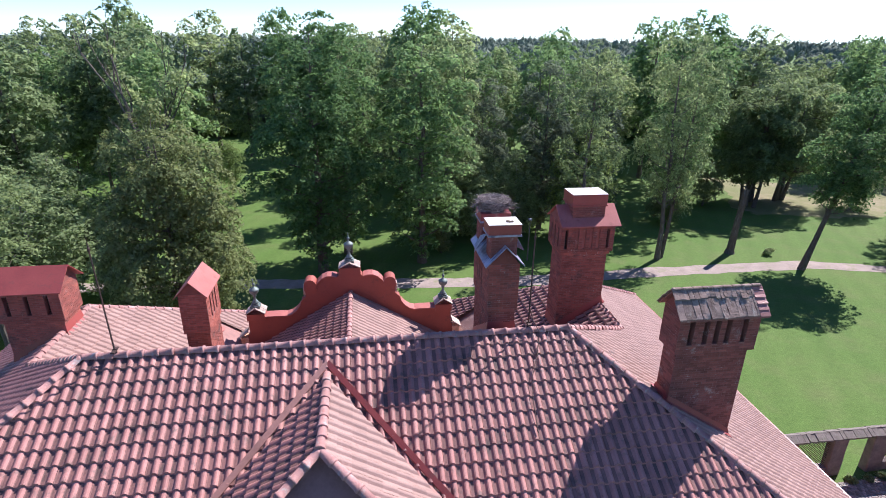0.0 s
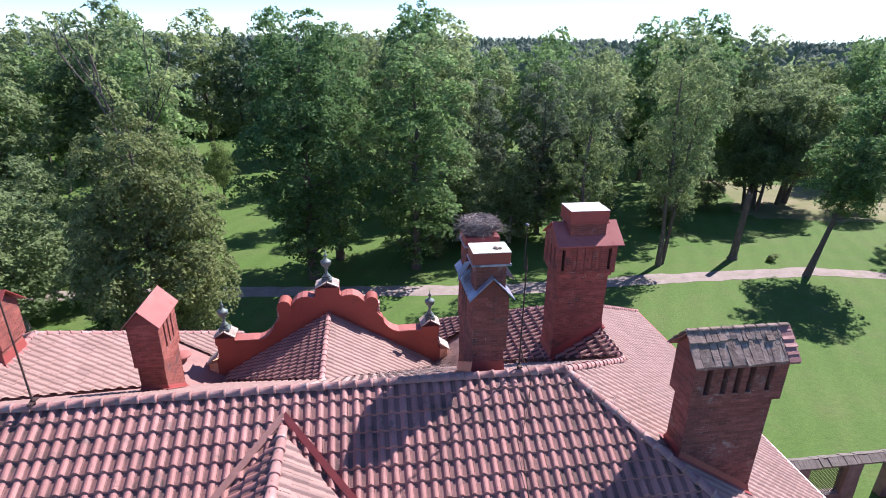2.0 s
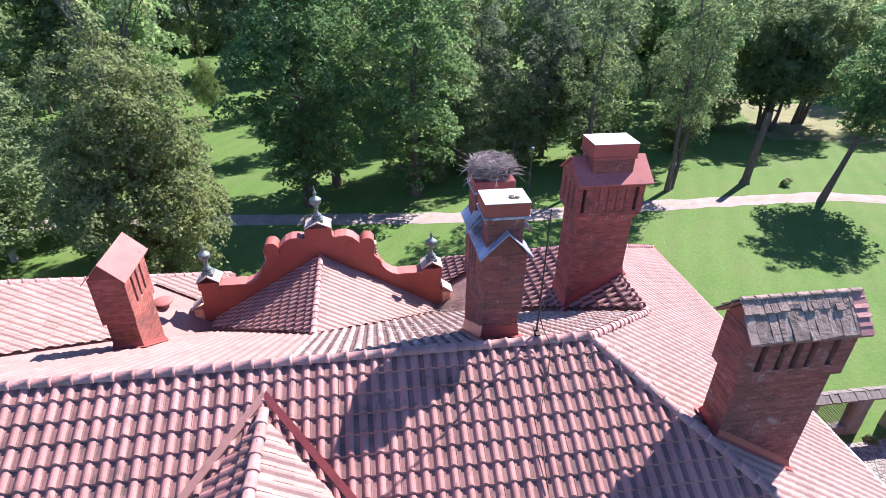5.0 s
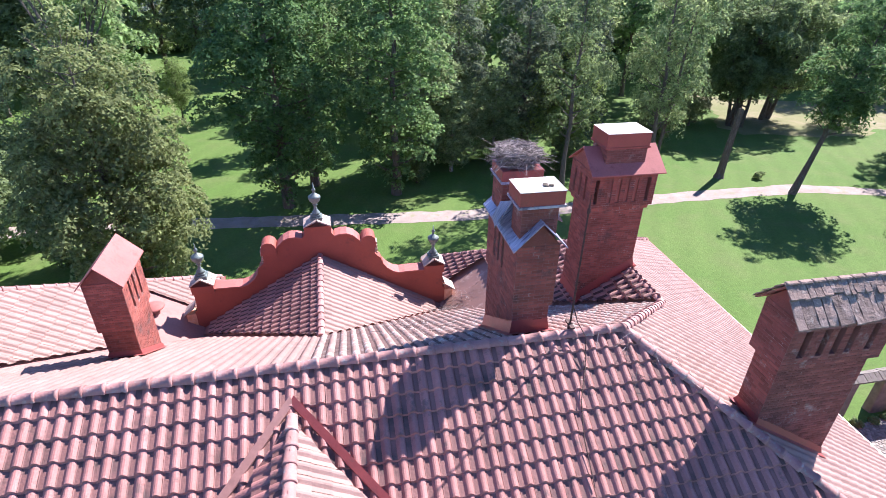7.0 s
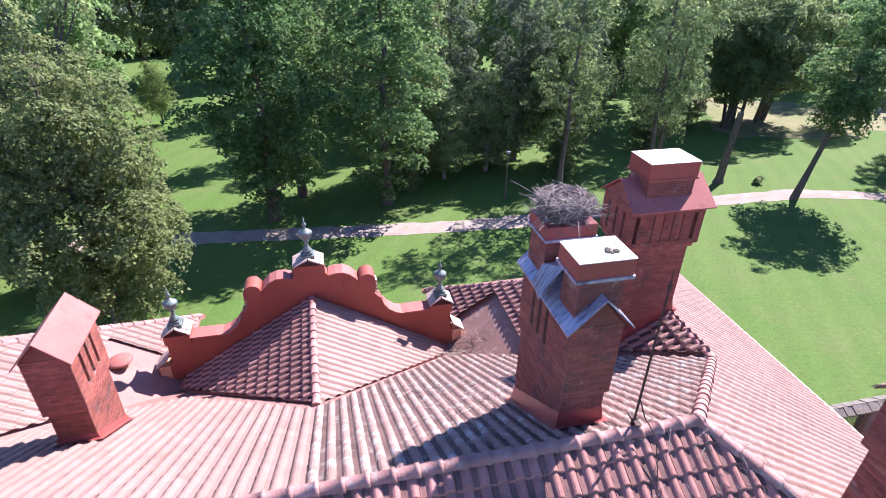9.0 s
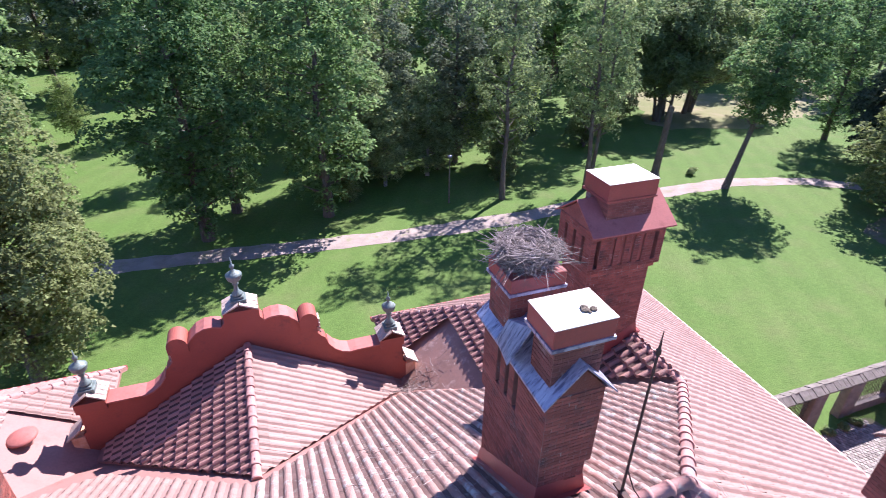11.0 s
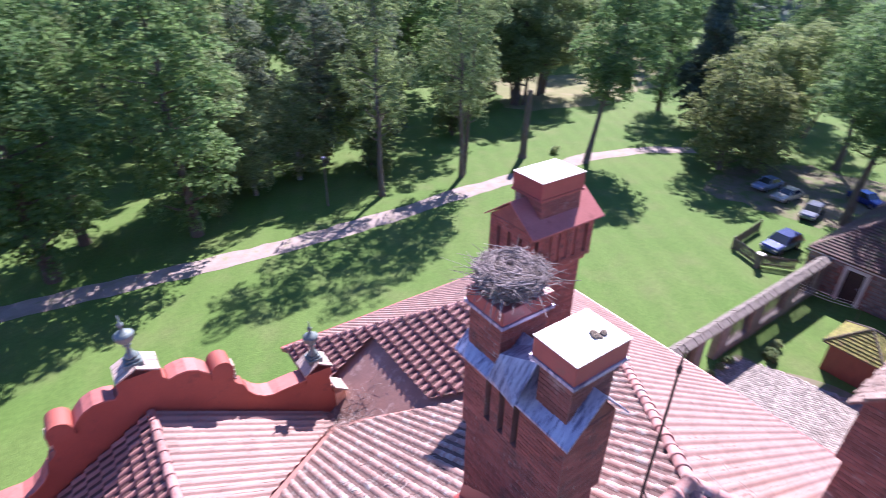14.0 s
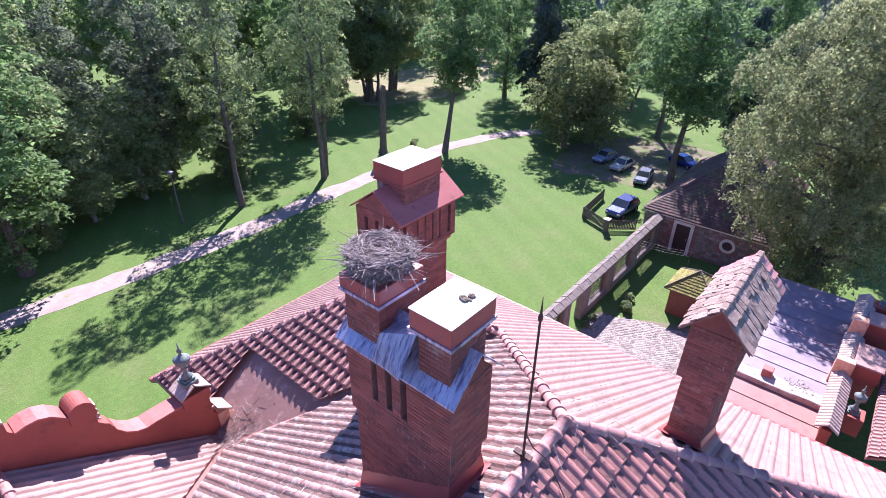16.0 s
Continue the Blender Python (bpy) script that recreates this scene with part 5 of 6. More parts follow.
KINDS = {
    "linden": tree("linden_tree", "dense olive-green linden tree leafy almost to the ground", 23.0, 6.0, 1.6, "park trees", L_LINDEN, M_BARK, 101, per=19, size=0.20, trunk=0.40, boughs=62, top=0.45),
    "maple": tree("maple_tree", "tall deep-green maple with a wide ragged crown", 31.0, 6.8, 1.6, "park trees", L_MAPLE, M_BARK, 102, per=11, size=0.26, trunk=0.50, boughs=48, top=0.36, foot=0.22),
    "maple_b": tree("maple_tree", "tall deep-green maple with a ragged crown", 29.0, 5.6, 1.4, "park trees", L_MAPLE, M_BARK, 103, per=9.5, size=0.27, trunk=0.46, boughs=44, top=0.30, foot=0.26),
    "high": tree("maple_tree", "tall deep-green maple with a high crown over bare trunk", 30.0, 6.4, 9.5, "park trees", L_MAPLE, M_BARK, 115, per=10, size=0.27, trunk=0.44, boughs=40, top=0.35),
    "ash": tree("ash_tree", "tall open ash tree with bare grey trunk", 31.0, 5.6, 8.5, "park trees", L_ASH, M_BARK, 104, per=8, size=0.24, trunk=0.38, boughs=32, top=0.27),
    "birch": tree("birch_tree", "light-green birch with drooping twigs", 25.0, 4.8, 2.5, "park trees", L_BIRCH, M_BIRCH, 105, per=7.5, hang=0.45, size=0.25, trunk=0.28, boughs=52, droop=0.5, top=0.42),
    "slim": tree("aspen_tree", "slim tall aspen leafy along its whole trunk", 27.0, 3.5, 2.5, "park trees", L_ASH, M_BARK, 106, per=7.5, size=0.26, trunk=0.30, boughs=54, top=0.36, bough=0.5),
    "low": tree("linden_tree", "lower bushy linden tree at the park edge", 14.0, 4.8, 1.0, "park trees", L_LINDEN, M_BARK, 107, per=8, size=0.26, trunk=0.26, boughs=40, top=0.42),
    "young": tree("young_tree", "young yellow-green tree among darker ones", 13.0, 3.2, 2.0, "park trees", L_LIGHT, M_BARK, 108, per=18, size=0.17, trunk=0.16, boughs=34, top=0.42, bough=0.5),
    "spruce": tree("spruce_tree", "dark blue-green spruce with hanging branches", 22.0, 4.0, 1.0, "park trees", L_CONIFER, M_BARK, 109, per=12, size=0.26, trunk=0.28, boughs=64, droop=0.9, top=1.30),
    "willow": tree("willow_tree", "huge olive-green willow beside the yard", 25.0, 7.6, 0.4, "park trees", L_WILLOW, M_BARK, 110, per=21, size=0.11, hang=0.7, trunk=0.55, boughs=95, droop=0.6, top=0.30, bough=0.34, spray=0.42, thick=2.4, foot=0.12),
    "multi": tree("alder_tree", "dark alder with several leaning stems under a broad crown", 23.0, 6.8, 4.6, "park trees", L_ASH, M_BARK, 111, per=11, size=0.27, trunk=0.46, boughs=60, clump=1.6, stems=4, splay=4.5, top=0.30),
    "dark": tree("alder_tree", "dark dense alder with dusky leaves down to the grass", 27.0, 5.2, 2.2, "park trees", L_DARK, M_BARK, 116, per=11, size=0.27, trunk=0.36, boughs=50, top=0.34),
    "bare": bare_tree("old_tree", "old half-dead tree with a fan of bare grey limbs", 27.0, 117, L_ASH, M_BARK),
    "back": tree("forest_tree", "tall green forest tree behind the park edge", 28.0, 6.2, 5.0, "forest trees", L_MAPLE, M_BARK, 112, per=4.2, size=0.41, trunk=0.36, boughs=42, top=0.36, forest=True, thick=1.2),
    "back_b": tree("forest_tree", "light-green forest tree behind the park edge", 27.0, 5.8, 4.0, "forest trees", L_BIRCH, M_BARK, 113, per=4.2, size=0.41, trunk=0.34, boughs=44, top=0.42, forest=True, thick=1.2),
    "back_c": tree("forest_tree", "dull green forest tree behind the park edge", 29.0, 6.4, 6.0, "forest trees", L_ASH, M_BARK, 114, per=4.2, size=0.41, trunk=0.34, boughs=42, top=0.30, forest=True, thick=1.2),
}
# usual width and height of each kind here, against its full size above
SIZE = {"maple_b": (1.03, 1.03), "high": (0.836, 0.88), "ash": (0.82, 0.82), "birch": (0.99, 0.66), "low": (1.2, 1.2), "young": (1.35, 1.35), "dark": (0.95, 0.95), "back": (1.066, 1.11), "back_b": (1.136, 1.115)}
USED = set()


def plant(kind, x, y, s=1.0, turn=0.0, wide=1.0, lean=0.0, lean_dir=0.0):
    src = KINDS[kind]
    kw, kh = SIZE.get(kind, (1, 1))
    m = Matrix.Translation((x, y, 0)) @ Matrix.Rotation(radians(lean), 4, Vector((-math.sin(radians(lean_dir)), math.cos(radians(lean_dir)), 0))) @ Matrix.Rotation(radians(turn), 4, "Z") @ Matrix.Diagonal((s * wide * kw, s * wide * kw, s * kh, 1))
    ob = copy_thing(src, m) if kind in USED else src
    USED.add(kind)
    ob.matrix_basis = m
    return ob


# park edge, from the far wing side round to the yard
plant("linden", -16.4, 47.0, 1.0, 20, 0.93)
plant("ash", -31, 46, 0.82, 40, 1.25)
plant("birch", -33, 56, 0.9, 140, 1.2)
plant("birch", -43, 62, 1.05, 20, 1.3)
plant("birch", -36, 68, 0.95, 70)
plant("low", -44, 48, 1.0, 200)
plant("maple", -5.4, 65.5, 1.0, 0, 1.08)
plant("maple_b", -2.4, 71.5, 1.0, 130)
plant("back_c", 13.5, 101.0, 1.0, 40)
plant("maple_b", 7.4, 67.2, 0.96, 250, 1.15)
plant("birch", 11.6, 74.5, 1.08, 100)
plant("slim", 14.7, 79.3, 1.0, 10)
plant("birch", 15.7, 73.6, 0.72, 30)
plant("birch", 21.9, 75.3, 0.82, 200)
plant("dark", 27.2, 79.0, 1.0, 100)
plant("ash", 28.2, 65.2, 1.1, 200, 0.9)
plant("young", 31.5, 74, 1.0, 20)
plant("dark", 34.2, 77.0, 0.86, 300)
plant("slim", 0.5, 91.0, 1.05, 30)
plant("ash", 7.0, 103.0, 0.95, 80)
plant("slim", -3.0, 113.0, 1.1, 200)
plant("slim", 10.5, 90.0, 1.0, 140)
plant("bare", -23.6, 66.0, 1.08, 0)
plant("young", -24.6, 104.5, 0.58, 70)
plant("dark", 18.0, 81.0, 0.9, 10)
plant("ash", 39.6, 64.6, 1.18, 20, 0.85, 3, 200)
plant("ash", 40.4, 65.2, 1.08, 320, 0.8, 6, 20)
plant("maple_b", 49.5, 80.5, 0.86, 60)
plant("high", 57.2, 59.2, 1.0, 170, 1.0, 15, 10)
plant("multi", 77.5, 91.0, 1.0, 0)
plant("multi", 68, 86.0, 0.95, 120)
plant("multi", 72.5, 89.5, 0.9, 220)
plant("birch", 88, 84.0, 0.85, 90)
for i, (x, y, sc_) in enumerate(((24, 77, .5), (30.4, 70.0, .36), (-28, 62, .6), (-24.5, 55, .35), (48.5, 79, .5), (61, 88, .5))):
    plant("low", x, y, sc_, 47 * i)
plant("birch", 16.4, 77.2, 0.86, 80)
plant("low", 10.4, 70.2, 0.32, 140)
# yard side
plant("low", 70.5, 47.5, 0.95, 0)
plant("low", 73.5, 44.0, 0.75, 90)
plant("spruce", 84, 60.0, 1.0, 0)
plant("maple_b", 88, 70.0, 0.8, 20)
plant("high", 66.9, 30.3, 0.95, 200, 1.15)
plant("high", 84, 38.5, 0.9, 20, 1.1)
plant("multi", 83, 47.5, 0.8, 120)
plant("birch", 78, 50.0, 0.62, 10)
plant("ash", 94.2, 47.7, 0.8, 60, 1.0, 14, 300)
plant("ash", 89.8, 30.1, 0.62, 250, 1.0, 10, 330)
plant("spruce", 95, 30.6, 0.85, 60)
plant("spruce", 97, 22, 0.95, 160)
plant("willow", 49.8, 12.8, 1.05, 0, 1.08)
plant("linden", 68, 12, 0.9, 220)
plant("maple", 92, 8, 0.9, 100)
plant("maple_b", 110, 30, 0.9, 100)
plant("maple", 108, 56, 0.85, 10)

# the woods behind: rows with two open glades
rnd = random.Random(77)
for x, y in ((12, 112), (19, 118), (-62, 138), (-52, 143), (-43, 137), (-35, 142), (-27, 139), (-19, 144), (-10, 138), (-2, 143), (7, 139), (15, 143), (-31, 90), (-37, 98), (58, 131), (67, 137), (76, 132), (84, 140), (93, 134), (101, 141), (110, 133), (119, 139), (128, 128), (72, 148), (88, 150), (105, 151)):
    plant(("back", "back_b", "back_c")[1 if x < -25 else int(x * y) % 3], x, y, rnd.uniform(0.95, 1.15) if x < 40 else rnd.uniform(0.68, 0.84), rnd.uniform(0, 360), rnd.uniform(0.9, 1.15))
wood = ["back", "back_b", "back_c", "back", "back_c"]
glade = lambda x, y: (-27 < x + (y - 70) * 0.28 < 17 and y < 127) or (60 < x < 108 and 76 < y < 122 and x > 60 + (y - 76) * 0.2)
count = 0
for row, y0 in enumerate((96, 109, 124)):
    x = -84 - row * 6
    while x < 150 + row * 12:
        xx, yy = x + rnd.uniform(-2, 2), y0 + rnd.uniform(-4, 4)
        x += rnd.uniform(9.0, 13.5) * (1.15 - 0.05 * row)
        if glade(xx, yy) or (xx > 62 and yy < 84):
            continue
        plant(rnd.choice(wood), xx, yy, rnd.uniform(0.82, 1.08), rnd.uniform(0, 360), rnd.uniform(0.85, 1.1))
        count += 1
for xx, yy in ((-58, 60), (-52, 74), (-66, 70), (-75, 58), (-60, 46), (-26, 78), (-48, 84), (112, 72), (122, 50), (126, 20), (120, 0), (104, -14), (134, 64), (134, 36), (-88, 64), (-30, 86)):
    plant("back_b" if xx < -40 else rnd.choice(wood), xx, yy, rnd.uniform(0.8, 0.98), rnd.uniform(0, 360))


def far_woods():
    """Woods towards the horizon: a great many crowns, each a dark heart under loose foliage, on rising land."""
    rs = np.random.RandomState(9)
    ico = bmesh.new()
    bmesh.ops.create_icosphere(ico, subdivisions=1, radius=1.0)
    iv = np.array([v.co[:] for v in ico.verts])
    fi = np.array([[v.index for v in f.verts] for f in ico.faces])
    ico.free()
    vs, fs = [], []
    n = 0
    for i in range(5600):
        d = 150 + 1600 * rs.rand() ** 1.5
        a = radians(rs.uniform(-20, 160))
        x, y = 10 + d * math.cos(a), d * math.sin(a) + 20
        if y < 140 and -130 < x < 160:
            continue
        rise = max(0.0, d - 450) * 0.012 * (0.6 + 0.4 * math.cos(a * 1.3 - 0.9))
        conifer = d > 700 and rs.rand() < 0.2
        r = rs.uniform(3.5, 6.5) if d < 500 else rs.uniform(5, 9)
        mid = np.array([x, y, rise + 8 + rs.uniform(-4, 4)])
        tall = 1.7 if conifer else 1.35
        deep = (mid[2] + r * tall * 0.55) / 2               # the heart reaches down to the ground
        vs.append(iv * np.array([r * 0.85, r * 0.85, deep]) + np.array([x, y, deep]))
        fs.append(fi + n)
        n += len(iv)
        m = 80 if d < 330 else 40 if d < 650 else 17
        g = rs.normal(size=(m, 3))
        g /= np.linalg.norm(g, axis=1)[:, None]
        g[:, 2] = np.abs(g[:, 2]) * 1.1 - 0.1
        p = g * np.array([r, r, r * tall]) * rs.uniform(0.75, 1.1, (m, 1))
        if conifer:
            p[:, :2] *= np.clip(1.0 - p[:, 2:3] / (r * tall * 1.05), 0.03, 1.2) * 0.8
        size = (0.55 if d < 330 else 0.8 if d < 650 else 1.15) * (0.6 + 0.8 * rs.rand(m, 1, 1))
        t = (p + mid)[:, None, :] + rs.normal(size=(m, 3, 3)) * size
        vs.append(t.reshape(-1, 3))
        fs.append(np.arange(3 * m).reshape(-1, 3) + n)
        n += 3 * m
    v, f = np.concatenate(vs), np.concatenate(fs)
    me = bpy.data.meshes.new("far_woods")
    me.vertices.add(len(v))
    me.vertices.foreach_set("co", v.reshape(-1))
    me.loops.add(3 * len(f))
    me.loops.foreach_set("vertex_index", f.reshape(-1).astype(np.int32))
    me.polygons.add(len(f))
    me.polygons.foreach_set("loop_start", np.arange(0, 3 * len(f), 3, dtype=np.int32))
    me.update()
    me.validate()
    ob = put("far_woods", me, M_FARWOOD)
    tagged(ob, "distant wooded hills along the horizon", "forest", kind="stuff")


far_woods()

# dead trunk and the pale sapling beside it
snag = thing("tree_stump", "tall bare broken trunk standing on grass", "dead tree", at=(51.2, 65.7, 0))
bm = tube(bmesh.new(), [(51.2, 65.7, -0.1), (51.3, 65.75, 0.6), (51.5, 65.8, 4.5), (51.9, 65.9, 9.2)], [0.75, 0.52, 0.42, 0.36], 12)
for v in bm.verts:
    if v.co.z > 9:
        v.co.z += 0.35 * noise.noise(v.co * 3)
part("trunk", bm, M_BARK, snag)

# ---- the yard: garden wall, barn, shed, fence, cobbles ----
gw = thing("garden_wall", "old garden wall of stone piers and lattice with stone coping", "wall", at=(38, 26, 0))
rnd = random.Random(301)
piers = [(24.0, 25.0), (27.6, 28.5), (31.2, 32.3), (34.4, 35.6), (38.8, 40.4), (44.2, 45.6), (49.4, 50.6)]
for a, b in piers:
    bm = boxes((a, b, 25.7, 26.3, -0.1, 3.2), bevel=0.05)
    bmesh.ops.subdivide_edges(bm, edges=bm.edges, cuts=2, use_grid_fill=True)
    for v in bm.verts:
        v.co += Vector(noise.noise_vector(v.co * 1.9)) * 0.06
    part("pier", bm, M_FIELD, gw)
part("beam", boxes((24.0, 50.6, 25.72, 26.28, 3.18, 3.34)), M_FIELD, gw)
for (a, b), (c, d) in zip(piers, piers[1:]):
    if abs(b - 32.3) < 0.01:
        continue                      # the gateway
    part("plinth", boxes((b, c, 25.75, 26.25, -0.1, 0.7)), M_FIELD, gw)
    bm = bmesh.new()
    k = int((c - b + 2.4) / 0.22)
    for i in range(k):
        x = b - 2.4 + i * 0.22
        for s in (0, 1):
            p, q = Vector((x, 26.0, 0.7)), Vector((x + 2.4, 26.0, 3.18))
            if s:
                p, q = Vector((x + 2.4, 26.02, 0.7)), Vector((x, 26.02, 3.18))
            t0, t1 = sorted(((b - p.x) / (q.x - p.x), (c - p.x) / (q.x - p.x)))
            t0, t1 = max(0, t0), min(1, t1)
            if t1 - t0 > 0.03:
                tube(bm, [p.lerp(q, t0), p.lerp(q, t1)], [0.018, 0.018], 4)
    o = part("lattice", bm, M_RUST, gw, "thin rusty iron lattice")
    o["kind"] = "stuff"
x = 23.9
while x < 50.7:
    w = rnd.uniform(0.28, 0.46)
    for side in (-1, 1):
        bm = bmesh.new()
        y0, y1 = (25.5, 26.02) if side < 0 else (25.98, 26.5)
        za, zb = (3.34, 3.62) if side < 0 else (3.62, 3.34)
        j = rnd.uniform(-0.02, 0.03)
        sheet(bm, [(x + 0.012, y0, za + j), (x + w - 0.012, y0, za + j), (x + w - 0.012, y1, zb + j), (x + 0.012, y1, zb + j)], 0.11)
        part("coping_stone", bm, M_WALLCAP, gw)
    x += w


def cobbles():
    rnd = random.Random(302)
    ring = [(26, 24.9), (36.6, 25.2), (37.3, 22.6), (39.0, 19.6), (39.4, 17.6), (37, 12), (28, 12)]
    inside = lambda x, y: all((q[0] - o[0]) * (y - o[1]) - (q[1] - o[1]) * (x - o[0]) <= 0 for o, q in zip(ring, ring[1:] + ring[:1]))
    step, h = 0.25, 0.215
    spot = {(i, j): (26 + i * step + step / 2 * (j % 2) + rnd.uniform(-.065, .065), 12 + j * h + rnd.uniform(-.055, .055)) for i in range(-1, 62) for j in range(-1, 66)}
    vs, fs = [], []
    for (i, j), (x, y) in spot.items():
        o = j % 2
        near = [(i + 1, j), (i + o, j + 1), (i + o - 1, j + 1), (i - 1, j), (i + o - 1, j - 1), (i + o, j - 1)]
        if not inside(x, y) or any(q not in spot for q in near):
            continue
        k, top = len(vs), rnd.uniform(0.045, 0.07)
        ring6 = []
        for a, b in zip(near, near[1:] + near[:1]):
            ring6.append(((x + spot[a][0] + spot[b][0]) / 3, (y + spot[a][1] + spot[b][1]) / 3))
        for q, z in ((0.95, 0.005), (0.92, top - 0.018), (0.72, top)):
            vs += [(x + (px - x) * q, y + (py - y) * q, z) for px, py in ring6]
        for base_i in (0, 6):
            for t in range(6):
                fs.append((k + base_i + t, k + base_i + (t + 1) % 6, k + base_i + 6 + (t + 1) % 6, k + base_i + 6 + t))
        fs.append(tuple(k + 12 + t for t in range(6)))
    base = patch("yard_ground", ring, 0.012, M_EARTH, "sandy joints under a cobbled yard", "yard", 8, 0.1)
    o = raw("cobbles", vs, fs, M_COBBLE, None)
    tagged(o, "irregular pale grey cobblestones packed close over the yard", "cobblestones", kind="stuff")


cobbles()

barn = thing("barn", "low fieldstone barn with whitewashed trim and dark mossy hip roof", "barn", at=(57, 22, 0))
BX0, BX1, BY0, BY1, BZ = 50.8, 68.0, 16.2, 27.5, 3.75
DY_, DYE = 22.9, 24.25
part("stone_wall", boxes((BX0, BX0 + 0.5, BY0, DY_, 0, BZ), (BX0, BX0 + 0.5, DYE, BY1, 0, BZ), (BX0, BX0 + 0.5, DY_, DYE, 3.05, BZ), (BX0 + 0.5, BX1, BY0, BY0 + 0.5, 0, BZ), (BX0 + 0.5, BX1, BY1 - 0.5, BY1, 0, BZ), (BX1 - 0.5, BX1, BY0 + 0.5, BY1 - 0.5, 0, BZ)), M_MORTAR, barn)
vs, fs = [], []
rnd = random.Random(303)
for r in range(11):
    y = BY0
    while y < BY1 - 0.1:
        w = rnd.uniform(0.3, 0.6)
        y1, z0 = min(BY1, y + w), 0.02 + r * 0.335
        blocked = (y1 > DY_ - 0.35 and y < DYE + 0.35 and z0 < 3.4) or (abs((y + y1) / 2 - 19.4) < 0.85 and abs(z0 + 0.17 - 2.26) < 0.8)
        if not blocked:
            k = len(vs)
            d = rnd.uniform(0.02, 0.07)
            for dd, e in ((0.0, 0.02), (d, 0.06)):
                vs += [(BX0 - dd, y + e, z0 + e), (BX0 - dd, y1 - e, z0 + e + rnd.uniform(0, .02)), (BX0 - dd, y1 - e, z0 + 0.335 - e), (BX0 - dd, y + e, z0 + 0.335 - e)]
            fs += [(k + 4, k + 5, k + 6, k + 7), (k, k + 1, k + 5, k + 4), (k + 1, k + 2, k + 6, k + 5), (k + 2, k + 3, k + 7, k + 6), (k + 3, k, k + 4, k + 7)]
        y = y1
o = raw("fieldstone_facing", vs, fs, M_FIELD, barn, "grey-brown rubble stones")
o["kind"] = "stuff"
part("cornice", boxes((BX0 - 0.16, BX0 + 0.1, BY0 - 0.16, BY1 + 0.16, BZ - 0.28, BZ + 0.02)), M_WHITE, barn, "whitewashed cornice band")
for a, b, c, d in ((DY_ - 0.30, DY_, 0, 3.32), (DYE, DYE + 0.30, 0, 3.32), (DY_, DYE, 3.05, 3.32)):
    part("door_frame", boxes((BX0 - 0.09, BX0 + 0.25, a, b, c, d)), M_WHITE, barn, "whitewashed door surround")
dd = part("door", boxes((BX0 + 0.12, BX0 + 0.18, DY_, DYE, 0, 3.05)), M_DARKDOOR, barn, "dark closed plank door")
part("door_handle", boxes((BX0 + 0.07, BX0 + 0.12, DY_ + 0.2, DY_ + 0.26, 1.45, 1.62)), M_GALV, dd)
bm = bmesh.new()
rings = [[bm.verts.new((BX0 - dx, 19.4 + r * math.cos(6.2832 * k / 24), 2.26 + r * math.sin(6.2832 * k / 24))) for k in range(24)] for dx, r in ((0.0, 0.72), (0.1, 0.70), (0.1, 0.46), (-0.08, 0.44))]
for a, b in zip(rings, rings[1:]):
    for k in range(24):
        bm.faces.new((a[k], a[(k + 1) % 24], b[(k + 1) % 24], b[k]))
part("round_window_ring", bm, M_WHITE, barn, "whitewashed ring round the oval window")
bm = bmesh.new()
bm.faces.new([bm.verts.new((BX0 - 0.02, 19.4 + 0.47 * math.cos(6.2832 * k / 24), 2.26 + 0.47 * math.sin(6.2832 * k / 24))) for k in range(24)])
part("round_window_pane", bm, M_DARKDOOR, barn)
RX0, RX1, RY, RZ = 57.2, 62.5, 21.85, 8.6
e = 0.20
cor = [(BX0 - e, BY0 - e, BZ), (BX1 + e, BY0 - e, BZ), (BX1 + e, BY1 + e, BZ), (BX0 - e, BY1 + e, BZ)]
ra, rb = (RX0, RY, RZ), (RX1, RY, RZ)
for nm, c in (("roof_slope", [cor[3], cor[0], ra]), ("roof_slope", [cor[0], cor[1], rb, ra]), ("roof_slope", [cor[1], cor[2], rb]), ("roof_slope", [cor[2], cor[3], ra, rb])):
    part(nm, sheet(bmesh.new(), c, 0.12), M_BARNROOF, barn)


def plain_courses(parent, tri, width, course, material, lift=0.05):
    """Rows of lapped tiles on a plane given by its eave ends and its top points."""
    e0, e1, t1, t0 = [Vector(p) for p in tri]
    vs, fs = [], []
    up_len = ((t0 + t1) / 2 - (e0 + e1) / 2).length
    rows = int(up_len / course)
    nrm = (e1 - e0).cross(t0 - e0).normalized()
    if nrm.z < 0:
        nrm = -nrm
    rr = random.Random(4)
    for r in range(rows):
        f0, f1 = r / rows, min(1.0, (r + 1.12) / rows)
        a, b = e0.lerp(t0, f0), e1.lerp(t1, f0)
        c, d = e0.lerp(t0, f1), e1.lerp(t1, f1)
        n = max(1, int((b - a).length / width))
        for i in range(n):
            g0, g1 = i / n, (i + 0.94) / n
            k = len(vs)
            l = lift + rr.uniform(0, 0.015)
            p, q, s, t = a.lerp(b, g0) + nrm * l, a.lerp(b, g1) + nrm * l, c.lerp(d, g1) + nrm * 0.008, c.lerp(d, g0) + nrm * 0.008
            vs += [p, q, s, t, a.lerp(b, g0), a.lerp(b, g1)]
            fs += [(k, k + 1, k + 2, k + 3), (k + 4, k + 5, k + 1, k)]
    o = raw("roof_tiles", [tuple(v) for v in vs], fs, material, parent)
    o["kind"] = "stuff"


up = lambda p: (p[0], p[1], p[2] + 0.004)
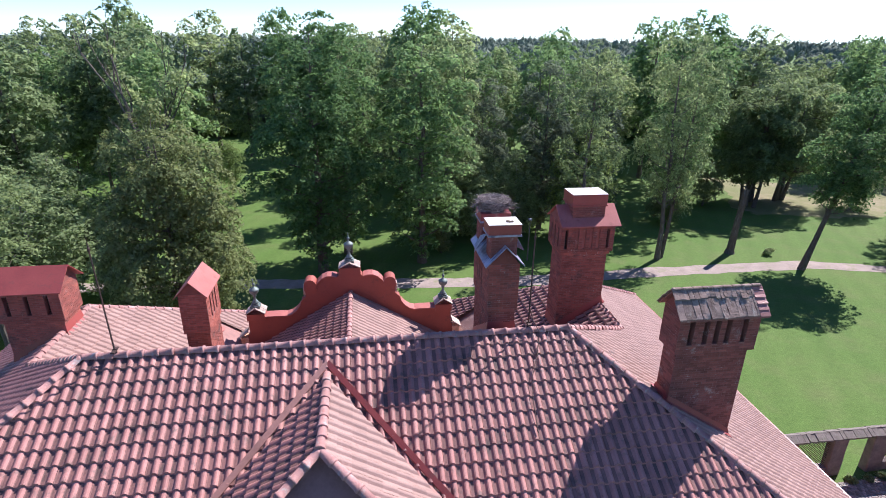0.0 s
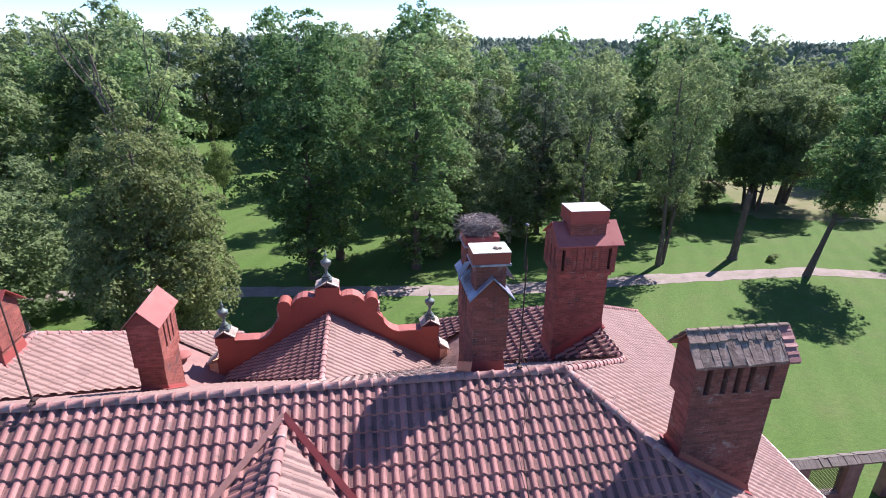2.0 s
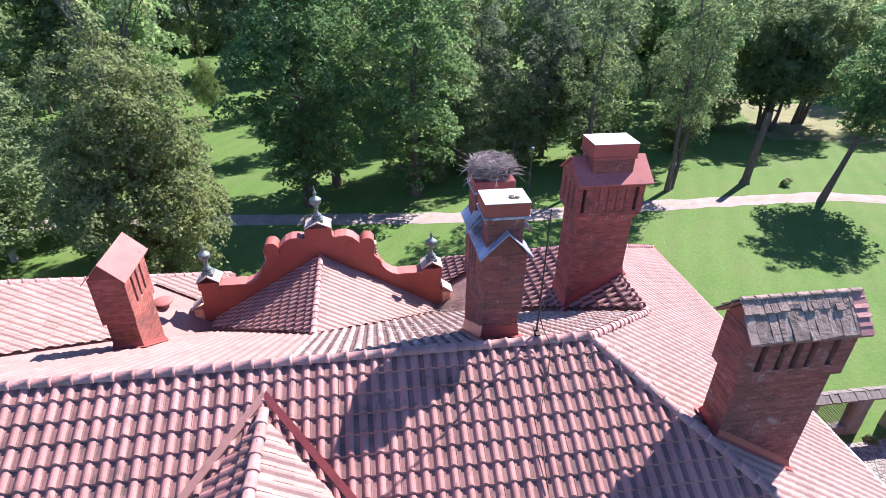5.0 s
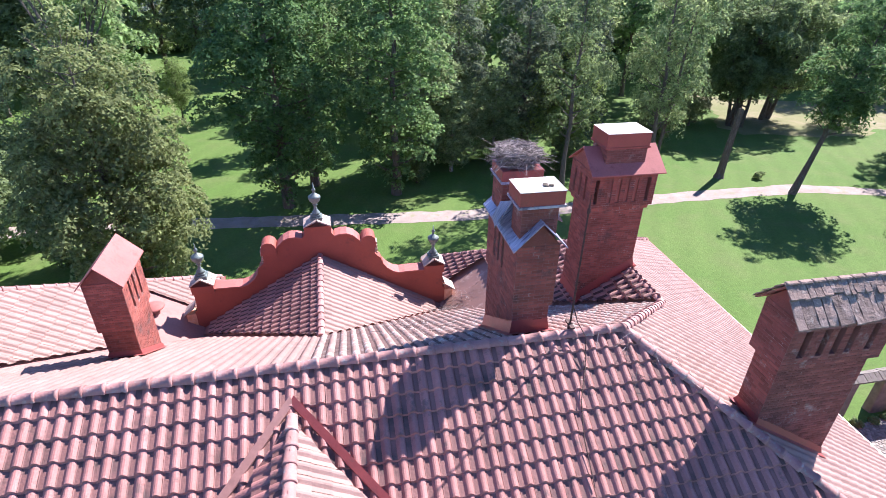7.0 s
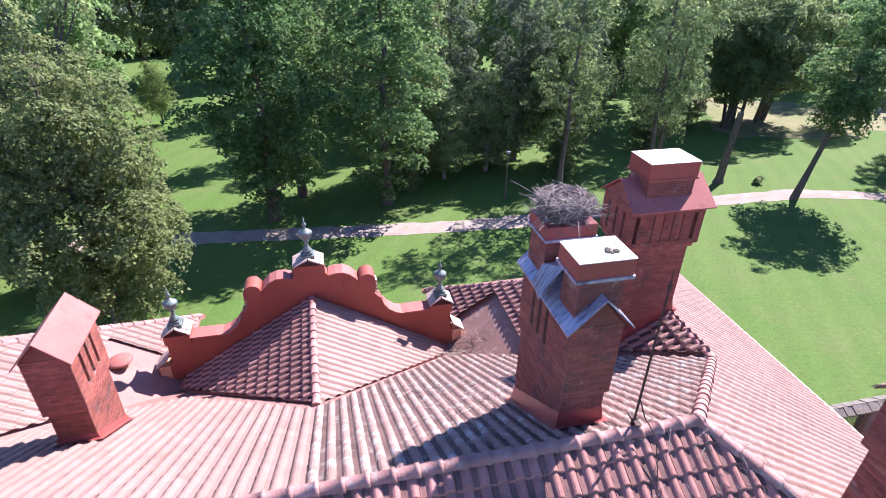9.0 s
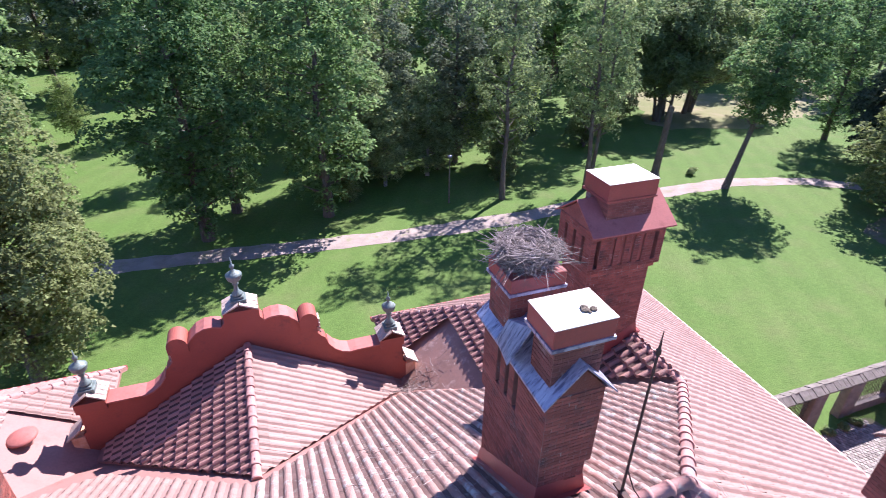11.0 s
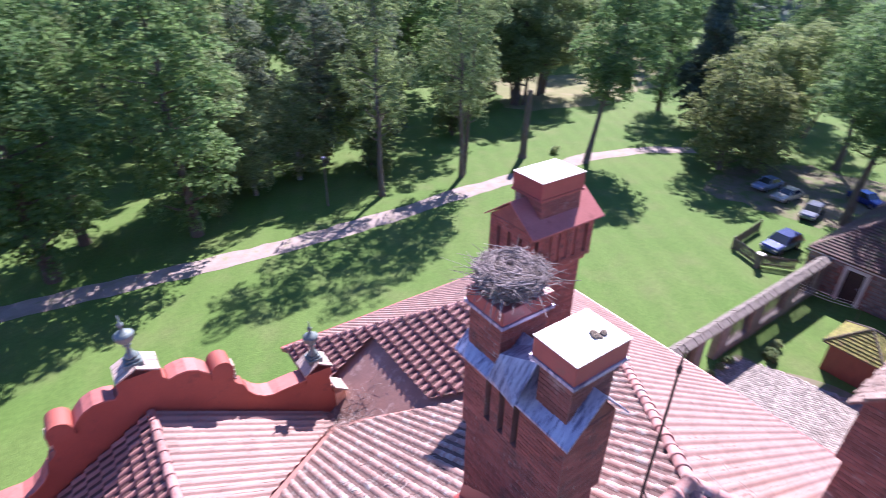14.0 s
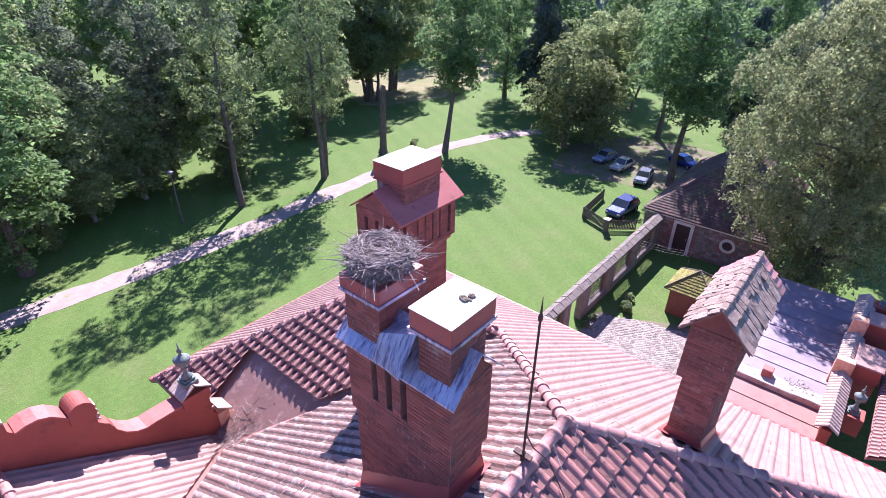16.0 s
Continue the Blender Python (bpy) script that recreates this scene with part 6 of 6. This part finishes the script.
plain_courses(barn, [up(cor[3]), up(cor[0]), up(ra), up(ra)], 0.26, 0.30, M_BARNROOF)
plain_courses(barn, [up(cor[0]), up(cor[1]), up(rb), up(ra)], 0.26, 0.30, M_BARNROOF)
plain_courses(barn, [up(cor[2]), up(cor[3]), up(ra), up(rb)], 0.26, 0.30, M_BARNROOF)

shed = thing("shed", "small brown shed with a moss-covered hip roof", "shed", at=(41.6, 19.2, 0))
SX, SY = 41.7, 19.3
part("wall", boxes((SX - 1.55, SX + 1.55, SY - 1.55, SY + 1.55, 0, 2.55)), surf("shed_boards", (0.22, 0.085, 0.06), (0.15, 0.065, 0.05), 2, 0.8, 0, 0.4, 30, stretch=(6, 6, 0.5)), shed)
sc = [(SX - 1.95, SY - 1.95, 2.5), (SX + 1.95, SY - 1.95, 2.5), (SX + 1.95, SY + 1.95, 2.5), (SX - 1.95, SY + 1.95, 2.5)]
pk = (SX, SY, 3.9)
for i in range(4):
    part("roof_slope", sheet(bmesh.new(), [sc[i], sc[(i + 1) % 4], pk], 0.08), M_WOOD, shed)
    plain_courses(shed, [up(sc[i]), up(sc[(i + 1) % 4]), up(pk), up(pk)], 0.24, 0.26, M_MOSS, 0.05)
    part("hip_board", tube(bmesh.new(), [Vector(sc[i]) + Vector((0, 0, 0.07)), Vector(pk) + Vector((0, 0, 0.07))], [0.06, 0.06], 6), M_WOOD, shed)


def rail_fence(name, pts, h, label):
    f = thing(name, label, "fence", at=(pts[0][0], pts[0][1], 0))
    for (x0, y0), (x1, y1) in zip(pts, pts[1:]):
        d = Vector((x1 - x0, y1 - y0, 0))
        n = max(1, round(d.length / 0.17))
        u = d.normalized()
        w = Vector((-u.y, u.x, 0))
        for zz in (0.3, h - 0.2):
            a, b = Vector((x0, y0, zz)), Vector((x1, y1, zz))
            bm = bmesh.new()
            sheet(bm, [a - w * .05, b - w * .05, b + w * .0, a + w * .0], -0.1)
            part("rail", bm, M_WOOD, f)
        for i in range(n):
            p = Vector((x0, y0, 0)) + d * (i + 0.5) / n
            bm = bmesh.new()
            sheet(bm, [p + u * .06 + Vector((0, 0, h)), p - u * .06 + Vector((0, 0, h)), p - u * .06 + w * .03 + Vector((0, 0, h)), p + u * .06 + w * .03 + Vector((0, 0, h))], h - 0.08)
            part("picket", bm, M_WOOD, f)
        part("post", boxes((x0 - 0.08, x0 + 0.08, y0 - 0.08, y0 + 0.08, -0.1, h + 0.08)), M_WOOD, f)
    return f


rail_fence("picket_fence", [(57.6, 34.9), (51.6, 34.4), (50.3, 31.2), (52.4, 28.6)], 1.25, "grey timber picket fence round a parking corner")
gp = thing("gate_post", "short brown post box beside the fence", "post", at=(50.1, 31.0, 0))
part("post", boxes((49.75, 50.25, 30.7, 31.2, -0.05, 1.5), bevel=0.02), M_WOOD, gp)
part("cap", boxes((49.68, 50.32, 30.63, 31.27, 1.5, 1.58)), M_WHITE, gp)


def car(x, y, turn, colour, label, estate=False):
    """A small parked car: shell, glass band, lamps, four wheels."""
    c = thing("car", label, "car", "parked cars", at=(0, 0, 0))
    paint = surf("car_paint_" + label.split()[0], colour, tuple(v * 0.92 for v in colour), 1, 0.22, 0.3, 0.0, 10, spec=0.6)
    glass = surf("car_glass", (0.02, 0.025, 0.03), (0.03, 0.035, 0.04), 1, 0.08, 0.0, 0.0, 10, spec=0.8)
    L, W = 4.15, 1.72
    sec = [(-L / 2, 0.45, 0.72, 0.80), (-L / 2 + 0.12, 0.30, 0.86, 0.92), (-1.2, 0.24, 0.93, 0.96), (-0.75, 0.24, 0.97, 0.97), (0.9, 0.24, 0.99, 0.97), (1.55, 0.26, 0.98, 0.95), (L / 2 - 0.1, 0.32, 0.92, 0.90), (L / 2, 0.45, 0.82, 0.80)]
    bm = bmesh.new()
    rows = []
    for sx, z0, z1, ww in sec:
        h = W / 2 * ww
        rows.append([bm.verts.new((sx, s * q * h, z)) for s, q, z in ((-1, 0.9, z0), (-1, 1.0, 0.55), (-1, 0.97, z1 - 0.08), (-1, 0.80, z1), (1, 0.80, z1), (1, 0.97, z1 - 0.08), (1, 1.0, 0.55), (1, 0.9, z0))])
    for a, b in zip(rows, rows[1:]):
        for k in range(8):
            f = bm.faces.new((a[k], a[(k + 1) % 8], b[(k + 1) % 8], b[k]))
    bm.faces.new(rows[0][::-1])
    bm.faces.new(rows[-1])
    bmesh.ops.bevel(bm, geom=[ed for ed in bm.edges if ed.calc_face_angle(0) > 0.5], offset=0.03, segments=2, affect="EDGES")
    part("body", bm, paint, c)
    back = 1.75 if estate else 1.45
    g = [(-0.95, 0.95, 0.80), (-0.30, 1.42, 0.66), (0.9 if not estate else 1.3, 1.44, 0.65), (back, 1.0, 0.76)]
    bm = bmesh.new()
    rows = [[bm.verts.new((sx, -w2, z)), bm.verts.new((sx, w2, z))] for sx, z, w2 in g]
    base = [[bm.verts.new((sx, -0.80, 0.93)), bm.verts.new((sx, 0.80, 0.93))] for sx, z, w2 in g]
    for i in range(3):
        bm.faces.new((rows[i][0], rows[i][1], rows[i + 1][1], rows[i + 1][0]))
        for s in (0, 1):
            bm.faces.new((rows[i][s], rows[i + 1][s], base[i + 1][s], base[i][s]))
    part("window_glass", bm, glass, c, "dark window glass")
    bm = bmesh.new()
    sheet(bm, [(-0.26, -0.64, 1.45), (-0.26, 0.64, 1.45), (g[2][0], 0.63, 1.47), (g[2][0], -0.63, 1.47)], 0.05)
    part("roof_panel", bm, paint, c)
    for s in (-1, 1):
        for a, b in ((0, 1), (2, 3)):
            p, q = Vector((g[a][0], s * g[a][2], g[a][1])), Vector((g[b][0], s * g[b][2], g[b][1]))
            part("pillar", tube(bmesh.new(), [p, q], [0.045, 0.045], 5), paint, c)
        part("headlight", boxes((-L / 2 - 0.01, -L / 2 + 0.12, s * 0.62 - 0.16, s * 0.62 + 0.16, 0.60, 0.74), bevel=0.02), M_WHITE, c, "clear headlight")
        part("tail_light", boxes((L / 2 - 0.1, L / 2 + 0.01, s * 0.66 - 0.12, s * 0.66 + 0.12, 0.62, 0.80), bevel=0.02), M_REDMETAL, c, "red tail light")
        for wx in (-1.28, 1.26):
            ring = []
            bm = bmesh.new()
            for r, w0 in ((0.20, -0.09), (0.31, -0.10), (0.33, -0.06), (0.33, 0.06), (0.31, 0.10), (0.20, 0.09)):
                ring.append([bm.verts.new((wx + r * math.cos(6.2832 * k / 18), s * 0.76 + w0, 0.33 + r * math.sin(6.2832 * k / 18))) for k in range(18)])
            for a, b in zip(ring, ring[1:]):
                for k in range(18):
                    bm.faces.new((a[k], a[(k + 1) % 18], b[(k + 1) % 18], b[k]))
            wheel = part("tyre", bm, M_BLACK, c)
            part("rim", lathe(bmesh.new(), 0, 0, 0, [(0.205, -0.06), (0.19, 0.05), (0.05, 0.075)], 14), M_GALV, wheel).matrix_basis = Matrix.Translation((wx, s * 0.76, 0.33)) @ Matrix.Rotation(radians(-90 * s), 4, "X")
    c.matrix_basis = pose(x, y, 0.0, 0, 0, turn)
    return c


car(69.6, 40.4, -8, (0.30, 0.36, 0.52), "silver-blue hatchback parked under the trees")
car(68.3, 37.3, -6, (0.50, 0.48, 0.45), "pale beige hatchback parked under the trees")
car(66.0, 33.4, 8, (0.16, 0.18, 0.24), "grey estate car parked in dappled shade", True)
car(75.0, 31.4, 70, (0.03, 0.05, 0.25), "blue car parked behind a trunk")
big = car(55.4, 31.5, -5, (0.05, 0.07, 0.20), "dark blue estate car behind the picket fence", True)
big.matrix_basis = big.matrix_basis @ Matrix.Diagonal((1.14, 1.16, 1.24, 1))


for i, (x, y, r) in enumerate(((38.1, 23.4, 0.50), (39.6, 23.9, 0.42), (32.6, 25.0, 0.25), (33.9, 24.9, 0.25), (56.2, 64.4, 0.7), (35.2, 25.0, 0.22))):
    b = thing("shrub", "small grey-green garden shrub beside the wall", "shrub", "garden shrubs", at=(x, y, 0))
    rr = random.Random(400 + i)
    bl = [((x + rr.uniform(-r, r) * .6, y + rr.uniform(-r, r) * .6, r * rr.uniform(0.4, 1.3)), r * rr.uniform(.4, .6), 0.9) for _ in range(9)]
    put("leaves", crown_mesh("leaves", bl, 30, 0.10, L_BIRCH, 500 + i, spray=0.16, thick=8), None, b)
    part("stem", tube(bmesh.new(), [(x, y, -0.05), (x + 0.03, y, r * 0.7)], [0.035, 0.02], 5), M_BARK, b)

wash = thing("clothes_line", "thin white clothes lines strung across the yard", "clothes line", at=(47, 23, 0))
for k in range(3):
    part("line", tube(bmesh.new(), [(46.0 + 0.5 * k, 26.0, 2.0), (46.6 + 0.5 * k, 23.6, 1.85), (47.0 + 0.5 * k, 21.6, 2.0)], [0.014] * 3, 4), M_WHITE, wash)
for x, y in ((46.5, 25.9), (47.5, 21.6)):
    part("pole", tube(bmesh.new(), [(x, y, 0), (x, y, 2.1)], [0.04, 0.035], 6), M_WOOD, wash)

lamp = thing("street_lamp", "slim grey lamp post among the trees", "street lamp", at=(21.6, 66.1, 0))
part("post", tube(bmesh.new(), [(21.6, 66.1, -0.1), (21.6, 66.1, 3), (21.62, 66.1, 5.8)], [0.11, 0.09, 0.06], 8), M_WOOD, lamp)
part("lantern", lathe(bmesh.new(), 21.6, 66.1, 5.7, [(0.06, 0), (0.22, 0.05), (0.28, 0.25), (0.20, 0.30), (0.03, 0.36)], 10), M_GALV, lamp)

# ---- the flat-roofed annex with its tiled parapet beside the house ----
ann = thing("annex", "annex with pale sheet roof in dappled shade and tiled parapet", "annex", at=(33, 10, 0))
AZ, AX1, AY0, AY1 = 5.5, 42.0, 9.15, 14.0
part("annex_wall", boxes((18.2, AX1 - 0.2, AY1 - 0.6, AY1 - 0.1, 0, AZ - 0.4), (AX1 - 0.7, AX1 - 0.2, 0.0, AY1 - 0.6, 0, AZ - 0.3)), M_BRICK, ann)
part("sheet_roof", sheet(bmesh.new(), [(29.9, AY0, AZ), (AX1, AY0, AZ), (AX1, AY1, AZ), (29.9, AY1, AZ)], 0.2), M_SLATEROOF, ann, "pale sheet roof with blue tree shade in its lavender tone")
for x in (31.2, 32.3, 33.6, 35.3, 37.0, 38.7, 40.3):
    part("seam", boxes((x, x + 0.045, AY0, AY1 - 0.02, AZ - 0.005, AZ + 0.045), bevel=0.01), M_SLATEROOF, ann)
part("lower_sheet", sheet(bmesh.new(), [(18.0, AY0, AZ - 0.35), (28.9, AY0, AZ - 0.15), (28.9, AY1, AZ - 0.15), (18.0, AY1, AZ - 0.35)], 0.2), M_PMETAL, ann, "pink painted sheet roof")
for x in (25.9, 27.5):
    part("seam", boxes((x, x + 0.04, AY0, AY1 - 0.02, AZ - 0.3, AZ - 0.13)), M_PMETAL, ann)
bm = boxes((28.9, 29.88, AY0, AY1, AZ - 0.8, AZ + 0.18), bevel=0.05)
bmesh.ops.subdivide_edges(bm, edges=bm.edges, cuts=5, use_grid_fill=True)
for v in bm.verts:
    v.co += Vector(noise.noise_vector(v.co * 2.3)) * 0.07
part("ledge", bm, M_COPING, ann, "crumbling plastered roof ledge")
blk = thing("brick_block", "loose brick block standing on a plastered ledge", "block", at=(29.7, 12.2, AZ + 0.15))
part("block", boxes((29.4, 29.95, 11.95, 12.5, AZ + 0.12, AZ + 0.66), bevel=0.03), M_COPRED, blk)
rnd = random.Random(611)
for cx, cy, sp in ((29.4, 13.2, 0.3), (29.6, 11.2, 0.28), (30.1, 10.6, 0.25), (29.5, 10.1, 0.28)):
    deb = thing("rubble_heap", "small heap of plaster rubble and moss on the roof", "rubble", "roof rubble", at=(cx, cy, AZ + 0.1))
    bm = bmesh.new()
    for k in range(34):
        q = 0.02 + 0.05 * rnd.random()
        bmesh.ops.create_icosphere(bm, subdivisions=1, radius=q, matrix=Matrix.Translation((cx + rnd.gauss(0, sp), cy + rnd.gauss(0, sp), AZ + 0.15 + q * 0.3)) @ Matrix.Diagonal((1.3, 0.9, 0.5, 1)))
    o = part("rubble", bm, M_WALLCAP, deb)
    o["kind"] = "stuff"


def scalloped_run(x0, x1, z):
    """A saddle of half-round coping tiles across the parapet wall."""
    n = round((x1 - x0) / 0.27)
    for i in range(n):
        xa = x0 + (x1 - x0) * (i + 0.5) / n
        for side in (-1, 1):
            bm = bmesh.new()
            rows = []
            for y, zz in ((8.94, z + 0.26), (8.94 + side * 0.52, z - 0.08)):
                rows.append([bm.verts.new((xa + 0.132 * math.cos(math.pi * k / 6), y, zz + 0.11 * math.sin(math.pi * k / 6) + 0.004 * (i % 2))) for k in range(7)])
            for k in range(6):
                bm.faces.new((rows[0][k], rows[0][k + 1], rows[1][k + 1], rows[1][k]))
            bm.faces.new(rows[1])
            bm.faces.new(rows[0][::-1])
            bm.faces.new([rows[0][0], rows[0][6], rows[1][6], rows[1][0]])
            part("coping_tile", bm, M_COPING, ann)


for a, b, z in ((26.5, 31.6, 6.25), (32.05, 35.25, 6.8), (35.85, 39.2, 7.5)):
    part("parapet_wall", boxes((a, b, 8.70, 9.16, 0 if a < 28 else AZ - 0.4, z - 0.02)), M_STUCCO, ann, "red stucco parapet wall")
    scalloped_run(a, b, z)
for a, b, y0, y1, z in ((31.58, 32.1, 8.6, 9.5, 7.2), (35.22, 35.9, 8.58, 9.36, 7.9)):
    part("pedestal", boxes((a, b, y0, y1, AZ - 0.4, z), bevel=0.03), M_ORANGE, ann, "bare plastered pedestal")
for a, b, z in ((31.9, 34.1, 7.05), (35.6, 37.0, 7.7)):
    part("side_block", boxes((a, b, 7.4, 8.66, AZ - 0.7, z)), M_STUCCO, ann, "terracotta stucco block")
    part("block_cap", boxes((a - 0.08, b + 0.08, 7.3, 8.7, z, z + 0.12), bevel=0.02), M_TILEPALE, ann, "faded pink cap")
z_an = lambda x, y: 6.0 + P * (7.4 - y)
pl = [(26.0, 1.2), (41.0, 1.2), (41.0, 7.2), (26.0, 7.2)]
part("annex_slope", sheet(bmesh.new(), over(z_an, pl, -0.02), 0.15), M_PMETAL, ann)
slope("annex_tiles", pl, z_an, (0, 1), ann, M_TILE, pan=M_PAN, seed=60)
for x, z in ((29.2, 6.0), (38.5, 7.7)):
    finial(x, 8.05, z, 1.05)
    part("finial_base", boxes((x - 0.5, x + 0.5, 7.5, 8.6, AZ - 0.7, z - 0.04), bevel=0.02), M_STUCCO, ann)

# ---- small things on the roof ----
VNX, VNY = -7.16, 24.72
vz = max(z_inl(VNX, VNY), z_back(VNX, VNY))
vent = thing("roof_vent", "squat round pink sheet roof vent on a valley", "roof vent", at=(VNX, VNY, vz))
part("stem", lathe(bmesh.new(), VNX, VNY, vz - 0.25, [(0.20, 0), (0.20, 0.42)], 18), M_PMETAL, vent)
cowl = part("cowl", lathe(bmesh.new(), VNX, VNY, vz + 0.15, [(0.40, 0.0), (0.41, 0.02), (0.34, 0.07), (0.18, 0.12), (0.03, 0.14)], 26), M_COPRED, vent)
cowl.data.polygons.foreach_set("use_smooth", [True] * len(cowl.data.polygons))


def litter(cx, cy, rx, ry, n, zf, name, label, seed):
    """Dropped twigs lying on the roof."""
    rr = random.Random(seed)
    vs, fs = [], []
    for i in range(n):
        x, y = cx + rr.gauss(0, rx), cy + rr.gauss(0, ry)
        a, ln, r = rr.uniform(0, 3.14), rr.uniform(0.10, 0.38), rr.uniform(0.003, 0.007)
        p = Vector((x - math.cos(a) * ln / 2, y - math.sin(a) * ln / 2, 0))
        q = Vector((x + math.cos(a) * ln / 2, y + math.sin(a) * ln / 2, 0))
        p.z, q.z = zf(p.x, p.y) + rr.uniform(0.02, 0.12), zf(q.x, q.y) + rr.uniform(0.02, 0.10)
        u = (q - p).normalized().orthogonal().normalized() * r
        w = (q - p).normalized().cross(u)
        k = len(vs)
        for c in (p, q):
            vs += [tuple(c + u), tuple(c - u * .5 + w * .87), tuple(c - u * .5 - w * .87)]
        fs += [(k, k + 1, k + 4, k + 3), (k + 1, k + 2, k + 5, k + 4), (k + 2, k, k + 3, k + 5)]
    o = raw(name, vs, fs, M_TWIG, None)
    return tagged(o, label, "twigs", kind="stuff")


litter(4.3, 23.9, 0.55, 0.36, 300, lambda x, y: max(z_back(x, y), z_gr(x, y) if x < 4.2 else z_inr(x, y)) + 0.03, "fallen_twigs", "heap of fallen nest twigs in a roof valley", 601)
litter(3.0, 18.2, 0.9, 1.5, 240, lambda x, y: z_back(x, y) + 0.08, "fallen_twigs", "scattered nest twigs on pale roof tiles", 602)
litter(6.6, 13.6, 0.8, 0.5, 50, lambda x, y: min(z_front(x, y), z_right(x, y), z_back(x, y)) + 0.09, "fallen_twigs", "scattered thin twigs on roof tiles", 603)


# ---- single tiles, ridge tiles and bricks ----
single_tiles()
lay_ridges()
single_bricks()
